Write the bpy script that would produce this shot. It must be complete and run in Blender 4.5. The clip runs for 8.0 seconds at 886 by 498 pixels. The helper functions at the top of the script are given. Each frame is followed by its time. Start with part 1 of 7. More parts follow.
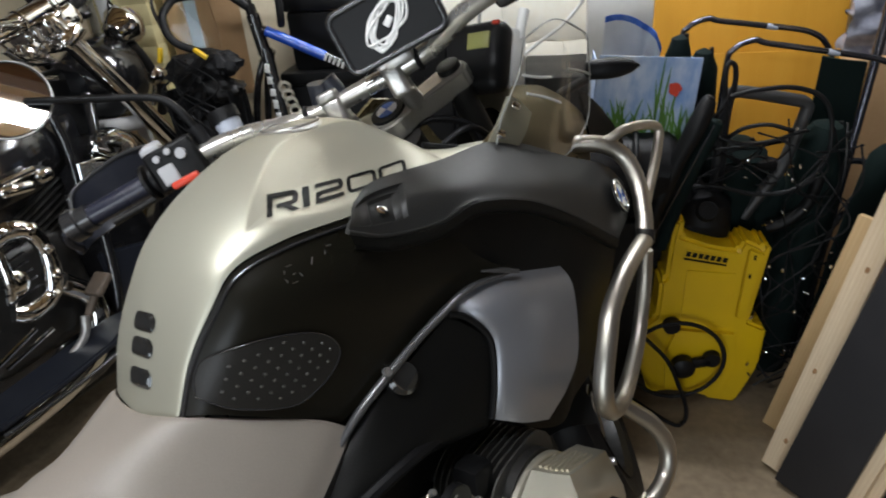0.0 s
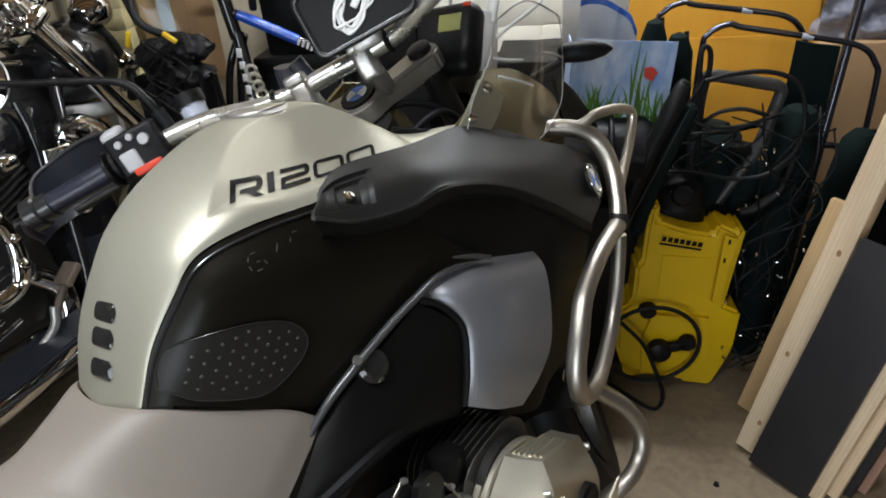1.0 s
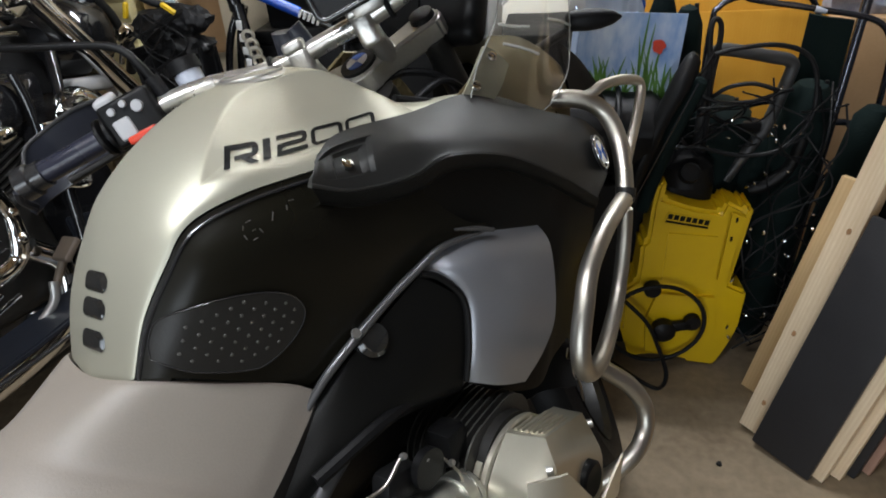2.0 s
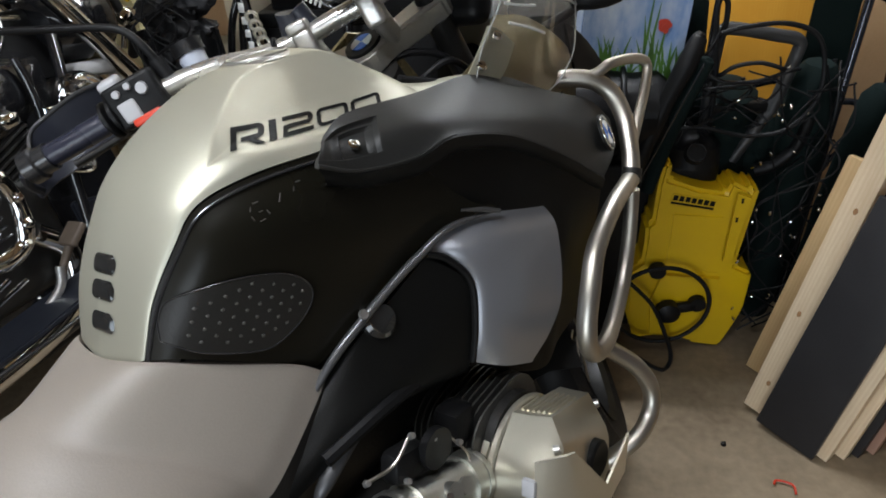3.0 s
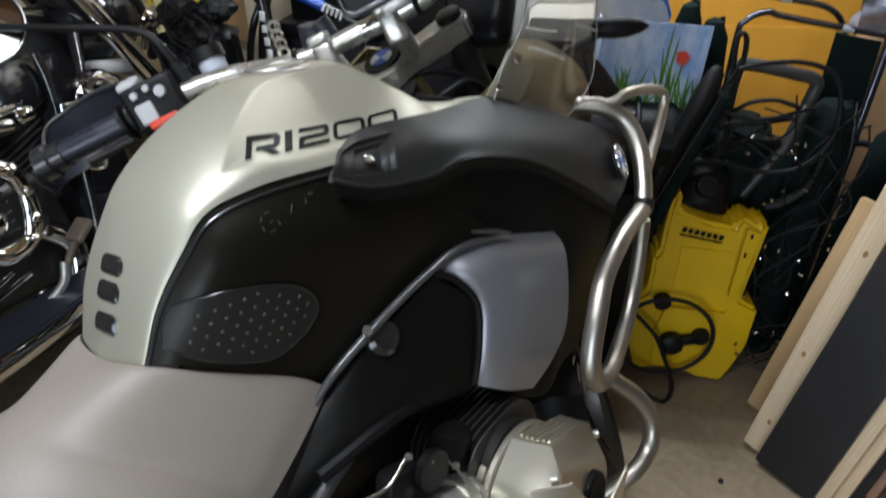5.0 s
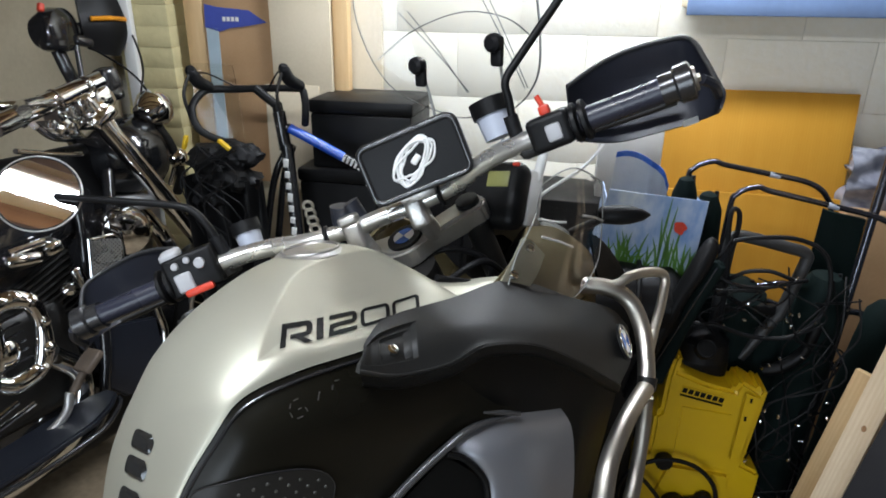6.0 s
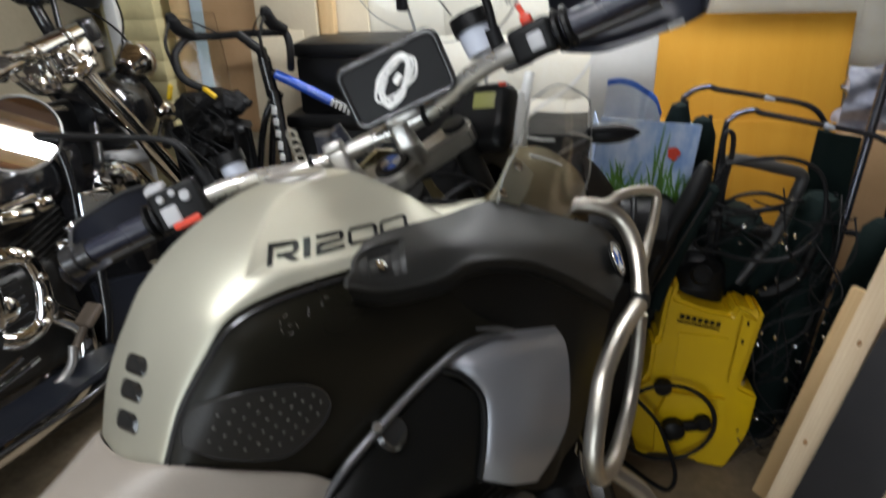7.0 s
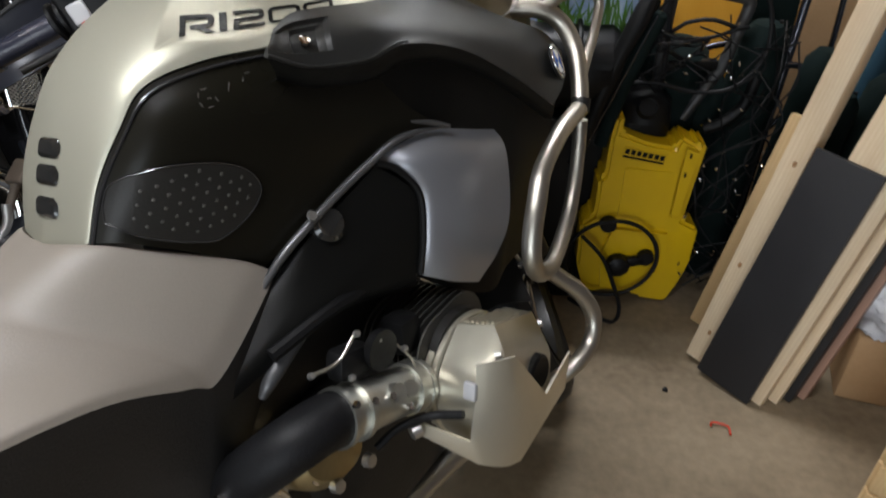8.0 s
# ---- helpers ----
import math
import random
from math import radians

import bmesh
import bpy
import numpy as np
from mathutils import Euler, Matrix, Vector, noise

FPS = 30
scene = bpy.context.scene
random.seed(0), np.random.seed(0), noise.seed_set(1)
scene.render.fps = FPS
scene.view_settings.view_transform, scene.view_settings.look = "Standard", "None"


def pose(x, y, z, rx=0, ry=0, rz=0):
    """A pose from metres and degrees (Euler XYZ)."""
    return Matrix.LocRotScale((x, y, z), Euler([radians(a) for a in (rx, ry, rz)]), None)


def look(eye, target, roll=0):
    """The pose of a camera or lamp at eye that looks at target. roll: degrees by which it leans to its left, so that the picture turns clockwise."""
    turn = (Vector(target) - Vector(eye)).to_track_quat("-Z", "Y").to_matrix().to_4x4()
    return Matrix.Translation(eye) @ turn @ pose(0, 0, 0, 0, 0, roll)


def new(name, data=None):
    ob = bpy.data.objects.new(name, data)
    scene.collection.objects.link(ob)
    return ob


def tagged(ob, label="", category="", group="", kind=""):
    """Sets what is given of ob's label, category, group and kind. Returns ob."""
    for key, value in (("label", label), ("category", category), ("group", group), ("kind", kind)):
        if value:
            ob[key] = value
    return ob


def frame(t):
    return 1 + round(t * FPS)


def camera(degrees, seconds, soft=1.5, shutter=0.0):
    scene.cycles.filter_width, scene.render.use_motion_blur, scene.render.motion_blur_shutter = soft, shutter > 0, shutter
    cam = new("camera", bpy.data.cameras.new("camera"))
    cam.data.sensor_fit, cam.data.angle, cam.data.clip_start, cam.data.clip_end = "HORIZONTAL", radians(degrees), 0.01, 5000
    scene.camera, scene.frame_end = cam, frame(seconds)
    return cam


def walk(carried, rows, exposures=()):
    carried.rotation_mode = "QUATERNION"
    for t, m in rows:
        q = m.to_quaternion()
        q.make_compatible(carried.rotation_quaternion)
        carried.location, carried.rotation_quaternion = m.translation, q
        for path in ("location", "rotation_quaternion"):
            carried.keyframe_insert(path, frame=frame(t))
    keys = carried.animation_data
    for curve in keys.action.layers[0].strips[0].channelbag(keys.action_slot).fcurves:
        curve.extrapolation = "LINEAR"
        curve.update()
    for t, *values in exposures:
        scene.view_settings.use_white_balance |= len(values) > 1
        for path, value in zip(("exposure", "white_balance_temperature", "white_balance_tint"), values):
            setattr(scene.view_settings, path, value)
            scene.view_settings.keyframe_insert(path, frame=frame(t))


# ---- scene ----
cam = camera(68.0, 8.0, soft=1.8, shutter=0.6)
K = 0.94  # plan units to metres
PATH = [
    (0, (0.048, -0.049, 1.51), (-0.02, 1.693, 0.529), -5.5),
    (0.5, (0.061, -0.043, 1.507), (0.052, 1.682, 0.494), -5.2),
    (1, (0.063, -0.039, 1.501), (0.047, 1.682, 0.482), -5.1),
    (1.5, (0.064, -0.024, 1.485), (0.039, 1.686, 0.447), -4.8),
    (3, (0.059, -0.027, 1.474), (0.015, 1.639, 0.368), -5.6),
    (3.5, (0.054, -0.026, 1.473), (-0.013, 1.639, 0.366), -4.5),
    (4, (0.055, -0.014, 1.444), (-0.04, 1.643, 0.329), -4.5),
    (4.2, (0.052, -0.021, 1.445), (-0.039, 1.63, 0.321), -4.3),
    (5.3, (0.0525, -0.0193, 1.5065), (0.0215, 1.7334, 0.5439), -1.54),
    (5.5, (0.0431, -0.0216, 1.5339), (0.0368, 1.8053, 0.7180), -1.38),
    (6, (0.0261, -0.0301, 1.5815), (-0.0153, 1.8247, 0.8349), 0.54),
    (6.5, (0.0227, -0.0352, 1.5772), (-0.0006, 1.8088, 0.8019), 0.53),
    (7, (0.0442, -0.0452, 1.5290), (0.0002, 1.7566, 0.6627), -2.06),
    (7.4, (0.0735, -0.0560, 1.4357), (0.0852, 1.6724, 0.4289), -2.13),
    (7.5, (0.0755, -0.0600, 1.4147), (0.1091, 1.6440, 0.3675), -1.54),
    (8, (0.0723, -0.1026, 1.4022), (0.1366, 1.5300, 0.2476), -2.12),
]
walk(cam, [(t, look([K * c for c in eye], [K * c for c in target], roll)) for t, eye, target, roll in PATH],
     ((0, 0.06, 6500, 10), (1, 0.14, 6500, 10), (3, 0.14, 6400, 10), (4.2, 0.12, 6350, 10), (5.5, 0.19, 6150, 9), (6.5, 0.15, 6250, 10), (7, 0.09, 6550, 10), (8, 0.10, 6600, 11)))

# ---- light ----
world = bpy.data.worlds.new("world")
scene.world = world
world.use_nodes = True
sky = world.node_tree.nodes.new("ShaderNodeTexSky")
sky.sky_type, sky.sun_disc = "NISHITA", False
sky.sun_elevation, sky.sun_rotation = radians(35), radians(200)
back = world.node_tree.nodes["Background"]
world.node_tree.links.new(sky.outputs[0], back.inputs[0])
back.inputs[1].default_value = 0.06


def area_lamp(name, m, sx, sy, watts, colour):
    data = bpy.data.lights.new(name, "AREA")
    data.shape, data.size, data.size_y, data.energy, data.color = "RECTANGLE", sx, sy, watts, colour
    ob = new(name, data)
    ob.matrix_world = m
    return ob


# a fluorescent batten under the ceiling, a second one added to brighten the far wall, daylight in the open garage door
# behind the camera
TUBES = ((-0.55, 0.12), (0.38, 1.90))
for (tx, ty), watts in zip(TUBES, (29, 31)):
    area_lamp("tube_and_added_fill", pose(tx, ty, 2.24, 0, 0, -10.8), 1.25, 0.09, watts, (0.93, 0.97, 1.03))
area_lamp("door_daylight", pose(-1.30, -3.22, 1.05, 90, 0, -10.8), 2.2, 1.9, 58, (0.78, 0.89, 1.0))

# ---- materials ----
MATS = {}


def material(name, colour, rough=0.5, metal=0.0, colour2=None, scale=6.0, mix=0.5, bump=0.0, bump_scale=60.0,
             coat=0.0, stretch=(1, 1, 1), rough_var=0.08, spec=0.5, fleck=0.0):
    """Principled surface: two-scale mottling of colour and gloss, and a fine relief."""
    if name in MATS:
        return MATS[name]
    m = bpy.data.materials.new(name)
    m.use_nodes = True
    nt = m.node_tree
    n, l = nt.nodes, nt.links
    bs = n["Principled BSDF"]
    bs.inputs["Metallic"].default_value = metal
    bs.inputs["Coat Weight"].default_value = coat
    bs.inputs["Coat Roughness"].default_value = 0.08
    bs.inputs["Specular IOR Level"].default_value = spec
    tc, mp = n.new("ShaderNodeTexCoord"), n.new("ShaderNodeMapping")
    mp.inputs["Scale"].default_value = stretch
    l.new(tc.outputs["Object"], mp.inputs["Vector"])
    big, fine = n.new("ShaderNodeTexNoise"), n.new("ShaderNodeTexNoise")
    big.inputs["Scale"].default_value, big.inputs["Detail"].default_value = scale, 4
    fine.inputs["Scale"].default_value, fine.inputs["Detail"].default_value = bump_scale, 3
    l.new(mp.outputs[0], big.inputs["Vector"])
    l.new(mp.outputs[0], fine.inputs["Vector"])
    both = n.new("ShaderNodeMath")
    both.operation = "MULTIPLY_ADD"
    both.inputs[1].default_value = 0.35
    l.new(fine.outputs["Fac"], both.inputs[0])
    l.new(big.outputs["Fac"], both.inputs[2])
    ramp = n.new("ShaderNodeMapRange")
    ramp.inputs["From Min"].default_value, ramp.inputs["From Max"].default_value = 0.42, 0.92
    l.new(both.outputs[0], ramp.inputs["Value"])
    mixer = n.new("ShaderNodeMix")
    mixer.data_type = "RGBA"
    c2 = colour2 or tuple(c * 0.8 for c in colour)
    mixer.inputs["A"].default_value = (*colour, 1)
    mixer.inputs["B"].default_value = (*[a + (b - a) * min(1, mix * 2) for a, b in zip(colour, c2)], 1)
    l.new(ramp.outputs[0], mixer.inputs["Factor"])
    l.new(mixer.outputs["Result"], bs.inputs["Base Color"])
    rr = n.new("ShaderNodeMapRange")
    rr.inputs["From Min"].default_value, rr.inputs["From Max"].default_value = 0.3, 0.7
    rr.inputs["To Min"].default_value, rr.inputs["To Max"].default_value = max(0.02, rough - rough_var), min(1, rough + rough_var)
    l.new(big.outputs["Fac"], rr.inputs["Value"])
    l.new(rr.outputs[0], bs.inputs["Roughness"])
    if bump:
        bp = n.new("ShaderNodeBump")
        bp.inputs["Strength"].default_value, bp.inputs["Distance"].default_value = bump, 0.004
        l.new(fine.outputs["Fac"], bp.inputs["Height"])
        l.new(bp.outputs[0], bs.inputs["Normal"])
    MATS[name] = m
    return m


def glass(name, colour=(1, 1, 1), rough=0.02):
    m = bpy.data.materials.new(name)
    m.use_nodes = True
    bs = m.node_tree.nodes["Principled BSDF"]
    bs.inputs["Base Color"].default_value = (*colour, 1)
    bs.inputs["Transmission Weight"].default_value = 1
    bs.inputs["Roughness"].default_value = rough
    bs.inputs["IOR"].default_value = 1.3
    MATS[name] = m
    return m


def wood(name, light, dark, grain=(2, 2, 22), rough=0.55):
    """Timber with growth bands along local x."""
    m = material(name, light, rough, 0, dark, 3.0, 0.5, 0.15, 90, stretch=(0.6, 6, 6))
    nt = m.node_tree
    n, l = nt.nodes, nt.links
    bs = n["Principled BSDF"]
    src = bs.inputs["Base Color"].links[0].from_socket
    wv = n.new("ShaderNodeTexWave")
    wv.bands_direction = "Y"
    wv.inputs["Scale"].default_value, wv.inputs["Distortion"].default_value = 9, 5
    wv.inputs["Detail"].default_value, wv.inputs["Detail Scale"].default_value = 3, 0.8
    mp = n.new("ShaderNodeMapping")
    mp.inputs["Scale"].default_value = (0.35, 4, 4)
    l.new(n["Texture Coordinate"].outputs["Object"], mp.inputs["Vector"])
    l.new(mp.outputs[0], wv.inputs["Vector"])
    mx = n.new("ShaderNodeMix")
    mx.data_type = "RGBA"
    mx.inputs["B"].default_value = (*dark, 1)
    sc = n.new("ShaderNodeMath")
    sc.operation = "MULTIPLY"
    sc.inputs[1].default_value = 0.45
    l.new(wv.outputs["Fac"], sc.inputs[0])
    l.new(sc.outputs[0], mx.inputs["Factor"])
    l.new(src, mx.inputs["A"])
    l.new(mx.outputs["Result"], bs.inputs["Base Color"])
    return m


PAINT = material("champagne_paint", (0.50, 0.487, 0.395), 0.48, 0.66, (0.455, 0.44, 0.35), 3, 0.4, 0.03, 900, coat=0.06, rough_var=0.015)
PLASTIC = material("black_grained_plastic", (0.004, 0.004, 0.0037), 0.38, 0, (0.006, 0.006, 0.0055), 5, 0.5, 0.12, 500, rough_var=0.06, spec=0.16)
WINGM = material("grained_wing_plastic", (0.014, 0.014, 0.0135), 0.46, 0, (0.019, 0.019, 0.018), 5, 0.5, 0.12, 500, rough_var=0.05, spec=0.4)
GLOSS = material("smooth_black_panel", (0.006, 0.0054, 0.0035), 0.32, 0, (0.0085, 0.0077, 0.005), 4, 0.5, 0.03, 300, spec=0.24)
SATIN = material("satin_grey_panel", (0.34, 0.35, 0.375), 0.38, 0.7, (0.29, 0.30, 0.33), 4, 0.4, 0.05, 500)
STEEL = material("brushed_steel_tube", (0.50, 0.475, 0.42), 0.40, 1.0, (0.45, 0.42, 0.36), 12, 0.5, 0.05, 400)
VINYL = material("grey_seat_vinyl", (0.25, 0.22, 0.188), 0.5, 0, (0.215, 0.187, 0.158), 3, 0.5, 0.07, 420)
VINYL_DARK = material("dark_seat_vinyl", (0.014, 0.013, 0.012), 0.55, 0, (0.02, 0.018, 0.016), 4, 0.5, 0.25, 420)
ALU = material("cast_aluminium", (0.61, 0.60, 0.575), 0.36, 0.9, (0.49, 0.48, 0.455), 14, 0.5, 0.12, 260)
SILVER = material("silver_engine_paint", (0.66, 0.625, 0.51), 0.30, 0.82, (0.61, 0.575, 0.465), 8, 0.5, 0, rough_var=0.02)
BARM = material("anodised_bar", (0.66, 0.65, 0.62), 0.28, 0.85, (0.56, 0.55, 0.52), 14, 0.4, 0.04, 400)
CHROME = material("chrome", (0.80, 0.79, 0.77), 0.07, 1.0, (0.70, 0.69, 0.67), 9, 0.4, 0.02, 120, rough_var=0.04)
RUBBER = material("black_rubber", (0.0055, 0.0055, 0.0062), 0.5, 0, (0.009, 0.009, 0.0098), 8, 0.5, 0.2, 300, spec=0.2)
GRIPM = material("grip_rubber", (0.019, 0.0205, 0.033), 0.30, 0, (0.026, 0.028, 0.042), 8, 0.5, 0.15, 300)
GUARD = material("handguard_plastic", (0.014, 0.0155, 0.023), 0.36, 0, (0.020, 0.022, 0.030), 6, 0.5, 0.1, 400)
DARK = material("dark_engine_metal", (0.012, 0.012, 0.0115), 0.42, 0.3, (0.024, 0.022, 0.02), 20, 0.5, 0.1, 200, spec=0.4)
BLACKPAINT = material("black_bike_paint", (0.008, 0.008, 0.009), 0.12, 0, (0.012, 0.012, 0.013), 4, 0.5, 0.0, 60, coat=0.6)
RED = material("red_switch_plastic", (0.62, 0.05, 0.02), 0.4)
WHITE = material("white_plastic", (0.78, 0.78, 0.76), 0.4, 0, (0.70, 0.70, 0.68))
BUTTON = material("grey_button_plastic", (0.42, 0.42, 0.43), 0.42, 0, (0.36, 0.36, 0.37))
ORANGE = material("amber_reflector", (0.85, 0.33, 0.02), 0.3)
INK = material("black_lettering", (0.005, 0.005, 0.005), 0.45, spec=0.2)
FAIRING = material("bronze_fairing", (0.17, 0.14, 0.072), 0.32, 0.4, (0.14, 0.115, 0.06), 5, 0.5, 0.03, 300, coat=0.15)
FLANGE = material("pale_fairing_edge", (0.33, 0.31, 0.235), 0.4, 0.4, (0.28, 0.265, 0.20), 5, 0.5, 0.03, 300)
RAILM = material("polished_black_edge", (0.016, 0.016, 0.017), 0.22, 0, (0.02, 0.02, 0.021), 6, 0.5, 0.02, 200, spec=0.8)
PADM = material("knee_pad_rubber", (0.014, 0.0135, 0.012), 0.42, 0, (0.022, 0.0205, 0.0185), 8, 0.5, 0.1, 300, spec=0.25)
BLUE = material("blue_enamel", (0.05, 0.14, 0.5), 0.3)
FILLER = material("fluid_cup", (0.45, 0.48, 0.55), 0.3, 0, (0.38, 0.41, 0.48))
YELLOW = material("yellow_plastic", (0.66, 0.43, 0.005), 0.36, 0, (0.58, 0.37, 0.005), 6, 0.5, 0.04, 300)
TOOLBLACK = material("black_tool_plastic", (0.0045, 0.0045, 0.0048), 0.42, 0, (0.007, 0.007, 0.0073), 8, 0.5, 0.1, 300, spec=0.2)
GREYPLASTIC = material("dark_grey_plastic", (0.030, 0.030, 0.031), 0.42, 0, (0.04, 0.04, 0.04), 8, 0.5, 0.1, 300)
GOLDCAST = material("golden_cast_metal", (0.42, 0.33, 0.17), 0.38, 0.8, (0.34, 0.26, 0.13), 14, 0.5, 0.12, 200)
PADGLOSS = material("polished_black_rubber", (0.012, 0.012, 0.012), 0.10, 0, (0.018, 0.018, 0.017), 30, 0.5, 0.05, 80, coat=0.5)
RAIL_SHEEN = material("grey_edge_sheen", (0.12, 0.12, 0.123), 0.36, 0.6, (0.10, 0.10, 0.102), 8, 0.5, 0.03, 200)
BUTTON_DARK = material("grey_stud_rubber", (0.07, 0.067, 0.06), 0.35)
CASTM = material("matt_cast_alloy", (0.58, 0.58, 0.53), 0.36, 0.95, (0.47, 0.47, 0.43), 22, 0.5, 0.06, 240, rough_var=0.03)
FINM = material("dark_fin_alloy", (0.055, 0.055, 0.05), 0.4, 0.6, (0.085, 0.08, 0.075), 20, 0.5, 0.15, 200)
SILVER_PALE = material("pale_silver_guard", (0.70, 0.665, 0.56), 0.33, 0.82, (0.63, 0.595, 0.49), 8, 0.5, 0.05, 400)
GLINT_PALE = material("pale_crease_glint", (0.72, 0.72, 0.68), 0.08, 0.6)
FILMRIM = material("polished_acrylic_edge", (0.34, 0.35, 0.335), 0.12, spec=0.8)
PINE = wood("sawn_pine", (0.72, 0.53, 0.29), (0.58, 0.38, 0.18))
PINE_PALE = wood("pale_pine", (0.80, 0.67, 0.48), (0.60, 0.44, 0.27))
PINKWOOD = wood("pinkish_board", (0.40, 0.24, 0.17), (0.30, 0.17, 0.12))
PLY = wood("varnished_board", (0.53, 0.275, 0.034), (0.46, 0.22, 0.020), rough=0.62)
PLY.node_tree.nodes["Principled BSDF"].inputs["Specular IOR Level"].default_value = 0.18
LAMINATE = material("dark_laminate", (0.018, 0.0175, 0.019), 0.5, 0, (0.026, 0.025, 0.026), 6, 0.5, 0.1, 200, spec=0.25)
CARD = material("cardboard", (0.46, 0.29, 0.15), 0.75, 0, (0.38, 0.23, 0.11), 5, 0.5, 0.1, 120)
CREAM = material("painted_block", (0.87, 0.86, 0.80), 0.7, 0, (0.81, 0.76, 0.61), 0.8, 0.5, 0.5, 45)
CREAM_B = material("painted_brick", (0.66, 0.58, 0.32), 0.7, 0, (0.50, 0.44, 0.23), 2.2, 0.5, 0.5, 50)
for mat in (CREAM, CREAM_B):
    # the blocks share a mesh, so their yellowish mottling runs on over the whole wall
    gn = mat.node_tree.nodes.new("ShaderNodeNewGeometry")
    mat.node_tree.links.new(gn.outputs["Position"], mat.node_tree.nodes["Mapping"].inputs["Vector"])
MORTAR = material("painted_mortar", (0.85, 0.83, 0.76), 0.85, 0, (0.80, 0.76, 0.66), 5, 0.5, 0.4, 70)
UNSEEN_WALL = material("unseen_wall_dark", (0.12, 0.10, 0.09), 0.85, 0, (0.08, 0.068, 0.06), 4, 0.5, 0.5, 40)
ROOFWOOD = wood("old_roof_timber", (0.22, 0.11, 0.05), (0.14, 0.065, 0.03))
CEILBOARD = wood("pale_ceiling_board", (0.70, 0.55, 0.32), (0.58, 0.42, 0.22))
CONCRETE = material("garage_concrete", (0.32, 0.25, 0.162), 0.75, 0, (0.13, 0.095, 0.056), 2.4, 0.6, 0.35, 40)
FIBRE = material("pale_fibreboard", (0.66, 0.58, 0.43), 0.75, 0, (0.55, 0.47, 0.33), 3, 0.5, 0.1, 100)
FOREST = material("dark_green_canvas", (0.0045, 0.010, 0.0095), 0.8, 0, (0.007, 0.013, 0.012), 10, 0.5, 0.4, 250, spec=0.1)
TEAL = material("blue_canvas", (0.01, 0.05, 0.085), 0.75, 0, (0.015, 0.065, 0.10), 10, 0.5, 0.4, 250)
TUBE = material("dark_painted_tube", (0.13, 0.135, 0.155), 0.18, 0.9, (0.10, 0.10, 0.12), 12, 0.5, 0.03, 200)
FILM = material("clear_wrapping_film", (0.72, 0.73, 0.75), 0.12, 0.0, (0.55, 0.56, 0.6), 14, 0.5, 1.0, 35)
SHRINK = material("dark_shrink_wrap", (0.10, 0.11, 0.16), 0.14, 0.0, (0.34, 0.35, 0.40), 16, 0.5, 1.0, 35, coat=0.4)
SCREEN = glass("clear_windscreen", (0.93, 0.93, 0.915), 0.03)
SMOKE = glass("clear_deflector", (0.96, 0.955, 0.94), 0.02)

# ---- building tools ----


def thing(name, label, category, m=None, group="", kind=""):
    ob = new(name)
    ob.empty_display_size = 0.05
    if m is not None:
        m = m.copy()
        m.translation = m.translation * K
        ob.matrix_world = m
    return tagged(ob, label, category, group, kind)


def part(name, bm, mat, parent, label="", smooth=True):
    """Links a bmesh as one mesh object under a thing or a part."""
    for v in bm.verts:
        v.co *= K
    me = bpy.data.meshes.new(name)
    bm.to_mesh(me)
    bm.free()
    me.materials.append(mat)
    if smooth:
        me.polygons.foreach_set("use_smooth", [True] * len(me.polygons))
        me.set_sharp_from_angle(angle=radians(38))
    ob = new(name, me)
    if parent:
        ob.parent = parent
    if label:
        ob["label"] = label
    return ob


def single(name, bm, mat, label, category, m=None, group="", kind="", smooth=True):
    """A thing that is one mesh."""
    ob = part(name, bm, mat, None, "", smooth)
    if m is not None:
        m = m.copy()
        m.translation = m.translation * K
        ob.matrix_world = m
    return tagged(ob, label, category, group, kind)


def join(*bms):
    """Several bmeshes as one."""
    out = bmesh.new()
    for b in bms:
        me = bpy.data.meshes.new("tmp")
        b.to_mesh(me)
        b.free()
        out.from_mesh(me)
        bpy.data.meshes.remove(me)
    return out


def moved(bm, m):
    bmesh.ops.transform(bm, matrix=m, verts=bm.verts)
    return bm


def box(sx, sy, sz, m=None, bevel=0.003, seg=2):
    bm = bmesh.new()
    bmesh.ops.create_cube(bm, size=1)
    bmesh.ops.scale(bm, vec=(sx, sy, sz), verts=bm.verts)
    if bevel:
        bmesh.ops.bevel(bm, geom=bm.edges[:], offset=min(bevel, 0.45 * min(sx, sy, sz)), segments=seg, affect="EDGES", profile=0.5)
    return moved(bm, m) if m is not None else bm


def curve(pts, n):
    """n points of a smooth line through pts."""
    p = np.array(pts, float)
    if len(p) == 2:
        return [p[0] + (p[1] - p[0]) * i / (n - 1) for i in range(n)]
    q = np.vstack([2 * p[0] - p[1], p, 2 * p[-1] - p[-2]])
    out = []
    for i in range(n):
        s = i / (n - 1) * (len(p) - 1)
        k = min(int(s), len(p) - 2)
        t = s - k
        a, b, c, d = q[k:k + 4]
        out.append(0.5 * (2 * b + (c - a) * t + (2 * a - 5 * b + 4 * c - d) * t * t + (3 * b - a - 3 * c + d) * t ** 3))
    return out


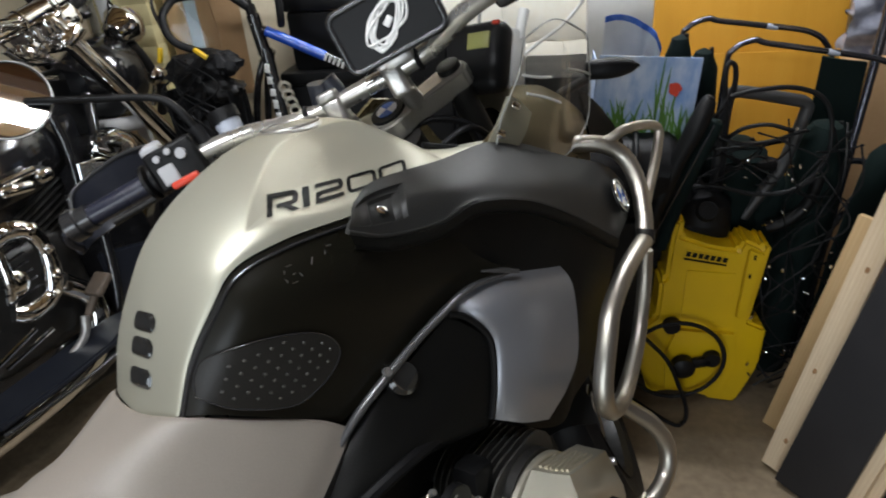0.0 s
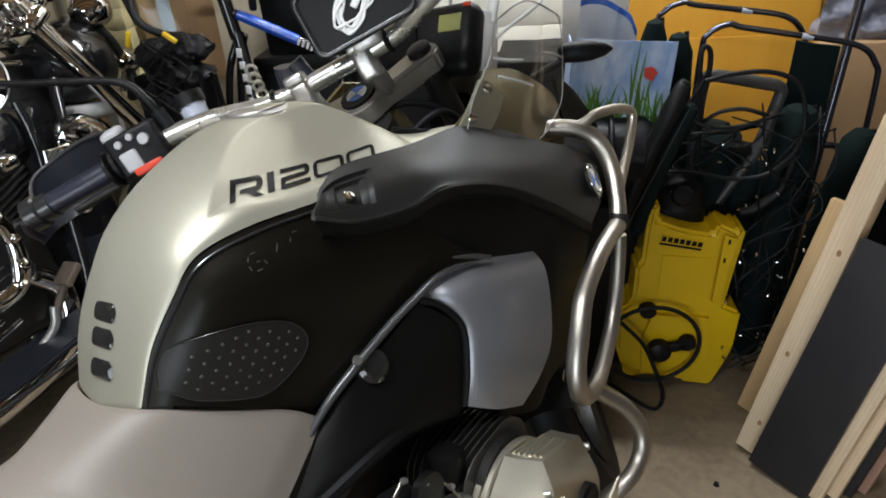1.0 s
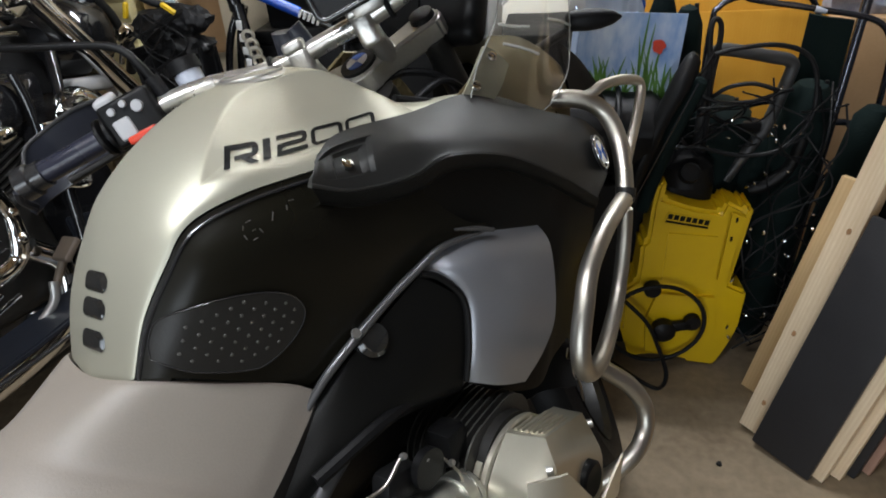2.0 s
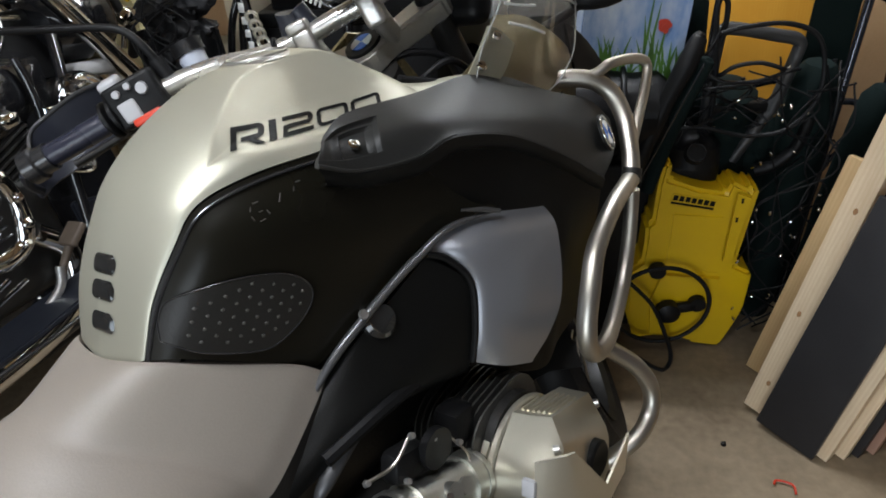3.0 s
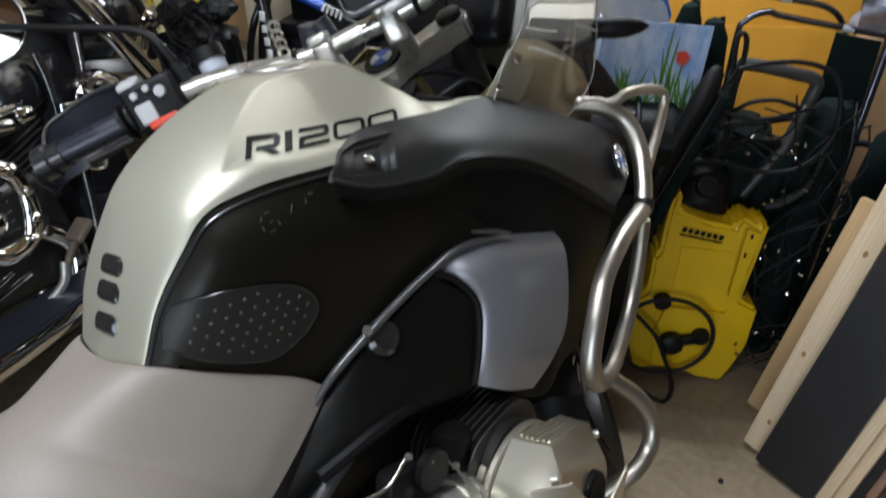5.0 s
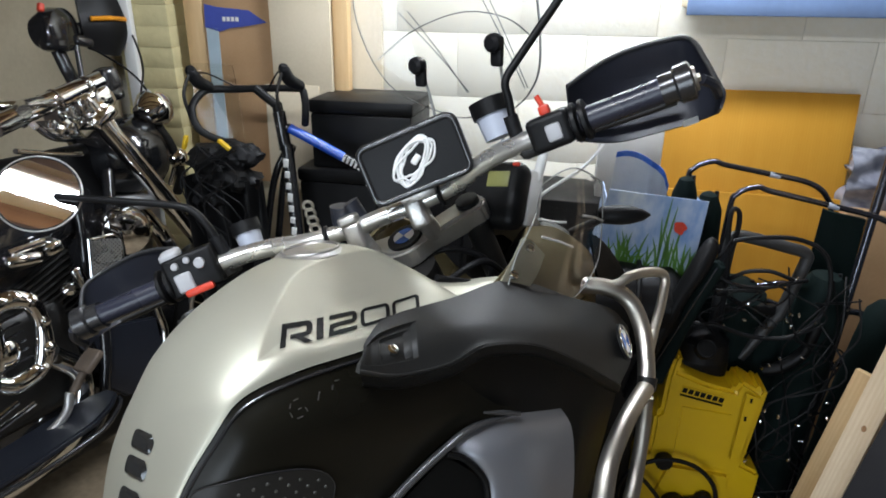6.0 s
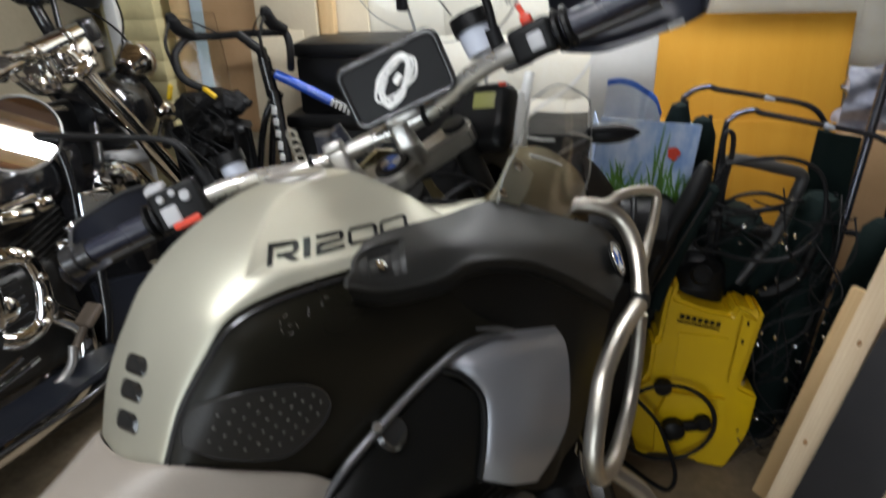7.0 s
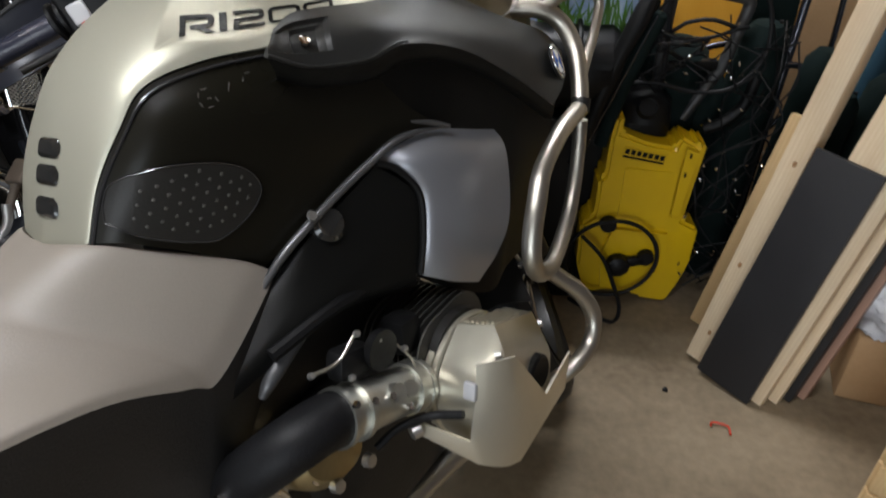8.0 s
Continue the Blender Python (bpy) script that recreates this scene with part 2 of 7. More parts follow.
def tube(pts, r, n=0, seg=10, closed=False, taper=None):
    """A round rod along a smooth line. taper: radius factors along it."""
    line = [Vector(p) for p in (curve(pts, n) if n else pts)]
    bm = bmesh.new()
    rings, side = [], None
    for i, p in enumerate(line):
        a, b = line[max(i - 1, 0)], line[min(i + 1, len(line) - 1)]
        if closed:
            a, b = line[i - 1], line[(i + 1) % len(line)]
        d = (b - a).normalized()
        if side is None:
            side = d.orthogonal().normalized()
        side = (side - d * side.dot(d)).normalized()
        up = d.cross(side)
        rr = float(r * (curve([(f, 0, 0) for f in taper], len(line))[i][0] if taper else 1))
        rings.append([bm.verts.new(p + rr * (math.cos(q) * side + math.sin(q) * up)) for q in [2 * math.pi * j / seg for j in range(seg)]])
    pairs = list(zip(rings, rings[1:])) + ([(rings[-1], rings[0])] if closed else [])
    for u, v in pairs:
        for j in range(seg):
            bm.faces.new((u[j], u[(j + 1) % seg], v[(j + 1) % seg], v[j]))
    if not closed:
        bm.faces.new(rings[0][::-1])
        bm.faces.new(rings[-1])
    bmesh.ops.recalc_face_normals(bm, faces=bm.faces)
    return bm


def lathe(profile, m=None, seg=24):
    """A turned body: (radius, height) pairs about z."""
    bm = bmesh.new()
    rings = [[bm.verts.new((r * math.cos(2 * math.pi * j / seg), r * math.sin(2 * math.pi * j / seg), h)) for j in range(seg)] for r, h in profile]
    for u, v in zip(rings, rings[1:]):
        for j in range(seg):
            bm.faces.new((u[j], u[(j + 1) % seg], v[(j + 1) % seg], v[j]))
    bm.faces.new(rings[0][::-1])
    bm.faces.new(rings[-1])
    bmesh.ops.remove_doubles(bm, verts=bm.verts, dist=1e-5)
    bmesh.ops.recalc_face_normals(bm, faces=bm.faces)
    return moved(bm, m) if m is not None else bm


def ring(R, r, m=None, seg=40, sub=10, a0=0.0, a1=360.0):
    full = a1 - a0 >= 360
    pts = [(R * math.cos(radians(a0 + (a1 - a0) * i / seg)), R * math.sin(radians(a0 + (a1 - a0) * i / seg)), 0) for i in range(seg if full else seg + 1)]
    bm = tube(pts, r, seg=sub, closed=full)
    return moved(bm, m) if m is not None else bm


def grid_points(rows, nu, nv):
    lines = [curve(r, nu) for r in rows]
    cols = [curve([ln[i] for ln in lines], nv) for i in range(nu)]
    return [[Vector(cols[i][j]) for i in range(nu)] for j in range(nv)]


def surf(rows, nu=24, nv=12, thick=0.006, out=None):
    """A bowed panel through rows of control points, with thickness behind it (away from out)."""
    return surf_grid(grid_points(rows, nu, nv), thick, out)


def surf_grid(g, thick, out=None):
    nv, nu = len(g), len(g[0])
    if out == "side":
        y = sum(p.y for r in g for p in r) / (nv * nu)
        out = (0, 0 if abs(y) < 0.03 else math.copysign(1, y), 0.4)
    bm = bmesh.new()
    top = [[bm.verts.new(p) for p in r] for r in g]
    for j in range(nv - 1):
        for i in range(nu - 1):
            bm.faces.new((top[j][i], top[j][i + 1], top[j + 1][i + 1], top[j + 1][i]))
    bm.normal_update()
    sgn = -1 if out is not None and sum((v.normal.dot(Vector(out)) for r in top for v in r)) < 0 else 1
    low = [[bm.verts.new(v.co - sgn * thick * v.normal) for v in r] for r in top]
    for j in range(nv - 1):
        for i in range(nu - 1):
            bm.faces.new((low[j][i], low[j + 1][i], low[j + 1][i + 1], low[j][i + 1]))
    rim = [(0, i) for i in range(nu)] + [(j, nu - 1) for j in range(1, nv)] + [(nv - 1, i) for i in range(nu - 2, -1, -1)] + [(j, 0) for j in range(nv - 2, 0, -1)]
    for (a, b), (c, d) in zip(rim, rim[1:] + rim[:1]):
        bm.faces.new((top[a][b], low[a][b], low[c][d], top[c][d]))
    bmesh.ops.recalc_face_normals(bm, faces=bm.faces)
    return bm


def prism(outline, h, m=None, bevel=0.002):
    """A flat outline in xy, raised to thickness h."""
    bm = bmesh.new()
    f = bm.faces.new([bm.verts.new((x, y, 0)) for x, y in outline])
    ext = bmesh.ops.extrude_face_region(bm, geom=[f])
    bmesh.ops.translate(bm, vec=(0, 0, h), verts=[v for v in ext["geom"] if isinstance(v, bmesh.types.BMVert)])
    bmesh.ops.recalc_face_normals(bm, faces=bm.faces)
    if bevel:
        bmesh.ops.bevel(bm, geom=bm.edges[:], offset=bevel, segments=2, affect="EDGES")
    return moved(bm, m) if m is not None else bm


def round_rect(w, h, r, n=5):
    out = []
    for cx, cy, a in ((w / 2 - r, h / 2 - r, 0), (-w / 2 + r, h / 2 - r, 90), (-w / 2 + r, -h / 2 + r, 180), (w / 2 - r, -h / 2 + r, 270)):
        out += [(cx + r * math.cos(radians(a + 90 * i / n)), cy + r * math.sin(radians(a + 90 * i / n))) for i in range(n + 1)]
    return out


def aim(p, q, roll=0):
    """A pose at p whose z points to q."""
    return Matrix.Translation(p) @ (Vector(q) - Vector(p)).to_track_quat("Z", "Y").to_matrix().to_4x4() @ pose(0, 0, 0, 0, 0, roll)


def rod(p, q, r, seg=12):
    return tube([p, q], r, seg=seg)


def flip_y(pts):
    return [(x, -y, z) for x, y, z in pts]

# ---- the garage ----
ROOM = pose(0, 2.56, 0, 0, 0, -10.8)


def at(u, d, z=0.0, rx=0.0, ry=0.0, rz=0.0):
    """A pose in the garage: along the far wall, out from it, up."""
    return ROOM @ pose(u, -d, z, rx, ry, rz)


fb = bmesh.new()
bmesh.ops.create_grid(fb, x_segments=90, y_segments=90, size=4.6)
for v in fb.verts:
    v.co.z = 0.003 * noise.noise(v.co * 1.6) - 0.003
    v.co.y -= 2.2
single("floor", fb, CONCRETE, "worn dusty concrete garage floor", "floor", ROOM, kind="structure")

west, east, south, high = -2.5, 2.05, 6.3, 2.5
single("wall_north", box(east - west + 0.4, 0.12, high, pose((east + west) / 2, 0.066, high / 2), 0), MORTAR, "cream painted blockwork garage wall", "wall", ROOM, kind="structure", smooth=False)
# walls out of view, given a dark surface to throw back little light
single("wall_west", box(0.14, south + 0.3, high, pose(west - 0.07, -south / 2, high / 2), 0), UNSEEN_WALL, "unseen side wall, kept dark to cut bounced light", "wall", ROOM, kind="structure", smooth=False)
single("wall_east", box(0.14, south + 0.3, high, pose(east + 0.07, -south / 2, high / 2), 0), UNSEEN_WALL, "unseen side wall, kept dark to cut bounced light", "wall", ROOM, kind="structure", smooth=False)
single("wall_south", join(box(1.0, 0.14, high, pose(west + 0.5, -south, high / 2), 0), box(1.0, 0.14, high, pose(east - 0.5, -south, high / 2), 0), box(2.6, 0.14, 0.34, pose((east + west) / 2, -south, high - 0.17), 0)),
       UNSEEN_WALL, "unseen wall round the open garage door, kept dark", "wall", ROOM, kind="structure", smooth=False)
single("ceiling", box(east - west, south, 0.03, pose((east + west) / 2, -south / 2, high + 0.05), 0), CEILBOARD, "pale boarded garage ceiling", "ceiling", ROOM, kind="structure", smooth=False)
single("ceiling_joists", join(*[box(east - west, 0.06, 0.12, pose((east + west) / 2, -0.25 - 0.42 * i, high - 0.026), 0.003) for i in range(15)]), ROOFWOOD, "dark brown timber ceiling joists", "joist", ROOM, kind="structure", smooth=False)
# the batten near the far wall is an addition that goes with its lamp
for tx, ty in TUBES:
    lamp = thing("batten_and_added_twin", "white fluorescent ceiling batten, the far one added to light the wall", "lamp", pose(tx / K, ty / K, 2.27 / K, 0, 0, -10.8), "ceiling lights")
    part("housing", box(1.3, 0.07, 0.05, pose(0, 0, 0.05), 0.006), WHITE, lamp)
    glow = material("lit_tube", (1, 1, 1), 0.5)
    glow.node_tree.nodes["Principled BSDF"].inputs["Emission Color"].default_value = (1, 0.94, 0.8, 1)
    glow.node_tree.nodes["Principled BSDF"].inputs["Emission Strength"].default_value = 14
    part("tube", rod((-0.6, 0, 0.008), (0.6, 0, 0.008), 0.014), glow, lamp, "lit fluorescent tube")

# wall shelf at the right with a blue front edge
shelf = thing("wall_shelf", "pale shelf with a blue front edge on the far wall", "shelf", at(1.40, 0.0, 1.495))
part("board", box(1.3, 0.16, 0.03, pose(0.05, -0.09, 0.04), 0.004), FIBRE, shelf)
part("front_edge", box(1.3, 0.012, 0.055, pose(0.05, -0.176, 0.03), 0.003), material("blue_edge", (0.16, 0.24, 0.42), 0.5), shelf, "blue shelf edge strip")

# brick pier and the things against the wall left of centre
pier = single("pier", box(0.22, 0.14, high, pose(-1.21, -0.065, high / 2), 0), MORTAR, "yellowish painted brick pier", "pier", ROOM, kind="structure", smooth=False)
single("conduit", join(box(0.05, 0.03, high, pose(-1.262, -0.165, high / 2), 0.006)), WHITE, "white plastic trunking up the pier", "trunking", ROOM, kind="structure")
single("fibreboard_sheet", box(0.95, 0.02, 1.9, pose(0, 0, 0.95), 0.004), material("old_board", (0.70, 0.61, 0.43), 0.7, 0, (0.56, 0.47, 0.31), 2.5, 0.5, 0.2, 60), "pale fibreboard sheet leaning on the wall", "board", at(-1.88, 0.16, 0.0, -3))
single("bay_panel", box(0.70, 0.02, 1.75, pose(0, 0, 0.875), 0.003), FIBRE, "pale board standing in the wall bay", "board", at(-0.62, 0.055, 0, -1.2))
single("timber_batten", box(1.9, 0.045, 0.06, pose(0.95, 0, 0), 0.004), PINE, "sawn timber batten standing against the wall", "timber", at(-0.435, 0.085, 0.0, 0, -89, 0))
single("timber_batten", box(1.9, 0.045, 0.08, pose(0.95, 0, 0), 0.004), PINE, "sawn timber batten standing against the wall", "timber", at(-1.02, 0.085, 0.0, 0, -89.5, 0))
carton = thing("flat_carton", "opened cardboard carton with blue and pale tape", "carton", at(-0.80, 0.12, 0.82, -2))
part("sheet", box(0.33, 0.02, 0.80, pose(0, 0, 0.40), 0.004), CARD, carton)
part("blue_label", prism([(-0.16, 0.60), (-0.155, 0.685), (-0.10, 0.675), (0.03, 0.665), (0.06, 0.645), (0.10, 0.622), (0.0, 0.605), (-0.05, 0.60), (-0.1, 0.585)], 0.003, pose(0, -0.0115, 0, 90, 0, 0), 0.0006), material("blue_tape", (0.06, 0.09, 0.42), 0.5), carton, "blue printed label")
for i in range(4):
    part("print_bar", box(0.012, 0.002, 0.016, pose(-0.075 + 0.018 * i, -0.0165, 0.632), 0), WHITE, carton)
part("pale_tape", box(0.05, 0.003, 0.5, pose(-0.13, -0.013, 0.35), 0), material("pale_blue_tape", (0.45, 0.56, 0.62), 0.4), carton)
part("pale_tape", box(0.035, 0.003, 0.35, pose(0.14, -0.013, 0.45), 0), material("pale_blue_tape", (0.45, 0.56, 0.62), 0.4), carton)
single("paper_sheet", box(0.22, 0.006, 0.42, pose(0, 0, 0.21), 0.001), FIBRE, "pale board offcut in front of the carton", "board", at(-0.60, 0.17, 0.80, -3))
single("upper_panel", box(0.24, 0.02, 0.75, pose(0, 0, 0.375), 0.003), FIBRE, "pale board offcut on the wall", "board", at(-0.555, 0.14, 0.92, -1))

# ---- touring motorcycle, leaning on its side stand with the bars on left lock ----
from mathutils.bvhtree import BVHTree

TOURER = pose(-0.554, -0.0045, 0, -10, 0, 53)
bike = thing("touring_motorcycle", "champagne and black touring motorcycle parked on its side stand", "motorcycle", TOURER)
STEER = Matrix.Translation((1.08, 0, 1.2)) @ Matrix.Rotation(radians(37), 4, Vector((-math.sin(radians(26)), 0, math.cos(radians(26))))) @ Matrix.Translation((-1.08, 0, -1.2))


def bezier_row(s, e, f, drop=0.0, n=9):
    """A tank section: flat from the spine, then round the shoulder to the lower edge."""
    s, e = Vector(s), Vector(e)
    c = Vector(((s.x + e.x) / 2, e.y * f, s.z + 0.004 - drop))
    return [tuple((1 - t) ** 2 * s + 2 * t * (1 - t) * c + t * t * e) for t in [i / (n - 1) for i in range(n)]]


SPINE = [(0.553, 0, 1.000), (0.583, 0, 1.065), (0.62, 0, 1.125), (0.665, 0, 1.172), (0.725, 0, 1.212), (0.795, 0, 1.240), (0.87, 0, 1.245), (0.945, 0, 1.240), (0.99, 0, 1.203), (1.02, 0, 1.112)]
EDGE = [(0.570, -0.075, 1.006), (0.600, -0.090, 1.065), (0.637, -0.110, 1.114), (0.673, -0.125, 1.148), (0.736, -0.145, 1.156), (0.822, -0.160, 1.147), (0.919, -0.168, 1.135), (1.01, -0.172, 1.127), (1.085, -0.165, 1.105), (1.17, -0.13, 1.085)]
SHOULDER = [0.95, 0.95, 0.95, 0.95, 0.9, 0.66, 0.6, 0.6, 0.62, 0.7]
DROP = [0, 0, 0, 0, 0, 0, 0, 0.006, 0.055, 0.045]
half = [bezier_row(s, e, f, d) for s, e, f, d in zip(SPINE, EDGE, SHOULDER, DROP)]
tank_rows = [flip_y(r)[:0:-1] + r for r in half]
grid = grid_points(tank_rows, 241, 210)


def step(a, b, v):
    t = min(1.0, max(0.0, (v - a) / (b - a)))
    return t * t * (3 - 2 * t)


# a shallow facet pressed into each flank, behind the lettering, with a crisp border
def ramp(s, w=0.0012):
    return w * math.log(1 + math.exp(max(-40.0, min(40.0, s / w))))


for row in grid:
    for p in row:
        side, y = math.copysign(1, p.y), abs(p.y)
        upper = 0.050 + 0.56 * ramp(0.830 - p.x, 0.014) + 0.22 * ramp(p.x - 0.89, 0.01)
        lower = 0.1225 + 0.0335 * (1 - math.exp(-(p.x - 0.709) / 0.055))
        a, b = ramp(y - upper) * 0.55, ramp(lower - y) * 0.75
        depth = 0.0125 * (1 - math.exp(-min(a, b) / 0.0125)) * (1 - step(0.93, 1.03, p.x))
        p.y -= side * depth * 0.55
        p.z -= depth * 0.83


def waist(x):
    """The far flank is drawn in at the knees."""
    return 1 - 0.41 * step(0.56, 0.66, x) * (1 - step(0.76, 1.0, x))


for row in grid:
    for p in row:
        if p.y > 0:
            p.y *= waist(p.x)
tank_bm = surf_grid(grid, 0.004, "side")
tank_tree = BVHTree.FromBMesh(tank_bm)
tank = part("fuel_tank", tank_bm, PAINT, bike, "champagne metallic painted fuel tank")


NECK = [
    [(0.985, -0.060, 1.212), (1.018, -0.080, 1.180), (1.040, -0.095, 1.160), (1.088, -0.108, 1.144), (1.134, -0.128, 1.136), (1.160, -0.142, 1.131)],
    [(0.975, -0.105, 1.182), (1.010, -0.118, 1.162), (1.045, -0.128, 1.147), (1.092, -0.140, 1.135), (1.136, -0.155, 1.128), (1.160, -0.165, 1.122)],
    [(0.965, -0.165, 1.125), (1.005, -0.170, 1.118), (1.045, -0.172, 1.110), (1.092, -0.178, 1.102), (1.136, -0.184, 1.096), (1.160, -0.188, 1.090)],
]
for rows in (NECK, [flip_y(r) for r in NECK]):
    part("tank_neck", surf(rows, 30, 14, 0.005, "side"), PAINT, tank)


def on_tank(p, d, lift=0.0012):
    """The tank's skin met from p along d, a little proud of it."""
    hit, nor, _, _ = tank_tree.ray_cast(Vector(p), Vector(d).normalized())
    if hit is None:
        hit, nor, _, _ = tank_tree.find_nearest(Vector(p))
    if nor.dot(Vector(d)) > 0:
        nor = -nor
    return hit + lift * nor


def decal(outline, origin, ax, ay, d, lift=0.0012, cuts=4, dome=0.0):
    """A thin outline laid on the tank: origin and axes of its plane, and the way down to the tank."""
    bm = bmesh.new()
    origin, ax, ay, d = Vector(origin), Vector(ax), Vector(ay), Vector(d)
    wide, high_ = max(abs(x) for x, _ in outline), max(abs(y) for _, y in outline)
    f = bm.faces.new([bm.verts.new((x, y, 0)) for x, y in outline])
    bmesh.ops.triangulate(bm, faces=[f])
    bmesh.ops.subdivide_edges(bm, edges=bm.edges, cuts=cuts, use_grid_fill=True)
    for v in bm.verts:
        rise = dome * max(0.0, 1 - (v.co.x / wide) ** 4) * max(0.0, 1 - (v.co.y / high_) ** 4)
        v.co = on_tank(origin + ax * v.co.x + ay * v.co.y - d * 0.1, d, lift + rise)
    bmesh.ops.recalc_face_normals(bm, faces=bm.faces)
    return bm


# three dark protector pads up the back of the tank
for px, pz in ((0.609, 1.096), (0.591, 1.072), (0.574, 1.040)):
    part("protector_pad", decal(round_rect(0.044, 0.0235, 0.009), (px, -0.010, pz), (0, -1, 0), (0.55, 0, 0.83), (0.83, 0, -0.55), 0.0, 6, 0.006), PADGLOSS, tank, "small black glossy rubber pad")

# model lettering on the flank facet: wide squared strokes
T0, TX, TB, TY = Vector((0.734, -0.125, 1.1815)), Vector((0.1605, -0.0433, -0.020)), Vector((0.0515, 0.0123, -0.0045)), Vector((0.0255, 0.0240, 0.018))


def arc(cx, cy, rx, ry, a0, a1, n=7):
    return [(cx + rx * math.cos(radians(a0 + (a1 - a0) * i / n)), cy + ry * math.sin(radians(a0 + (a1 - a0) * i / n))) for i in range(n + 1)]


def band(bm, outer, inner, closed=False):
    """A flat strip of letter between two lines of equally many points."""
    u, v = [bm.verts.new((x, y, 0)) for x, y in outer], [bm.verts.new((x, y, 0)) for x, y in inner]
    last = len(u) if closed else len(u) - 1
    for i in range(last):
        j = (i + 1) % len(u)
        bm.faces.new((u[i], u[j], v[j], v[i]))


def glyph(char):
    """A letter in a cell 1 high; returns its bmesh and width."""
    bm = bmesh.new()
    if char == "1":
        band(bm, [(0, 0), (0, 1)], [(0.27, 0), (0.27, 1)])
        return bm, 0.27
    if char == "0":
        w, t, k = 1.62, 0.22, 0.30
        corners = ((w - k, 1 - k, 0), (k, 1 - k, 90), (k, k, 180), (w - k, k, 270))
        outer = [p for cx, cy, a in corners for p in arc(cx, cy, k, k, a, a + 90)]
        inner = [p for cx, cy, a in corners for p in arc(cx, cy, k - t * 0.95, k - t * 0.8, a, a + 90)]
        band(bm, outer, inner, True)
        return bm, w
    if char == "R":
        w, t, k = 1.36, 0.22, 0.28
        band(bm, [(0, 0), (0, 0.8), (0, 1)], [(0.25, 0), (0.25, 0.78), (0.25, 0.78)])
        outer = [(0.0, 1.0), (0.4, 1.0)] + arc(w - k, 1 - k, k, k, 90, 0) + arc(w - k, 0.30 + k, k, k, 0, -90) + [(0.42, 0.30)]
        inner = [(0.0, 0.78), (0.4, 0.78)] + arc(w - k, 1 - k, k - 0.25, k - t, 90, 0) + arc(w - k, 0.30 + k, k - 0.25, k - t * 0.95, 0, -90) + [(0.42, 0.50)]
        band(bm, outer, inner)
        band(bm, [(0.60, 0.36), (1.05, 0.0)], [(0.92, 0.36), (1.40, 0.0)])
        return bm, 1.40
    w, t, k = 1.52, 0.22, 0.26
    outer = [(0.02, 1.0), (0.5, 1.0)] + arc(w - k, 1 - k, k, k, 90, 0) + arc(w - k, 0.395 + k, k, k, 0, -90) + [(0.45, 0.385), (0.28, 0.33), (0.25, 0.22), (w, 0.22)]
    inner = [(0.02, 0.79), (0.5, 0.79)] + arc(w - k, 1 - k, k - 0.25, k - 0.21, 90, 0) + arc(w - k, 0.395 + k, k - 0.25, k - 0.21, 0, -90) + [(0.42, 0.60), (0.05, 0.56), (0.0, 0.0), (w, 0.0)]
    band(bm, outer, inner)
    return bm, w


for char, u0, u1 in (("R", 0.0, 0.238), ("1", 0.262, 0.312), ("2", 0.350, 0.553), ("0", 0.578, 0.788), ("0", 0.806, 1.0)):
    tb, wide = glyph(char)
    bmesh.ops.subdivide_edges(tb, edges=[e for e in tb.edges if e.calc_length() > 0.12], cuts=4, use_grid_fill=True)
    bmesh.ops.triangulate(tb, faces=tb.faces)
    for v in tb.verts:
        u = u0 + (u1 - u0) * v.co.x / wide
        v.co = on_tank(T0 + TX * u + TB * u * u + TY * v.co.y * (0.97 - 0.24 * u) + Vector((-0.03, -0.08, 0.07)), (0.03, 0.08, -0.07), 0.0012)
    bmesh.ops.recalc_face_normals(tb, faces=tb.faces)
    part("letter", tb, INK, tank, "black model lettering on the tank flank", False)

# filler cap and its lock ring on the tank top
part("filler_cap", join(lathe([(0.0, 0.0), (0.050, 0.0), (0.052, 0.003), (0.045, 0.007), (0.03, 0.008), (0.0, 0.008)], pose(0.90, 0, 1.237, 0, 3, 0)),
                        ring(0.040, 0.0025, pose(0.90, 0, 1.245, 0, 3, 0))), ALU, tank, "round aluminium filler cap")

# black flank panels below the tank
FLANK = [
    [(0.570, -0.074, 1.004), (0.600, -0.089, 1.062), (0.637, -0.109, 1.111), (0.673, -0.124, 1.145), (0.736, -0.144, 1.153), (0.822, -0.159, 1.144), (0.933, -0.173, 1.127), (1.044, -0.180, 1.109)],
    [(0.592, -0.100, 0.998), (0.613, -0.115, 1.033), (0.647, -0.135, 1.075), (0.684, -0.150, 1.098), (0.750, -0.170, 1.102), (0.845, -0.185, 1.095), (0.932, -0.200, 1.081), (1.018, -0.212, 1.054)],
    [(0.644, -0.125, 0.962), (0.662, -0.135, 0.982), (0.696, -0.150, 1.011), (0.745, -0.160, 1.022), (0.801, -0.175, 1.032), (0.878, -0.190, 1.026), (0.955, -0.205, 1.023), (1.025, -0.217, 1.009)],
    [(0.730, -0.137, 0.892), (0.745, -0.147, 0.902), (0.784, -0.157, 0.921), (0.836, -0.167, 0.940), (0.890, -0.177, 0.959), (0.939, -0.192, 0.974), (0.987, -0.212, 0.978), (1.041, -0.232, 0.966)],
]
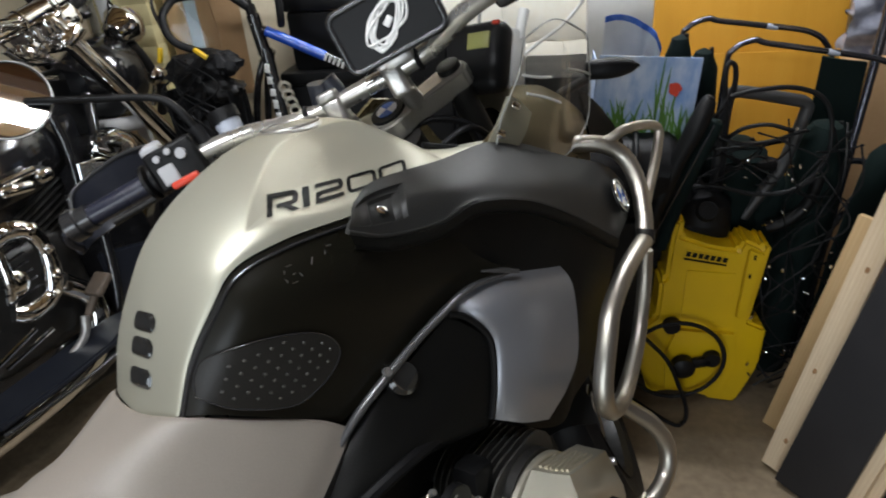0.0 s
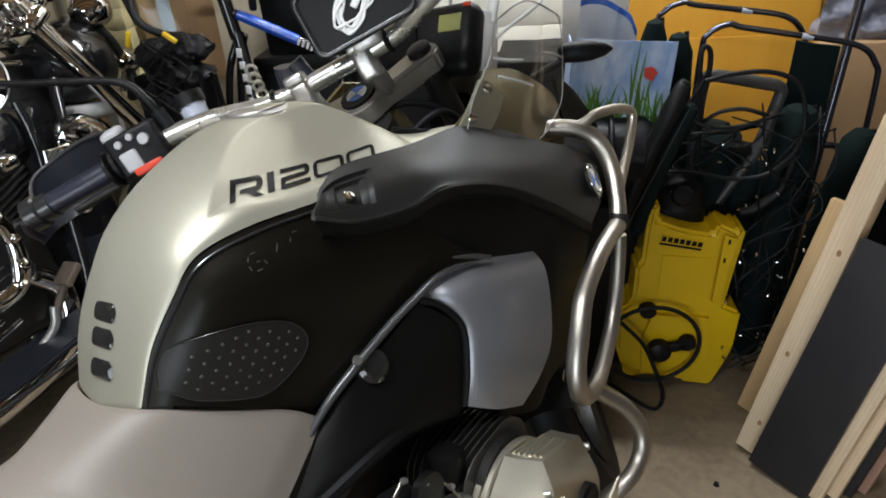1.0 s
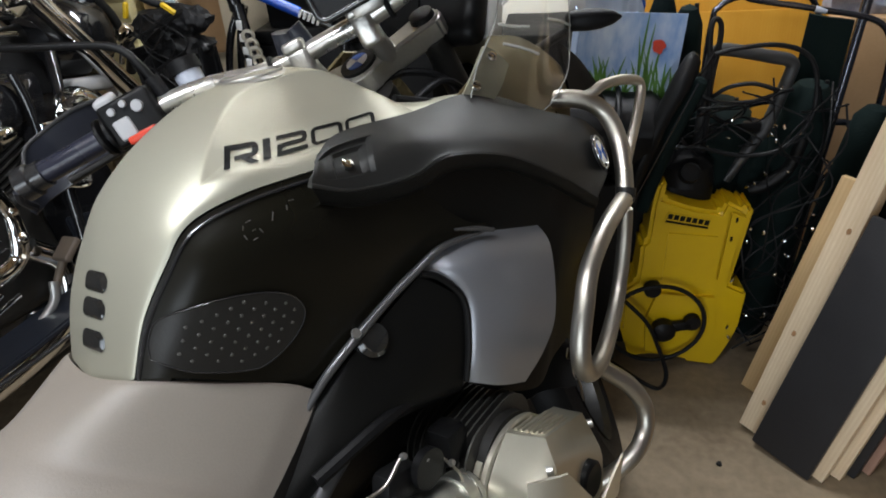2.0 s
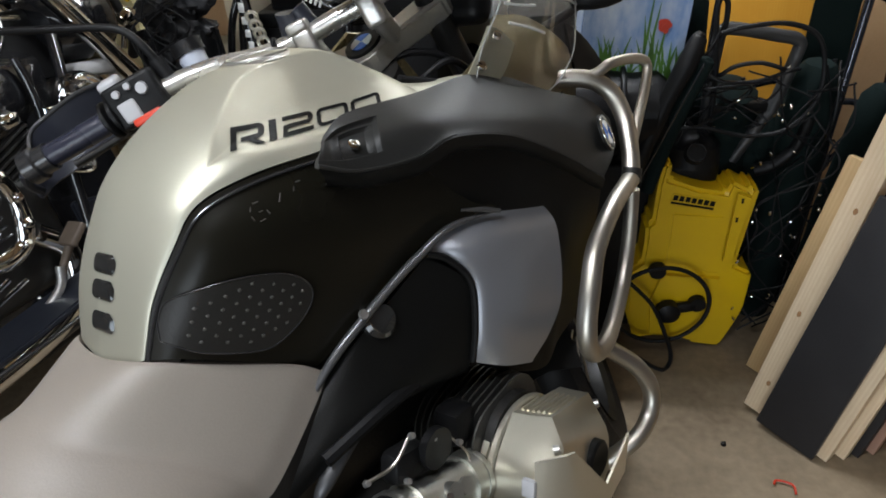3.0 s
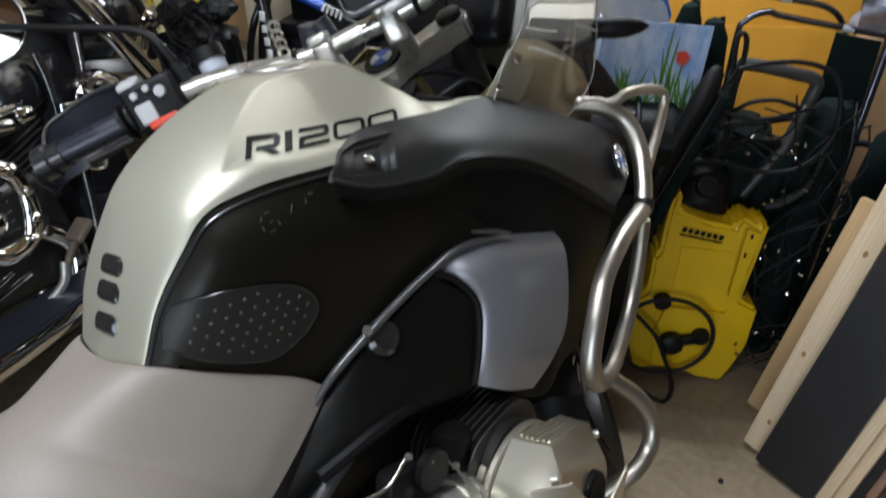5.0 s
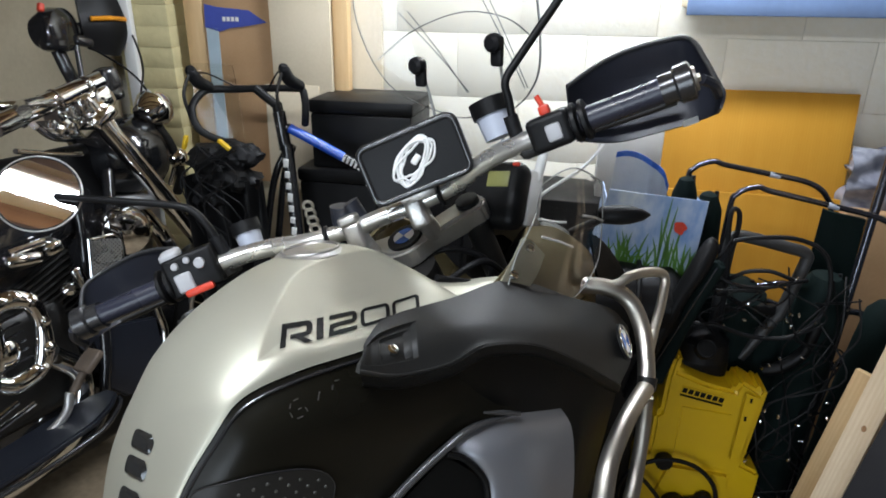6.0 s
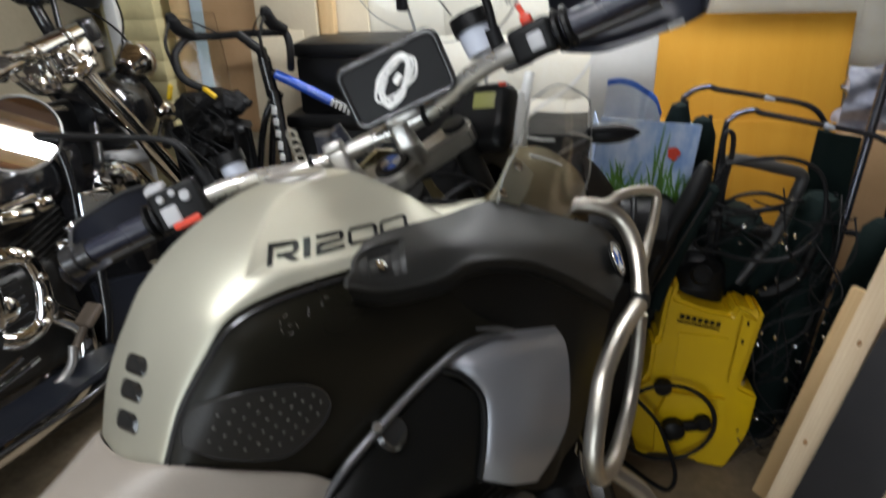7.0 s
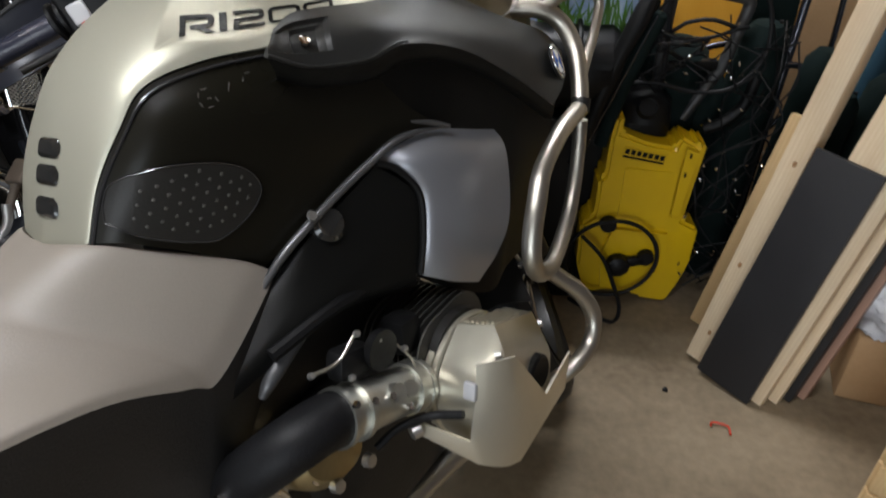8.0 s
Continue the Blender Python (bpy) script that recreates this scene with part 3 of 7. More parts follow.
WING = [
    [(0.820, -0.178, 1.167), (0.875, -0.165, 1.174), (0.993, -0.172, 1.157), (1.132, -0.185, 1.139), (1.246, -0.225, 1.072), (1.326, -0.250, 1.027), (1.352, -0.270, 0.985)],
    [(0.793, -0.197, 1.158), (0.837, -0.199, 1.153), (0.936, -0.217, 1.137), (1.030, -0.234, 1.118), (1.150, -0.262, 1.068), (1.239, -0.283, 1.009), (1.306, -0.294, 0.949)],
    [(0.781, -0.201, 1.147), (0.833, -0.207, 1.119), (0.909, -0.227, 1.104), (0.970, -0.245, 1.109), (1.061, -0.267, 1.074), (1.154, -0.287, 1.006), (1.255, -0.296, 0.923)],
]
WING_UNDER = [WING[2], [(x + 0.02, y + 0.018, z - 0.028) for x, y, z in WING[2]], [(x + 0.045, y + 0.055, z - 0.036) for x, y, z in WING[2]]]
SHROUD = [
    [(0.924, -0.205, 1.103), (0.979, -0.225, 1.108), (1.075, -0.245, 1.076), (1.170, -0.265, 1.004), (1.271, -0.275, 0.921)],
    [(0.995, -0.208, 0.979), (1.041, -0.228, 0.967), (1.148, -0.244, 0.936), (1.215, -0.254, 0.916), (1.310, -0.258, 0.867)],
    [(0.971, -0.212, 0.882), (1.043, -0.232, 0.863), (1.151, -0.247, 0.835), (1.209, -0.247, 0.824), (1.308, -0.233, 0.781)],
    [(0.933, -0.202, 0.763), (0.991, -0.226, 0.705), (1.076, -0.236, 0.650), (1.147, -0.227, 0.656), (1.238, -0.212, 0.640)],
]
GREY = [
    [(0.919, -0.194, 0.963), (0.959, -0.209, 0.972), (1.028, -0.224, 0.968), (1.145, -0.236, 0.930)],
    [(0.931, -0.207, 0.943), (0.956, -0.234, 0.945), (1.020, -0.251, 0.937), (1.140, -0.264, 0.888)],
    [(0.950, -0.230, 0.897), (0.966, -0.245, 0.890), (1.022, -0.262, 0.860), (1.111, -0.272, 0.787)],
    [(0.934, -0.230, 0.830), (0.946, -0.245, 0.826), (0.990, -0.258, 0.796), (1.072, -0.265, 0.738)],
    [(0.917, -0.225, 0.780), (0.935, -0.240, 0.766), (0.966, -0.250, 0.742), (1.022, -0.252, 0.706)],
]
LOWER = [
    [(0.732, -0.147, 0.878), (0.784, -0.167, 0.906), (0.837, -0.178, 0.927), (0.909, -0.199, 0.960)],
    [(0.672, -0.150, 0.842), (0.744, -0.177, 0.856), (0.839, -0.199, 0.867), (0.951, -0.228, 0.886)],
    [(0.590, -0.150, 0.790), (0.680, -0.178, 0.815), (0.785, -0.200, 0.820), (0.914, -0.223, 0.781)],
    [(0.545, -0.146, 0.765), (0.640, -0.168, 0.782), (0.760, -0.186, 0.800), (0.914, -0.205, 0.755)],
]


def mirrored(rows):
    return [flip_y(r) for r in rows]


for rows in (FLANK, [[(x, y * waist(x), z) for x, y, z in r] for r in mirrored(FLANK)]):
    part("flank_panel", surf(rows, 48, 24, 0.005, "side"), GLOSS, bike, "smooth dark side panel")
for rows in (SHROUD, mirrored(SHROUD)):
    part("shroud", surf(rows, 30, 24, 0.006, "side"), PLASTIC, bike, "black plastic tank shroud")
for rows in (GREY, mirrored(GREY)):
    part("shroud_insert", surf(rows, 24, 30, 0.004, "side"), SATIN, bike, "satin grey shroud insert")
for rows in (LOWER, mirrored(LOWER)):
    part("lower_panel", surf(rows, 24, 20, 0.006, "side"), PLASTIC, bike, "black plastic lower side panel")
for i, (rows, under) in enumerate(((WING, WING_UNDER), (mirrored(WING), mirrored(WING_UNDER)))):
    wg = grid_points(rows, 120, 60)
    nrm = (wg[20][30] - wg[20][5]).cross(wg[35][15] - wg[5][15]).normalized()
    if nrm.y * wg[20][15].y < 0:
        nrm = -nrm
    # sunk pocket near the tip, open to the rear, steep at its front end, with a square well round the screw
    for j, row in enumerate(wg):
        for k, p in enumerate(row):
            u, v = k / 119, j / 59
            sides = step(0.20, 0.23, v) * (1 - step(0.74, 0.77, v))
            pocket = sides * step(0.0, 0.10, u) * (1 - step(0.235, 0.246, u)) * 0.0065
            well = step(0.27, 0.30, v) * (1 - step(0.67, 0.70, v)) * step(0.136, 0.144, u) * (1 - step(0.222, 0.230, u)) * 0.005
            p -= nrm * (pocket + well)
    wing = part("wing_cowl", surf_grid(wg, 0.006, "side"), WINGM, bike, "black grained plastic wing cowl")
    wing.data.set_sharp_from_angle(angle=radians(24))
    # underside in the darker plastic: its shade is partly in the colour
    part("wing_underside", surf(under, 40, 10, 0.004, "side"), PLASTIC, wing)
    # raised lip along the lower edge of the tip
    part("wing_lip", tube([p + nrm * 0.0006 for p in wg[59][:62:3]], 0.0022, 40, 8, taper=(1.3, 1, 0.7, 0.3)), WINGM, wing)
    if i == 0:
        centre = wg[29][22]
        m = aim(centre + nrm * 0.0015, centre + nrm)
        part("screw", lathe([(0, 0), (0.0075, 0), (0.007, 0.004), (0.0035, 0.005), (0, 0.0035)], m, 14), CHROME, wing, "bright socket screw")
        mb = aim((1.288, -0.289, 0.985), (1.325, -0.395, 1.02))
        badge = part("badge", lathe([(0, 0), (0.031, 0), (0.031, 0.003), (0.027, 0.0045), (0.0, 0.0045)], mb, 32), INK, wing, "round enamel badge with blue and white quarters")
        part("badge_ring", ring(0.027, 0.0022, mb @ pose(0, 0, 0.0045)), CHROME, badge)
        for q, mt in ((0, WHITE), (90, BLUE), (180, WHITE), (270, BLUE)):
            wedge = [(0, 0)] + [(0.02 * math.cos(radians(a)), 0.02 * math.sin(radians(a))) for a in range(0, 91, 15)]
            part("badge_quarter", prism(wedge, 0.001, mb @ pose(0, 0, 0.0048, 0, 0, q + 20), 0), mt, badge)

for pts in (FLANK[0], flip_y(FLANK[0])):
    part("flank_bead", tube([(x, y * (1.035 if y < 0 else 1.035 * waist(x)), z - 0.006) for x, y, z in pts[:7]], 0.0022, 60, 8), RAILM, bike)
# diagonal edge rail of the flank, its highlight put into the grey, with its big fixing
RAIL = [(0.700, -0.146, 0.868), (0.745, -0.160, 0.903), (0.800, -0.172, 0.928), (0.855, -0.182, 0.948), (0.905, -0.196, 0.966), (0.955, -0.216, 0.983), (1.034, -0.242, 0.972)]
part("panel_rail", tube(RAIL, 0.0062, 40, 10, taper=(0.7, 1, 1, 1, 1, 0.8, 0.25)), RAIL_SHEEN, bike, "rounded panel edge, its highlight in the grey colour")
# highlight that turns back from the rail's end, laid on as a grey rod
part("rail_glint_hook", tube([(1.031, -0.243, 0.970), (1.005, -0.236, 0.985), (0.971, -0.225, 1.000)], 0.004, 14, 8, taper=(0.8, 1, 0.4)), RAIL_SHEEN, bike)
mk = aim((0.818, -0.174, 0.912), (0.80, -0.30, 0.97))
fix = part("panel_fixing", lathe([(0, -0.01), (0.026, -0.01), (0.025, 0.006), (0.019, 0.011), (0.012, 0.008), (0.0, 0.008)], mk, 28), PADGLOSS, bike, "large round black panel fixing")
part("screw", lathe([(0, 0.008), (0.007, 0.008), (0.006, 0.012), (0, 0.011)], aim((0.792, -0.178, 0.938), (0.78, -0.30, 1.0)) @ pose(0, 0, -0.006), 14), ALU, fix)
# dark seam round the insert
part("seam", tube([(0.909, -0.201, 0.962), (0.93, -0.215, 0.945), (0.948, -0.231, 0.900), (0.935, -0.232, 0.835), (0.917, -0.227, 0.782)], 0.005, 30, 8), INK, bike)
# the lower edge's soft sheen is in its grey colour
part("lower_edge", tube([(0.640, -0.166, 0.752), (0.657, -0.172, 0.770), (0.698, -0.178, 0.794), (0.735, -0.182, 0.809), (0.782, -0.188, 0.818), (0.84, -0.196, 0.815)], 0.0105, 30, 10, taper=(0.5, 1, 1, 0.8, 0.5, 0.3)), RAIL_SHEEN, bike, "rolled lower panel edge, its sheen in the grey colour")
part("bracket_tab", prism([(0, 0), (0.055, -0.035), (0.066, -0.085), (0.0, -0.045)], 0.004, pose(0.979, -0.198, 0.735, 90, 0, 0), 0.001), BUTTON, bike, "pale grey bracket tab")

# knee pad with raised studs
flank_tree = BVHTree.FromBMesh(surf(FLANK, 48, 24, 0.005, "side"))


def on_flank(x, z, lift):
    hit, nor, _, _ = flank_tree.ray_cast(Vector((x, -0.5, z)), Vector((0, 1, 0)))
    if hit is None:
        hit, nor, _, _ = flank_tree.find_nearest(Vector((x, -0.15, z)))
    if nor.y > 0:
        nor = -nor
    return hit + lift * nor, nor


PAD = [(0.590, 1.024), (0.598, 1.046), (0.615, 1.065), (0.656, 1.066), (0.706, 1.049), (0.737, 1.026), (0.746, 0.999), (0.727, 0.977), (0.691, 0.962), (0.665, 0.966), (0.616, 0.995)]
outline = [(p[0], p[1]) for p in curve([(a, b, 0) for a, b in PAD + PAD[:1]], 60)[:-1]]


def inside(x, z, ring_, grow=1.0):
    cx, cz = sum(a for a, _ in ring_) / len(ring_), sum(b for _, b in ring_) / len(ring_)
    x, z, odd = cx + (x - cx) / grow, cz + (z - cz) / grow, False
    for (a, b), (c, d) in zip(ring_, ring_[1:] + ring_[:1]):
        if (b > z) != (d > z) and x < a + (z - b) / (d - b) * (c - a):
            odd = not odd
    return odd


pb = bmesh.new()
f = pb.faces.new([pb.verts.new((a, b, 0)) for a, b in outline])
bmesh.ops.triangulate(pb, faces=[f])
bmesh.ops.subdivide_edges(pb, edges=pb.edges, cuts=3, use_grid_fill=True)
for v in pb.verts:
    v.co = on_flank(v.co.x, v.co.y, 0.001)[0]
ext = bmesh.ops.extrude_face_region(pb, geom=pb.faces[:])
for v in [g for g in ext["geom"] if isinstance(g, bmesh.types.BMVert)]:
    v.co = on_flank(v.co.x, v.co.z, 0.0038)[0]
bmesh.ops.recalc_face_normals(pb, faces=pb.faces)
pad = part("knee_pad", pb, PADM, bike, "dark rubber knee pad with raised studs")
part("pad_rim", tube([on_flank(a, b, 0.0036)[0] for a, b in outline], 0.0011, seg=6, closed=True), RAILM, pad, "polished rim of the knee pad")
for r in range(9):
    for c in range(14):
        x, z = 0.560 + 0.0145 * c + 0.0072 * (r % 2), 0.955 + 0.0135 * r
        if inside(x, z, outline, 0.86):
            p, nor = on_flank(x, z, 0.0035)
            part("stud", lathe([(0, 0), (0.0022, 0), (0.0018, 0.0014), (0, 0.002)], aim(p, p + nor), 8), BUTTON_DARK, pad)
# embossed mark on the flank: its glints laid on as short raised grey dashes
for a0, b0, a1, b1 in ((0.722, 1.110, 0.716, 1.110), (0.711, 1.113, 0.7105, 1.118), (0.712, 1.123, 0.715, 1.127), (0.719, 1.129, 0.725, 1.129), (0.728, 1.118, 0.729, 1.113), (0.724, 1.119, 0.720, 1.119), (0.745, 1.120, 0.751, 1.127), (0.766, 1.123, 0.769, 1.127), (0.774, 1.130, 0.780, 1.129)):
    part("emboss_glint", tube([on_flank(a0, b0, 0.0006)[0], on_flank(a1, b1, 0.0006)[0]], 0.0007, 4, 6), BUTTON_DARK, bike)

# seat
SEAT = [
    [(0.553, 0, 1.004), (0.567, -0.075, 1.006), (0.630, -0.112, 0.968), (0.700, -0.137, 0.918), (0.727, -0.147, 0.890)],
    [(0.535, 0, 1.004), (0.552, -0.076, 1.002), (0.615, -0.115, 0.964), (0.685, -0.143, 0.912), (0.714, -0.153, 0.872)],
    [(0.470, 0, 0.990), (0.485, -0.07, 0.974), (0.548, -0.124, 0.915), (0.590, -0.155, 0.86), (0.600, -0.167, 0.818)],
    [(0.435, 0, 0.984), (0.450, -0.075, 0.967), (0.512, -0.130, 0.914), (0.550, -0.159, 0.868), (0.560, -0.170, 0.836)],
    [(0.36, 0, 0.972), (0.37, -0.085, 0.958), (0.41, -0.147, 0.930), (0.442, -0.170, 0.912), (0.450, -0.176, 0.897)],
    [(0.20, 0, 1.0), (0.2, -0.11, 0.992), (0.2, -0.165, 0.984), (0.2, -0.185, 0.974), (0.2, -0.19, 0.962)],
    [(0.06, 0, 1.03), (0.06, -0.10, 1.02), (0.06, -0.15, 1.01), (0.06, -0.17, 1.0), (0.06, -0.172, 0.985)],
]
seat = part("seat", surf([flip_y(r)[:0:-1] + r for r in SEAT], 57, 40, 0.012, "side"), VINYL, bike, "grey beige vinyl rider seat")
VALANCE = [[r[4] for r in SEAT], [(r[4][0] - 0.015, r[4][1] + 0.006, r[4][2] - 0.06) for r in SEAT], [(r[4][0] - 0.04, r[4][1] + 0.03, r[4][2] - 0.16) for r in SEAT]]
for rows in (VALANCE, mirrored(VALANCE)):
    part("seat_valance", surf(rows, 30, 10, 0.006, "side"), VINYL_DARK, bike, "dark vinyl under the seat")
part("tail_rack", box(0.38, 0.26, 0.05, pose(-0.16, 0, 1.03), 0.02, 3), PLASTIC, bike)

# engine: boxer block, finned cylinders with silver covers and guards
part("crankcase", join(box(0.42, 0.34, 0.34, pose(0.86, 0, 0.50), 0.05, 4), box(0.30, 0.30, 0.26, pose(0.60, 0, 0.48), 0.05, 4), box(0.5, 0.26, 0.16, pose(0.8, 0, 0.73), 0.04, 3)), DARK, bike, "dark engine casing")
CYL = (0.925, 0.636)
for side in (-1, 1):
    turn = pose(CYL[0], 0, CYL[1]) @ Matrix.Diagonal((1, side, 1, 1))

    def put(bm):
        moved(bm, turn)
        bmesh.ops.recalc_face_normals(bm, faces=bm.faces)
        return bm

    along = pose(0, 0, 0, -90, 0, 0)
    barrel = part("cylinder", put(lathe([(0, 0.12), (0.075, 0.12), (0.075, 0.27), (0, 0.27)], along, 28)), DARK, bike, "dark finned cylinder")
    for i in range(10):
        part("fin", put(prism(round_rect(0.18, 0.17, 0.06), 0.003, along @ pose(0, 0, 0.145 + 0.0118 * i), 0)), FINM, barrel)
    C = pose(-0.005, 0, -0.030)
    head = part("cylinder_head", put(moved(join(lathe([(0, 0.250), (0.088, 0.250), (0.094, 0.256), (0.094, 0.266), (0.088, 0.269), (0, 0.269)], along, 48), lathe([(0, 0.271), (0.0975, 0.271), (0.100, 0.274), (0.100, 0.281), (0.097, 0.284), (0, 0.284)], along, 48)), C)), SILVER, bike, "silver painted cylinder head")
    # cover: a round drum at the rear that turns into flat faces at the top, front and outside
    back_arc = [(-0.005 + 0.0965 * math.cos(radians(q)), -0.030 + 0.0965 * math.sin(radians(q))) for q in range(270, 119, -10)]
    face = [(-0.017, 0.076), (0.112, 0.018), (0.122, -0.030), (0.092, -0.095)]
    loft = []
    for d, grow, top_in in ((0.286, 1.0, 0.0), (0.312, 1.005, 0.0), (0.352, 1.03, 0.0), (0.368, 0.99, 0.010), (0.378, 0.90, 0.016)):
        row = []
        for q, (x, z) in enumerate(face):
            lift = 0.012 * step(0.29, 0.35, d) if q == 0 else 0.0
            out = d - (0.018 if q == 1 else 0.012 if q == 2 else 0.004 if q == 3 else 0) * step(0.29, 0.352, d)
            row.append((x * grow - top_in * (1.6 if q < 1 else 0.5), out, (z + lift) * grow - top_in * (0.9, 2.4, 1.4, 0)[q]))
        for x, z in back_arc:
            row.append((x * grow, d - 0.0005, z * grow))
        loft.append(row)
    cb = bmesh.new()
    vs = [[cb.verts.new(q) for q in r] for r in loft]
    n = len(vs[0])
    for u, v in zip(vs, vs[1:]):
        for j in range(n):
            cb.faces.new((u[j], u[(j + 1) % n], v[(j + 1) % n], v[j]))
    bmesh.ops.poke(cb, faces=[cb.faces.new(vs[-1])])
    cb.faces.new(vs[0][::-1])
    bmesh.ops.recalc_face_normals(cb, faces=cb.faces)
    cover_tree = BVHTree.FromBMesh(cb)
    cover = part("valve_cover", put(cb), SILVER, head, "silver painted valve cover")
    cover.data.set_sharp_from_angle(angle=radians(30))
    for i in range(6):
        y, ridge = 0.294 + 0.0092 * i, []
        for k in range(9):
            spot = cover_tree.ray_cast(Vector((-0.004 + 0.0108 * k, y - 0.0016 * k, 0.2)), Vector((0, 0, -1)))[0]
            if spot:
                ridge.append(spot + Vector((0, 0, 0.0012)))
        if len(ridge) > 2:
            part("cover_rib", put(tube(ridge, 0.0026, seg=8)), SILVER, cover)
    part("plug_cap", put(lathe([(0, 0.362), (0.030, 0.362), (0.030, 0.376), (0.026, 0.3795), (0, 0.3795)], along @ pose(0.045, 0.040, 0), 24)), INK, cover, "dark spark plug cap")
    for bx_, by_, bz_ in ((0.124, 0.334, -0.012), (-0.045, 0.365, 0.060)):
        part("cover_bolt", put(lathe([(0, 0), (0.0075, 0), (0.0065, 0.009), (0, 0.010)], pose(bx_, by_, bz_, -80, 0, -30), 12)), ALU, cover)
    # guard plate: folded round along its rear edge, cut away in a vee at the top, a tongue to the head
    fold = [Vector((-0.062, 0.384, 0.076)), Vector((-0.072, 0.386, 0.030)), Vector((-0.086, 0.386, -0.025)), Vector((-0.100, 0.384, -0.075)), Vector((-0.104, 0.380, -0.095))]
    rear = [Vector((-0.086, 0.352, 0.074)), Vector((-0.097, 0.352, 0.034)), Vector((-0.118, 0.350, -0.012)), Vector((-0.128, 0.350, -0.030)), Vector((-0.124, 0.352, -0.078))]
    outer = [Vector((-0.045, 0.390, 0.070)), Vector((0.012, 0.396, -0.045)), Vector((0.128, 0.380, -0.058)), Vector((0.098, 0.380, -0.112)), Vector((-0.062, 0.382, -0.120))]
    for q in fold + rear + outer:
        q.y += 0.008
    gb = bmesh.new()
    cols = []
    for f_, r_, near in zip(fold, rear, (outer[0], Vector((-0.028, 0.401, 0.035)), outer[1], Vector((0.0, 0.401, -0.085)), outer[4])):
        end = f_.lerp(near, 0.5)
        line = [(1 - w) ** 2 * r_ + 2 * w * (1 - w) * f_ + w * w * end for w in [k / 8 for k in range(9)]]
        cols.append([gb.verts.new(q) for q in line + [near]])
    for u, v in zip(cols, cols[1:]):
        for j in range(len(u) - 1):
            gb.faces.new((u[j], u[j + 1], v[j + 1], v[j]))
    vee, low = cols[2][-1], cols[3][-1]
    tip, foot = gb.verts.new(outer[2]), gb.verts.new(outer[3])
    gb.faces.new((vee, tip, foot, low))
    gb.faces.new((low, foot, cols[4][-1]))
    t1, t2 = gb.verts.new((-0.140, 0.285, -0.014)), gb.verts.new((-0.146, 0.285, -0.032))
    gb.faces.new((cols[3][0], t1, t2, cols[4][0]))
    bmesh.ops.recalc_face_normals(gb, faces=gb.faces)
    bmesh.ops.solidify(gb, geom=gb.faces[:], thickness=0.0035)
    guard = part("cylinder_guard", put(gb), SILVER_PALE, bike, "light silver cylinder guard plate")
    guard.data.set_sharp_from_angle(angle=radians(42))
    part("lead_clip", put(box(0.010, 0.020, 0.026, pose(-0.098, 0.352, 0.036, 0, 20, 0), 0.003)), BUTTON, guard, "grey plug lead clip")
    part("bolt", put(lathe([(0, 0), (0.012, 0), (0.010, 0.014), (0, 0.016)], pose(-0.143, 0.283, -0.022, 0, -90, 20), 12)), ALU, guard)
    part("spark_lead", put(tube([(-0.20, 0.25, -0.02), (-0.165, 0.27, -0.004), (-0.128, 0.300, -0.004), (-0.115, 0.345, 0.004)], 0.0065, 18, 10)), RUBBER, guard)
    # intake: throttle body with rubber sleeve and clamp rings
    a, b, c = Vector((-0.095, 0.25, 0.010)), Vector((-0.165, 0.25, 0.043)), Vector((-0.243, 0.25, 0.078))
    ax_ = (c - a).normalized()
    body = part("throttle_body", put(join(rod(a, c, 0.035, 24), rod(a.lerp(c, 0.06), a.lerp(c, 0.20), 0.039, 24), rod(b + Vector((0, 0, 0.01)), b + Vector((0.0, 0.036, 0.022)), 0.014, 16), rod(a.lerp(c, 0.3), a.lerp(c, 0.3) + Vector((0, 0.034, 0.022)), 0.012, 16))), CASTM, bike, "cast aluminium throttle body")
    for k in (0.0, 0.80, 1.0):
        q = a.lerp(c, k)
        part("clamp_ring", put(rod(q, q + ax_ * 0.009, 0.0405, 24)), CASTM, body)
    for k, o in ((0.55, (0, 0.032, 0.020)), (0.40, (0, 0.036, -0.006)), (0.75, (0, 0.03, 0.022)), (0.95, (0, 0.03, 0.028))):
        q = a.lerp(c, k) + Vector(o)
        part("screw", put(lathe([(0, 0), (0.0058, 0), (0.0052, 0.006), (0, 0.0065)], aim(q, q + Vector((0, 0.06, 0.03 + o[2]))), 10)), CHROME, body)
    part("intake_stub", put(rod(a - ax_ * 0.05, a, 0.034, 20)), RUBBER, body)
    part("intake_hose", put(tube([c, (-0.275, 0.248, 0.090), (-0.315, 0.232, 0.086), (-0.345, 0.190, 0.055), (-0.355, 0.13, 0.005)], 0.037, 32, 20)), RUBBER, bike, "black rubber intake hose")
    for pts, r in (([(-0.255, 0.235, 0.150), (-0.215, 0.245, 0.145), (-0.18, 0.25, 0.165)], 0.005), ([(-0.20, 0.24, 0.13), (-0.16, 0.245, 0.12), (-0.12, 0.25, 0.10)], 0.004), ([(-0.11, 0.24, 0.10), (-0.10, 0.26, 0.06), (-0.12, 0.27, 0.03)], 0.004)):
        part("throttle_linkage", put(tube(pts, r * 0.5, 14, 8)), STEEL, bike)
    for px_, py_, pz_ in ((-0.255, 0.238, 0.152), (-0.18, 0.252, 0.166), (-0.105, 0.252, 0.085), (-0.21, 0.255, 0.118), (-0.15, 0.255, 0.135)):
        part("union_nut", put(lathe([(0, 0), (0.0048, 0), (0.004, 0.007), (0, 0.008)], pose(px_, py_, pz_, 60 * side, 0, 0), 8)), ALU, bike)
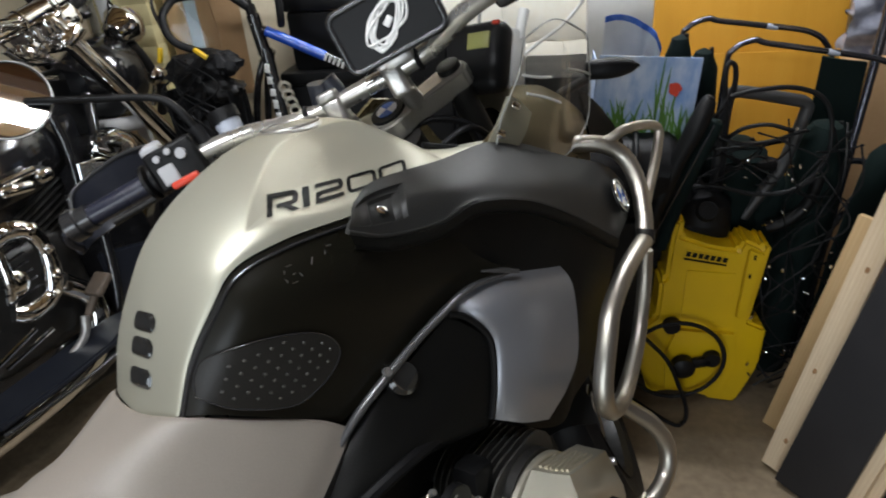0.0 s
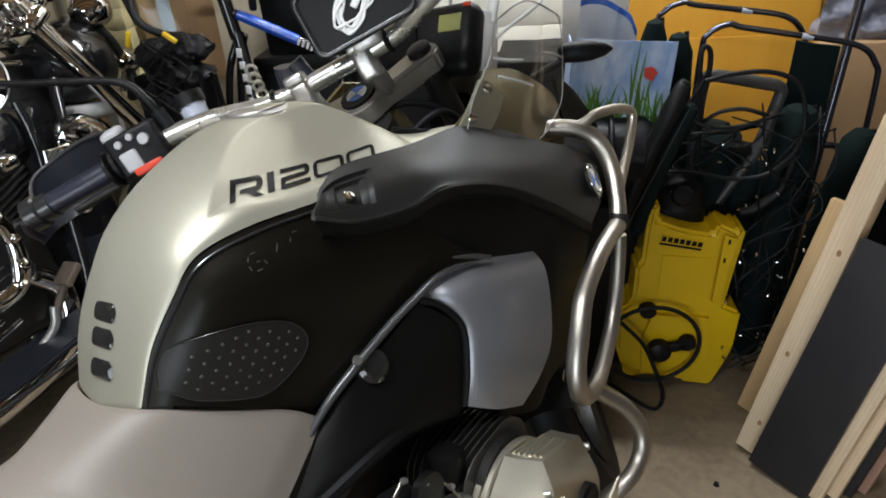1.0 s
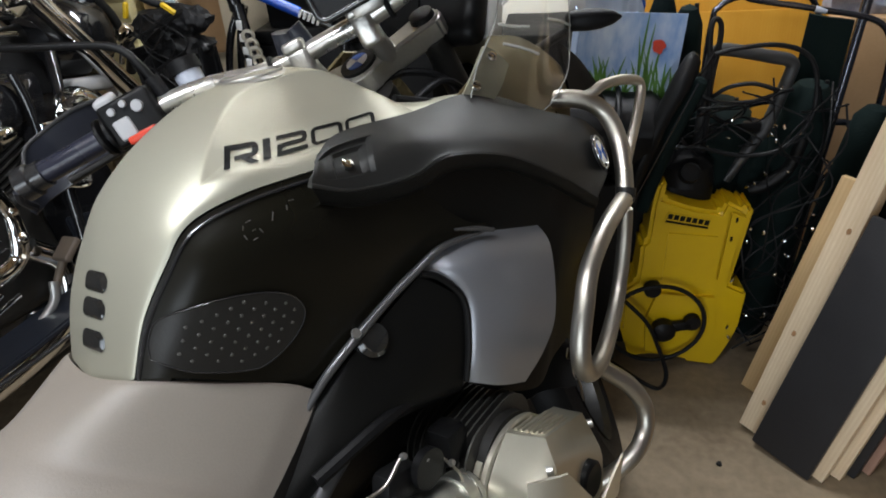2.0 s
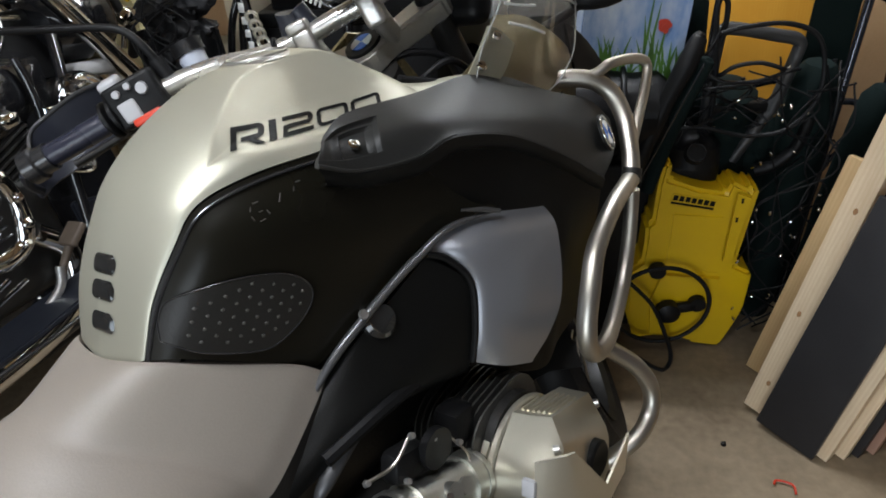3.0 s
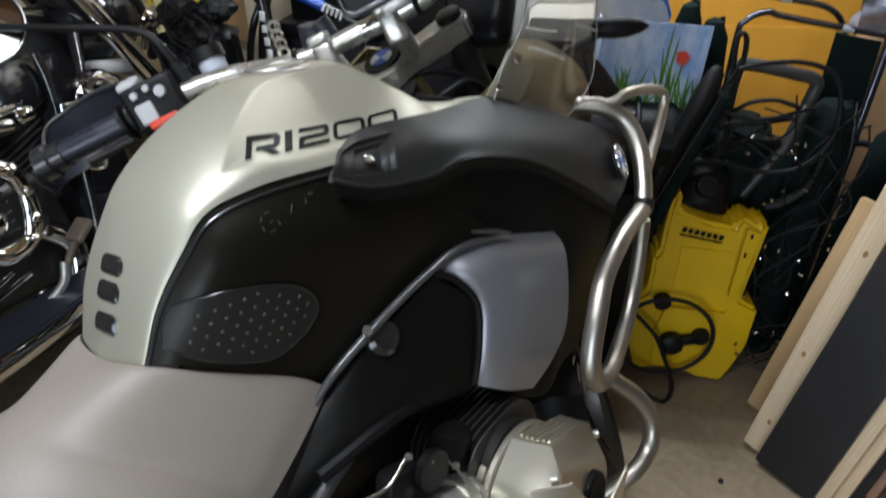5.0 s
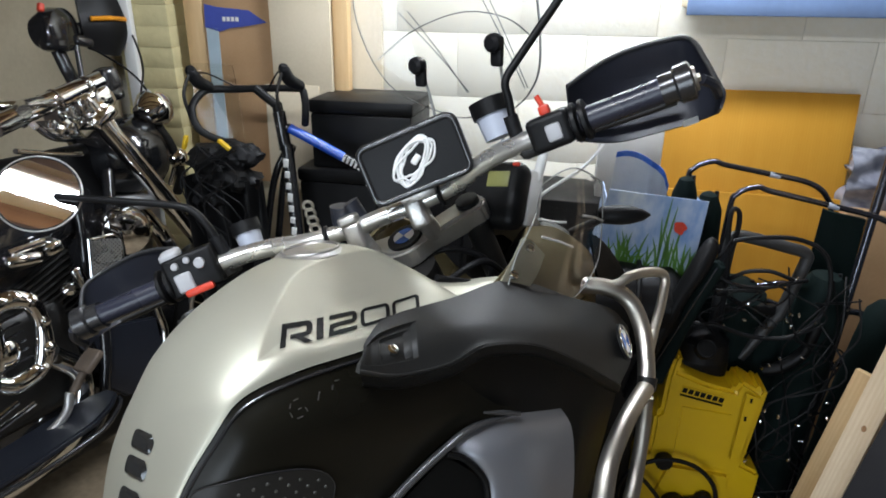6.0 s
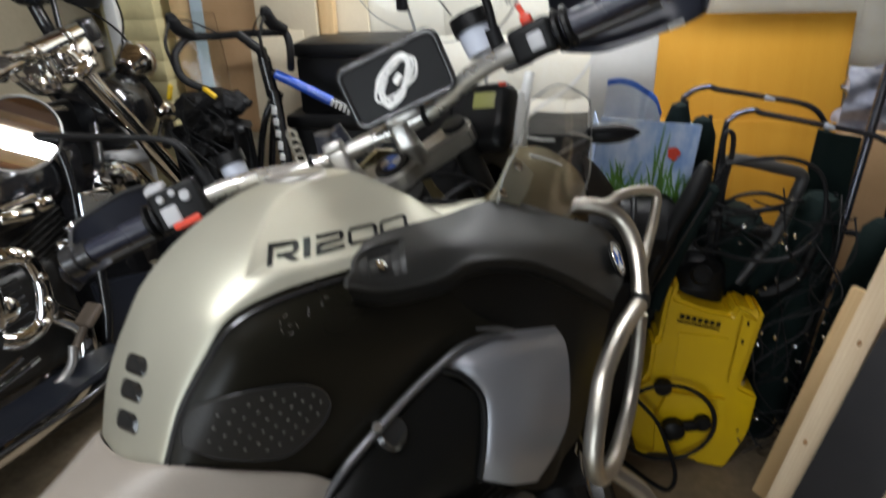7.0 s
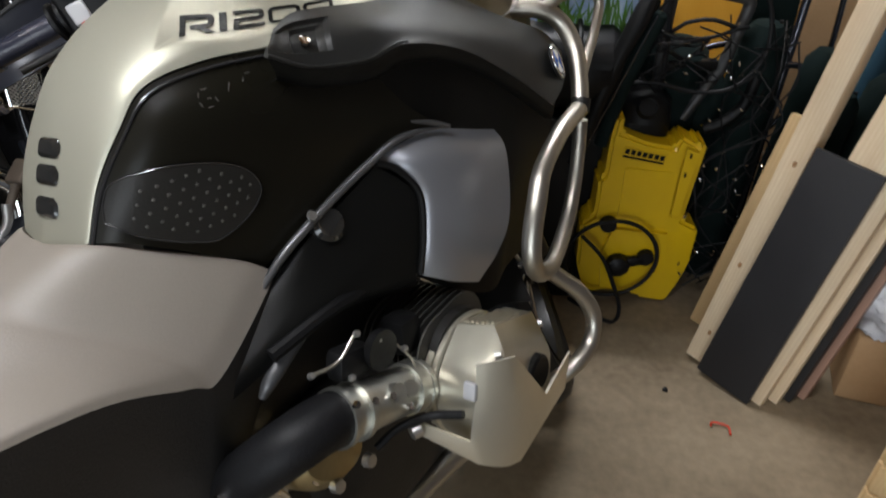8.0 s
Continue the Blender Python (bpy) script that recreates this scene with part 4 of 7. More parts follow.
    part("throttle_pulley", put(join(box(0.06, 0.035, 0.045, pose(-0.19, 0.235, 0.125, 0, 20, 0), 0.012), lathe([(0, 0), (0.028, 0), (0.028, 0.012), (0, 0.012)], pose(-0.15, 0.25, 0.12, -90, 0, 0), 18))), TOOLBLACK, bike)
    part("injector", put(join(box(0.05, 0.05, 0.06, pose(-0.07, 0.22, 0.08, 0, 10, 0), 0.014), tube([(-0.26, 0.18, 0.17), (-0.15, 0.2, 0.18), (-0.04, 0.19, 0.15)], 0.010, 12, 8))), TOOLBLACK, bike)
    part("exhaust_header", put(tube([(0.10, 0.26, -0.06), (0.17, 0.25, -0.16), (0.12, 0.2, -0.28), (-0.1, 0.14, -0.32), (-0.35, 0.1, -0.32)], 0.022, 24, 14)), STEEL, bike)
    part("footpeg", put(join(box(0.05, 0.10, 0.025, pose(-0.41, 0.24, -0.24), 0.008), rod((-0.41, 0.1, -0.22), (-0.41, 0.2, -0.24), 0.014))), ALU, bike)
    part("foot_lever", put(tube([(-0.41, 0.14, -0.22), (-0.25, 0.20, -0.22), (-0.15, 0.23, -0.20)], 0.008, 10, 8)), ALU, bike)
    cast = lathe([(0, -0.05), (0.035, -0.047), (0.058, -0.02), (0.06, 0.02), (0.045, 0.042), (0, 0.05)], pose(-0.235, 0.155, -0.035, -70, 25, 0) @ Matrix.Diagonal((1.25, 0.85, 1, 1)), 26)
    part("gearbox_casting", put(cast), GOLDCAST, bike, "golden cast gearbox cover")
    for q_ in ((-0.19, 0.205, -0.075), (-0.255, 0.205, -0.06), (-0.225, 0.21, 0.0)):
        part("casting_bolt", put(lathe([(0, 0), (0.011, 0), (0.010, 0.012), (0, 0.013)], pose(*q_, -80, 10, 0), 10)), ALU, bike)
    part("brake_line", put(tube([(-0.40, 0.17, 0.05), (-0.345, 0.19, 0.02), (-0.32, 0.19, -0.03), (-0.33, 0.18, -0.12)], 0.006, 18, 8)), CHROME, bike)
    part("frame_plate", put(prism([(-0.42, 0.0), (-0.32, 0.03), (-0.29, -0.03), (-0.30, -0.22), (-0.42, -0.30)], 0.012, pose(0, 0.15, 0, 90, 0, 0), 0.003)), ALU, bike, "cast footrest plate")
    part("frame_bolt", put(lathe([(0, 0), (0.014, 0), (0.012, 0.010), (0, 0.012)], pose(-0.27, 0.19, -0.03, -90, 0, 0), 12)), CHROME, bike)

# crash bars
BAR_UP = [(1.30, -0.17, 1.07), (1.340, -0.235, 1.060), (1.362, -0.270, 1.030), (1.354, -0.295, 0.985), (1.326, -0.312, 0.942), (1.300, -0.322, 0.905)]
BAR_LOOP = [(1.300, -0.322, 0.902), (1.262, -0.326, 0.902), (1.200, -0.330, 0.895), (1.124, -0.335, 0.868), (1.084, -0.340, 0.828), (1.059, -0.340, 0.784), (1.052, -0.340, 0.748), (1.066, -0.338, 0.715), (1.100, -0.334, 0.697), (1.140, -0.328, 0.692), (1.190, -0.320, 0.703), (1.240, -0.314, 0.730), (1.277, -0.312, 0.775), (1.296, -0.315, 0.830), (1.302, -0.320, 0.880)]
BAR_LOW = [(1.140, -0.312, 0.672), (1.152, -0.328, 0.650), (1.172, -0.355, 0.611), (1.186, -0.370, 0.556), (1.165, -0.372, 0.512), (1.116, -0.360, 0.490), (1.06, -0.30, 0.45), (1.0, -0.2, 0.42)]
for mir in (False, True):
    fl = flip_y if mir else list
    bars = part("crash_bar", tube(fl(BAR_UP), 0.0152, 40, 14), STEEL, bike, "brushed steel crash bar")
    part("bar_loop", tube(fl(BAR_LOOP), 0.0148, 80, 14, taper=(1.03, 1, 1.05, 1.05, 1, 0.92, 0.84, 0.82)), STEEL, bars)
    part("lower_bar", tube(fl(BAR_LOW), 0.0152, 40, 14), STEEL, bars)
    part("collar", rod(Vector(fl(BAR_UP)[5]) + Vector((0.007, 0, 0.012)), Vector(fl(BAR_UP)[5]) + Vector((-0.004, 0, -0.008)), 0.0165, 14), DARK, bars)
    part("upper_loop", tube(fl([(1.30, -0.17, 1.07), (1.345, -0.245, 1.062), (1.378, -0.270, 1.072), (1.435, -0.285, 1.062), (1.466, -0.295, 1.043), (1.437, -0.300, 1.008), (1.375, -0.306, 0.965), (1.315, -0.317, 0.94)]), 0.009, 40, 12), STEEL, bars)

# fairing, windscreen and small deflector
FAIR = [
    [(1.086, -0.172, 1.138), (1.120, -0.174, 1.152), (1.150, -0.174, 1.163), (1.190, -0.170, 1.182), (1.225, -0.162, 1.200)],
    [(1.140, -0.192, 1.118), (1.168, -0.195, 1.130), (1.200, -0.195, 1.142), (1.250, -0.188, 1.162), (1.300, -0.175, 1.175)],
    [(1.215, -0.200, 1.082), (1.245, -0.204, 1.090), (1.285, -0.206, 1.098), (1.335, -0.200, 1.108), (1.382, -0.188, 1.108)],
    [(1.275, -0.196, 1.040), (1.310, -0.200, 1.040), (1.345, -0.200, 1.042), (1.385, -0.194, 1.045), (1.420, -0.180, 1.045)],
    [(1.320, -0.170, 0.980), (1.360, -0.172, 0.975), (1.400, -0.170, 0.970), (1.440, -0.160, 0.965), (1.480, -0.140, 0.960)],
]
for rows in (FAIR, mirrored(FAIR)):
    fair = part("fairing", surf(rows, 26, 22, 0.005, "side"), FAIRING, bike, "glossy bronze front fairing")
part("fairing_side", surf([[(1.392, -0.188, 1.142), (1.425, -0.192, 1.120), (1.452, -0.195, 1.095)], [(1.388, -0.196, 1.085), (1.445, -0.200, 1.070), (1.490, -0.200, 1.045)], [(1.400, -0.196, 1.035), (1.465, -0.200, 1.020), (1.525, -0.198, 0.998)]], 16, 14, 0.006, "side"), PLASTIC, bike, "black front fairing side")
part("beak", surf([[(1.36, -0.09, 1.165), (1.40, 0, 1.18), (1.36, 0.09, 1.165)], [(1.5, -0.10, 1.0), (1.56, 0, 1.02), (1.5, 0.10, 1.0)], [(1.62, -0.07, 0.88), (1.70, 0, 0.88), (1.62, 0.07, 0.88)]], 14, 14, 0.006), PAINT, bike)
part("headlamp", join(lathe([(0, 0), (0.07, 0), (0.085, 0.06), (0.08, 0.075), (0, 0.08)], pose(1.40, -0.05, 1.05, 0, 85, 0), 24), lathe([(0, 0), (0.05, 0), (0.06, 0.05), (0, 0.055)], pose(1.40, 0.07, 1.05, 0, 85, 0), 24)), TOOLBLACK, bike)


def screen_point(y, z):
    return (1.34 - 0.15 * (z - 1.48) - 1.8 * y * y, y, z)


ws = [[screen_point(w * s, z) for s in (-1, -0.5, 0, 0.5, 1)] for z, w in ((1.372, 0.05), (1.385, 0.085), (1.41, 0.130), (1.45, 0.170), (1.52, 0.192), (1.60, 0.195), (1.68, 0.17), (1.715, 0.11))]
rimline = [r[0] for r in ws] + [r[4] for r in ws[::-1]] + [ws[0][2], ws[0][0]]
screen = part("windscreen", surf(ws, 24, 24, 0.003, "side"), SCREEN, bike, "tall clear windscreen")
part("screen_rim", tube(rimline, 0.0014, 90, 6), FILMRIM, screen)
part("screen_crease", tube([screen_point(y, z) for y, z in ((0.178, 1.50), (0.105, 1.543), (0.0, 1.560), (-0.105, 1.535), (-0.178, 1.49))], 0.0012, 50, 6), FILMRIM, screen)
for y0, y1 in ((0.125, 0.02), (0.108, 0.024), (-0.05, -0.12), (-0.066, -0.128)):
    part("slot_edge", tube([screen_point(y0, 1.578), screen_point((y0 + y1) / 2, 1.50), screen_point(y1, 1.418)], 0.0011, 20, 6), FILMRIM, screen)
for y, z in ((0.098, 1.479), (-0.078, 1.499)):
    x = screen_point(y, z)[0] - 0.012
    part("screen_knob", join(lathe([(0, 0), (0.014, 0), (0.017, 0.008), (0.016, 0.02), (0.010, 0.026), (0, 0.026)], pose(x, y, z, 0, -90, 0), 10), box(0.014, 0.024, 0.052, pose(x - 0.004, y, z - 0.014, 8, 0, 0), 0.006, 3)), RUBBER, screen, "black screen adjusting knob")
    part("screen_bracket", tube([(x, y, z), (x + 0.012, y * 0.9, z - 0.12), (x - 0.02, y * 0.7, 1.24)], 0.003, 14, 6), FILMRIM, screen)
DEFL = [
    [(1.111, -0.190, 1.137), (1.165, -0.212, 1.100), (1.250, -0.224, 1.072)],
    [(1.138, -0.192, 1.175), (1.207, -0.222, 1.136), (1.335, -0.226, 1.104)],
    [(1.205, -0.188, 1.217), (1.274, -0.222, 1.192), (1.368, -0.224, 1.167)],
    [(1.232, -0.186, 1.250), (1.297, -0.216, 1.262), (1.382, -0.222, 1.226)],
    [(1.252, -0.186, 1.268), (1.302, -0.212, 1.282), (1.376, -0.220, 1.246)],
]
defl = part("deflector", surf(DEFL, 16, 16, 0.0025, "side"), SMOKE, bike, "small clear wind deflector")
part("deflector_rim", tube([DEFL[0][1]] + [r[2] for r in DEFL] + [DEFL[4][1], DEFL[4][0]] + [r[0] for r in DEFL[3::-1]], 0.0011, 70, 6), FILMRIM, defl)
# highlight streaks where the sheet bends, laid on as pale glossy rods
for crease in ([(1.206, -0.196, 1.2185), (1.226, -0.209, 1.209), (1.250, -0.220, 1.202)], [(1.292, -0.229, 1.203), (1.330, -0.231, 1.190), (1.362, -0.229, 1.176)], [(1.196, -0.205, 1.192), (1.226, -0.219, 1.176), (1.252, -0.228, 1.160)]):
    part("crease_glint", tube(crease, 0.0022, 20, 8), GLINT_PALE, defl, "highlight along a bend, laid on as a pale rod")
part("fairing_flange", surf([[(1.098, -0.180, 1.137), (1.130, -0.188, 1.168), (1.172, -0.186, 1.196)], [(1.116, -0.186, 1.128), (1.150, -0.195, 1.154), (1.192, -0.190, 1.183)], [(1.140, -0.196, 1.112), (1.172, -0.203, 1.133), (1.208, -0.200, 1.158)]], 16, 10, 0.004, "side"), FLANGE, fair, "paler fairing flange")
for p in ((1.171, -0.197, 1.180), (1.122, -0.195, 1.151)):
    part("screw", lathe([(0, 0), (0.0075, 0), (0.0078, 0.002), (0.006, 0.005), (0, 0.0065)], aim(p, (p[0] - 0.04, p[1] - 0.08, p[2] + 0.08)), 14), CHROME, defl)
part("screen_strut", join(box(0.042, 0.016, 0.100, pose(1.303, -0.125, 1.226, 0, 22, 0), 0.005), rod((1.320, -0.127, 1.255), (1.348, -0.130, 1.300), 0.009)), WHITE, bike, "pale windscreen strut")
IND = aim((1.398, -0.200, 1.176), (1.441, -0.255, 1.167)) @ pose(0, 0, 0.05)
part("indicator", lathe([(0.010, -0.05), (0.0165, -0.042), (0.0185, -0.01), (0.017, 0.012), (0.011, 0.034), (0.002, 0.048)], IND, 18), RUBBER, bike, "dark front indicator")
part("indicator_stalk", rod((1.42, -0.13, 1.13), (1.455, -0.195, 1.16), 0.008), RUBBER, bike)
dash = part("instrument_panel", box(0.05, 0.23, 0.12, pose(1.265, -0.02, 1.240, 0, 28, 0), 0.02, 3), TOOLBLACK, bike, "black instrument panel")
DASH = pose(1.265, -0.02, 1.240, 0, 28, 0)
part("display", box(0.004, 0.045, 0.028, DASH @ pose(-0.0255, -0.072, 0.024), 0.003), material("lcd_panel", (0.30, 0.30, 0.10), 0.3), dash, "olive instrument display")
part("dial", lathe([(0, 0), (0.036, 0), (0.036, 0.006), (0, 0.006)], DASH @ pose(-0.024, 0.03, 0.005, 0, -90, 0), 24), INK, dash)
part("warning_lamp", box(0.006, 0.014, 0.007, DASH @ pose(-0.026, -0.105, 0.05), 0.002), RED, dash)


# ---- steered parts: fork bridge, bar, controls, hand guards, mirrors, phone holder, wheel ----
def steered(name, bm, mat, parent=None, label=""):
    return part(name, moved(bm, STEER), mat, parent or bike, label)


BR = pose(1.113, 0, 1.2, 0, -26, 0)
arm = [(0.036 * math.cos(radians(a)) - 0.002, 0.044 * math.sin(radians(a))) for a in range(120, 241, 20)]
tip = [(0.033 + 0.030 * math.cos(radians(a)), -0.125 + 0.030 * math.sin(radians(a))) for a in range(-130, 60, 20)]
bridge = steered("fork_bridge", prism(arm + tip + [(0.034, -0.06), (0.030, 0), (0.034, 0.06)] + [(x, -y) for x, y in tip[::-1]], 0.040, BR @ pose(0, 0, -0.040), 0.006), ALU, None, "cast silver fork bridge")
for y in (-0.125, 0.125):
    steered("fork_cap", lathe([(0, 0), (0.021, 0), (0.020, 0.009), (0.012, 0.011), (0, 0.011)], BR @ pose(0.033, y, 0), 20), TOOLBLACK, bridge)
    steered("fork_leg", rod((1.15, y, 1.18), (1.46, y * 0.85, 0.42), 0.022, 16), DARK, bridge)
mr = BR @ pose(0, -0.006, 0)
bd = steered("badge", lathe([(0, 0), (0.032, 0), (0.031, 0.005), (0, 0.006)], mr, 28), INK, bridge, "round enamel badge with blue and white quarters")
for q, mt in ((0, WHITE), (90, BLUE), (180, WHITE), (270, BLUE)):
    wedge = [(0, 0)] + [(0.019 * math.cos(radians(a)), 0.019 * math.sin(radians(a))) for a in range(0, 91, 15)]
    steered("badge_quarter", prism(wedge, 0.001, mr @ pose(0, 0, 0.006, 0, 0, q + 30), 0), mt, bd)
HB = [(0.925, 0.478, 1.28), (0.955, 0.36, 1.282), (0.985, 0.26, 1.283), (1.015, 0.195, 1.278), (1.055, 0.125, 1.258), (1.065, 0.06, 1.252), (1.065, 0, 1.252)]
bar = steered("handlebar", tube(HB + flip_y(HB)[-2::-1], 0.0145, 80, 14), BARM, None, "silver anodised handlebar")
for y in (-0.055, 0.055):
    steered("bar_clamp", join(box(0.045, 0.032, 0.05, pose(1.065, y, 1.238), 0.008, 3), box(0.05, 0.034, 0.018, pose(1.065, y, 1.268), 0.006, 3), rod((1.07, y, 1.235), (1.118, y, 1.190), 0.016, 16)), ALU, bridge)
for y in (-0.10, 0.10):
    steered("bar_ring", ring(0.016, 0.004, aim((1.06, y, 1.254), (1.062, y * 0.5, 1.254)), 20, 8), RUBBER, bar)
for s in (1, -1):
    mm = Matrix.Diagonal((1, s, 1, 1))

    def st(name, bm, mat, parent=None, label=""):
        moved(bm, mm)
        bmesh.ops.recalc_face_normals(bm, faces=bm.faces)
        return steered(name, bm, mat, parent or bar, label)

    e, g = Vector((0.925, 0.478, 1.28)), Vector((0.962, 0.322, 1.282))
    grip = st("grip", rod(e.lerp(g, 0.22), g, 0.0172, 22), GRIPM, None, "dark rubber handlebar grip")
    ax = (g - e).normalized()
    for k in (-0.012, -0.025):
        st("collar", lathe([(0, 0), (0.023, 0), (0.0285, 0.003), (0.0285, 0.008), (0.024, 0.0105), (0, 0.0105)], aim(g + ax * k, g + ax), 24), TOOLBLACK, grip, "black twist grip collar")
    st("bar_end", join(lathe([(0, 0.004), (0.0195, 0.004), (0.021, 0.0), (0.021, 0.018), (0, 0.018)], aim(e + ax * 0.020, e + ax), 24), lathe([(0, 0), (0.021, 0), (0.0255, 0.003), (0.0255, 0.021), (0.022, 0.024), (0, 0.024)], aim(e - ax * 0.004, e + ax), 26)), RAILM, grip, "black bar end weight")
    st("bar_end_cap", join(lathe([(0, 0), (0.0155, 0), (0.0165, 0.003), (0.0165, 0.006), (0, 0.006)], aim(e - ax * 0.0075, e + ax), 22), lathe([(0, -0.004), (0.006, -0.004), (0.006, 0.002), (0, 0.002)], aim(e - ax * 0.0075, e + ax), 6)), STEEL, grip, "bare metal bar end cap")
    switch = st("switch_block", box(0.050, 0.080, 0.064, pose(0.972, 0.290, 1.288, 0, 0, 14), 0.007, 3) if s == 1 else box(0.044, 0.062, 0.050, pose(0.972, 0.294, 1.284, 0, 0, 14), 0.009, 3), TOOLBLACK, None, "black handlebar switch block")
    face = pose(0.972, 0.293, 1.282, 0, 0, 14)
    if s == 1:
        st("rocker", box(0.012, 0.027, 0.030, face @ pose(-0.0235, 0.012, -0.004), 0.004, 3), BUTTON, switch, "grey rocker switch")
        st("indicator_lever", box(0.034, 0.030, 0.016, face @ pose(-0.004, 0.022, 0.042, 0, -12, 0), 0.006, 3), BUTTON, switch, "grey turn signal lever")
        for bx_, by_, bz_, br_ in ((-0.026, -0.020, 0.016, 0.009), (-0.026, 0.016, 0.024, 0.006), (-0.026, -0.004, 0.027, 0.0055)):
            st("push_button", lathe([(0, 0), (br_, 0), (br_ * 0.85, 0.005), (0, 0.006)], face @ pose(bx_, by_, bz_, 0, -90, 0), 14), BUTTON, switch)
        st("red_button", box(0.012, 0.045, 0.012, face @ pose(-0.026, -0.005, -0.022), 0.004), RED, switch, "red horn button")
    else:
        st("kill_switch", join(box(0.014, 0.016, 0.016, face @ pose(0.004, 0.0, 0.032), 0.004), rod(face @ Vector((0.004, 0, 0.035)), face @ Vector((0.004, -0.004, 0.055)), 0.004)), RED, switch, "red engine stop switch")
        st("starter_button", box(0.008, 0.022, 0.024, face @ pose(-0.024, 0.008, 0.0), 0.004), BUTTON, switch)
    rs = pose(1.045, 0.222, 1.282 if s == 1 else 1.300, 0, 8, 0) @ Matrix.Diagonal((0.8, 0.8, 0.8, 1) if s == 1 else (1, 1, 1, 1))
    cup = st("fluid_reservoir", lathe([(0, 0), (0.024, 0), (0.027, 0.036), (0, 0.036)], rs, 20), FILLER, None, "small translucent fluid reservoir")
    st("reservoir_lid", lathe([(0, 0.036), (0.031, 0.036), (0.031, 0.060), (0, 0.062)], rs, 20), TOOLBLACK, cup)
    st("lever", join(tube([(1.01, 0.27, 1.27), (1.035, 0.33, 1.262), (1.02, 0.42, 1.258), (1.005, 0.47, 1.257)], 0.0065, 16, 10), box(0.05, 0.05, 0.03, pose(1.005, 0.265, 1.272), 0.01)), DARK, None, "dark hand lever")
    # hand guard: bowed shell in front of the grip, open at the back
    shell = [
        [(1.025, 0.338, 1.333), (1.042, 0.385, 1.344), (1.046, 0.43, 1.348), (1.040, 0.485, 1.342), (1.018, 0.515, 1.330), (0.988, 0.518, 1.295), (0.955, 0.515, 1.262)],
        [(1.050, 0.330, 1.292), (1.064, 0.385, 1.290), (1.066, 0.435, 1.288), (1.052, 0.492, 1.285), (1.012, 0.521, 1.275), (0.982, 0.521, 1.256), (0.955, 0.517, 1.245)],
        [(1.030, 0.326, 1.254), (1.040, 0.377, 1.230), (1.035, 0.43, 1.222), (1.020, 0.485, 1.218), (0.995, 0.509, 1.220), (0.970, 0.509, 1.226), (0.950, 0.506, 1.230)],
    ]
    if s == 1:
        # the near guard is cut shallower below the grip
        shell[2] = [tuple(Vector(p).lerp(Vector(q), 0.5)) for p, q in zip(shell[2], shell[1])]
    guard = st("hand_guard", surf(shell, 40, 16, 0.004), GUARD, None, "dark grey plastic hand guard")
    st("guard_bracket", tube([(0.922, 0.490, 1.276), (0.935, 0.505, 1.262), (0.958, 0.512, 1.246)], 0.007, 8, 8), GUARD, guard)
    edge_line = [Vector(p) for p in shell[0]]
    st("guard_edge", tube(edge_line, 0.0032, 40, 8), GREYPLASTIC, guard)
    if s == -1:
        st("maker_plate", box(0.003, 0.022, 0.010, pose(1.0, 0.478, 1.222, 0, 40, 20), 0.001), WHITE, guard, "small pale sticker")
    # mirror
    if s == 1:
        stem = [(0.995, 0.245, 1.30), (0.985, 0.247, 1.345), (0.985, 0.262, 1.378), (0.985, 0.30, 1.402), (0.985, 0.36, 1.430), (0.985, 0.462, 1.478)]
        mc, look_at = (0.985, 0.487, 1.492), (0.170, -0.038, 1.738)
    else:
        stem = [(0.995, 0.245, 1.30), (0.995, 0.253, 1.345), (0.995, 0.258, 1.373), (1.0, 0.289, 1.397), (1.0, 0.368, 1.449), (1.0, 0.45, 1.505)]
        mc, look_at = (1.0, 0.49, 1.535), (0.0, 0.5, 1.62)
    mirror = st("mirror", lathe([(0, -0.022), (0.035, -0.020), (0.060, -0.006), (0.064, 0.0), (0.064, 0.004), (0.060, 0.006), (0.060, 0.003), (0, 0.003)], aim(mc, look_at), 36), TOOLBLACK, None, "round black handlebar mirror")
    st("mirror_glass", lathe([(0, 0.0035), (0.059, 0.0035), (0.059, 0.0045), (0, 0.0055)], aim(mc, look_at), 36), material("mirror_silver", (0.9, 0.9, 0.9), 0.02, 1.0, (0.88, 0.88, 0.88), rough_var=0.005), mirror, "mirror glass")
    st("mirror_rim", ring(0.0625, 0.0016, aim(mc, look_at) @ pose(0, 0, 0.004), 36, 8), ALU, mirror)
    st("mirror_stem", tube(stem, 0.006, 24, 10), TOOLBLACK, mirror)
    st("stem_boot", rod((0.995, 0.245, 1.285), (0.993, 0.247, 1.325), 0.011), RUBBER, mirror)

# phone holder with its clip, and a coiled white cable inside
hold = steered("phone_holder", prism(round_rect(0.166, 0.098, 0.018), 0.020, pose(1.022, -0.090, 1.318, 90, 0, -90) @ pose(0, 0, -0.004), 0.005), TOOLBLACK, None, "black zipped phone holder on the bar")
PH = pose(1.010, -0.090, 1.318, 90, 0, -90)
steered("holder_window", prism(round_rect(0.142, 0.074, 0.010), 0.002, PH @ pose(0, 0, 0.0005), 0.0006), material("holder_film", (0.055, 0.055, 0.058), 0.22, 0, (0.075, 0.075, 0.078), 20, 0.5, 0.25, 60), hold, "clear holder window")
steered("holder_rim", tube([PH @ Vector((x, y, 0.002)) for x, y in round_rect(0.156, 0.088, 0.014, 8)], 0.0055, seg=10, closed=True), RAILM, hold, "glossy raised holder rim")
coil = []
cr = random.Random(3)
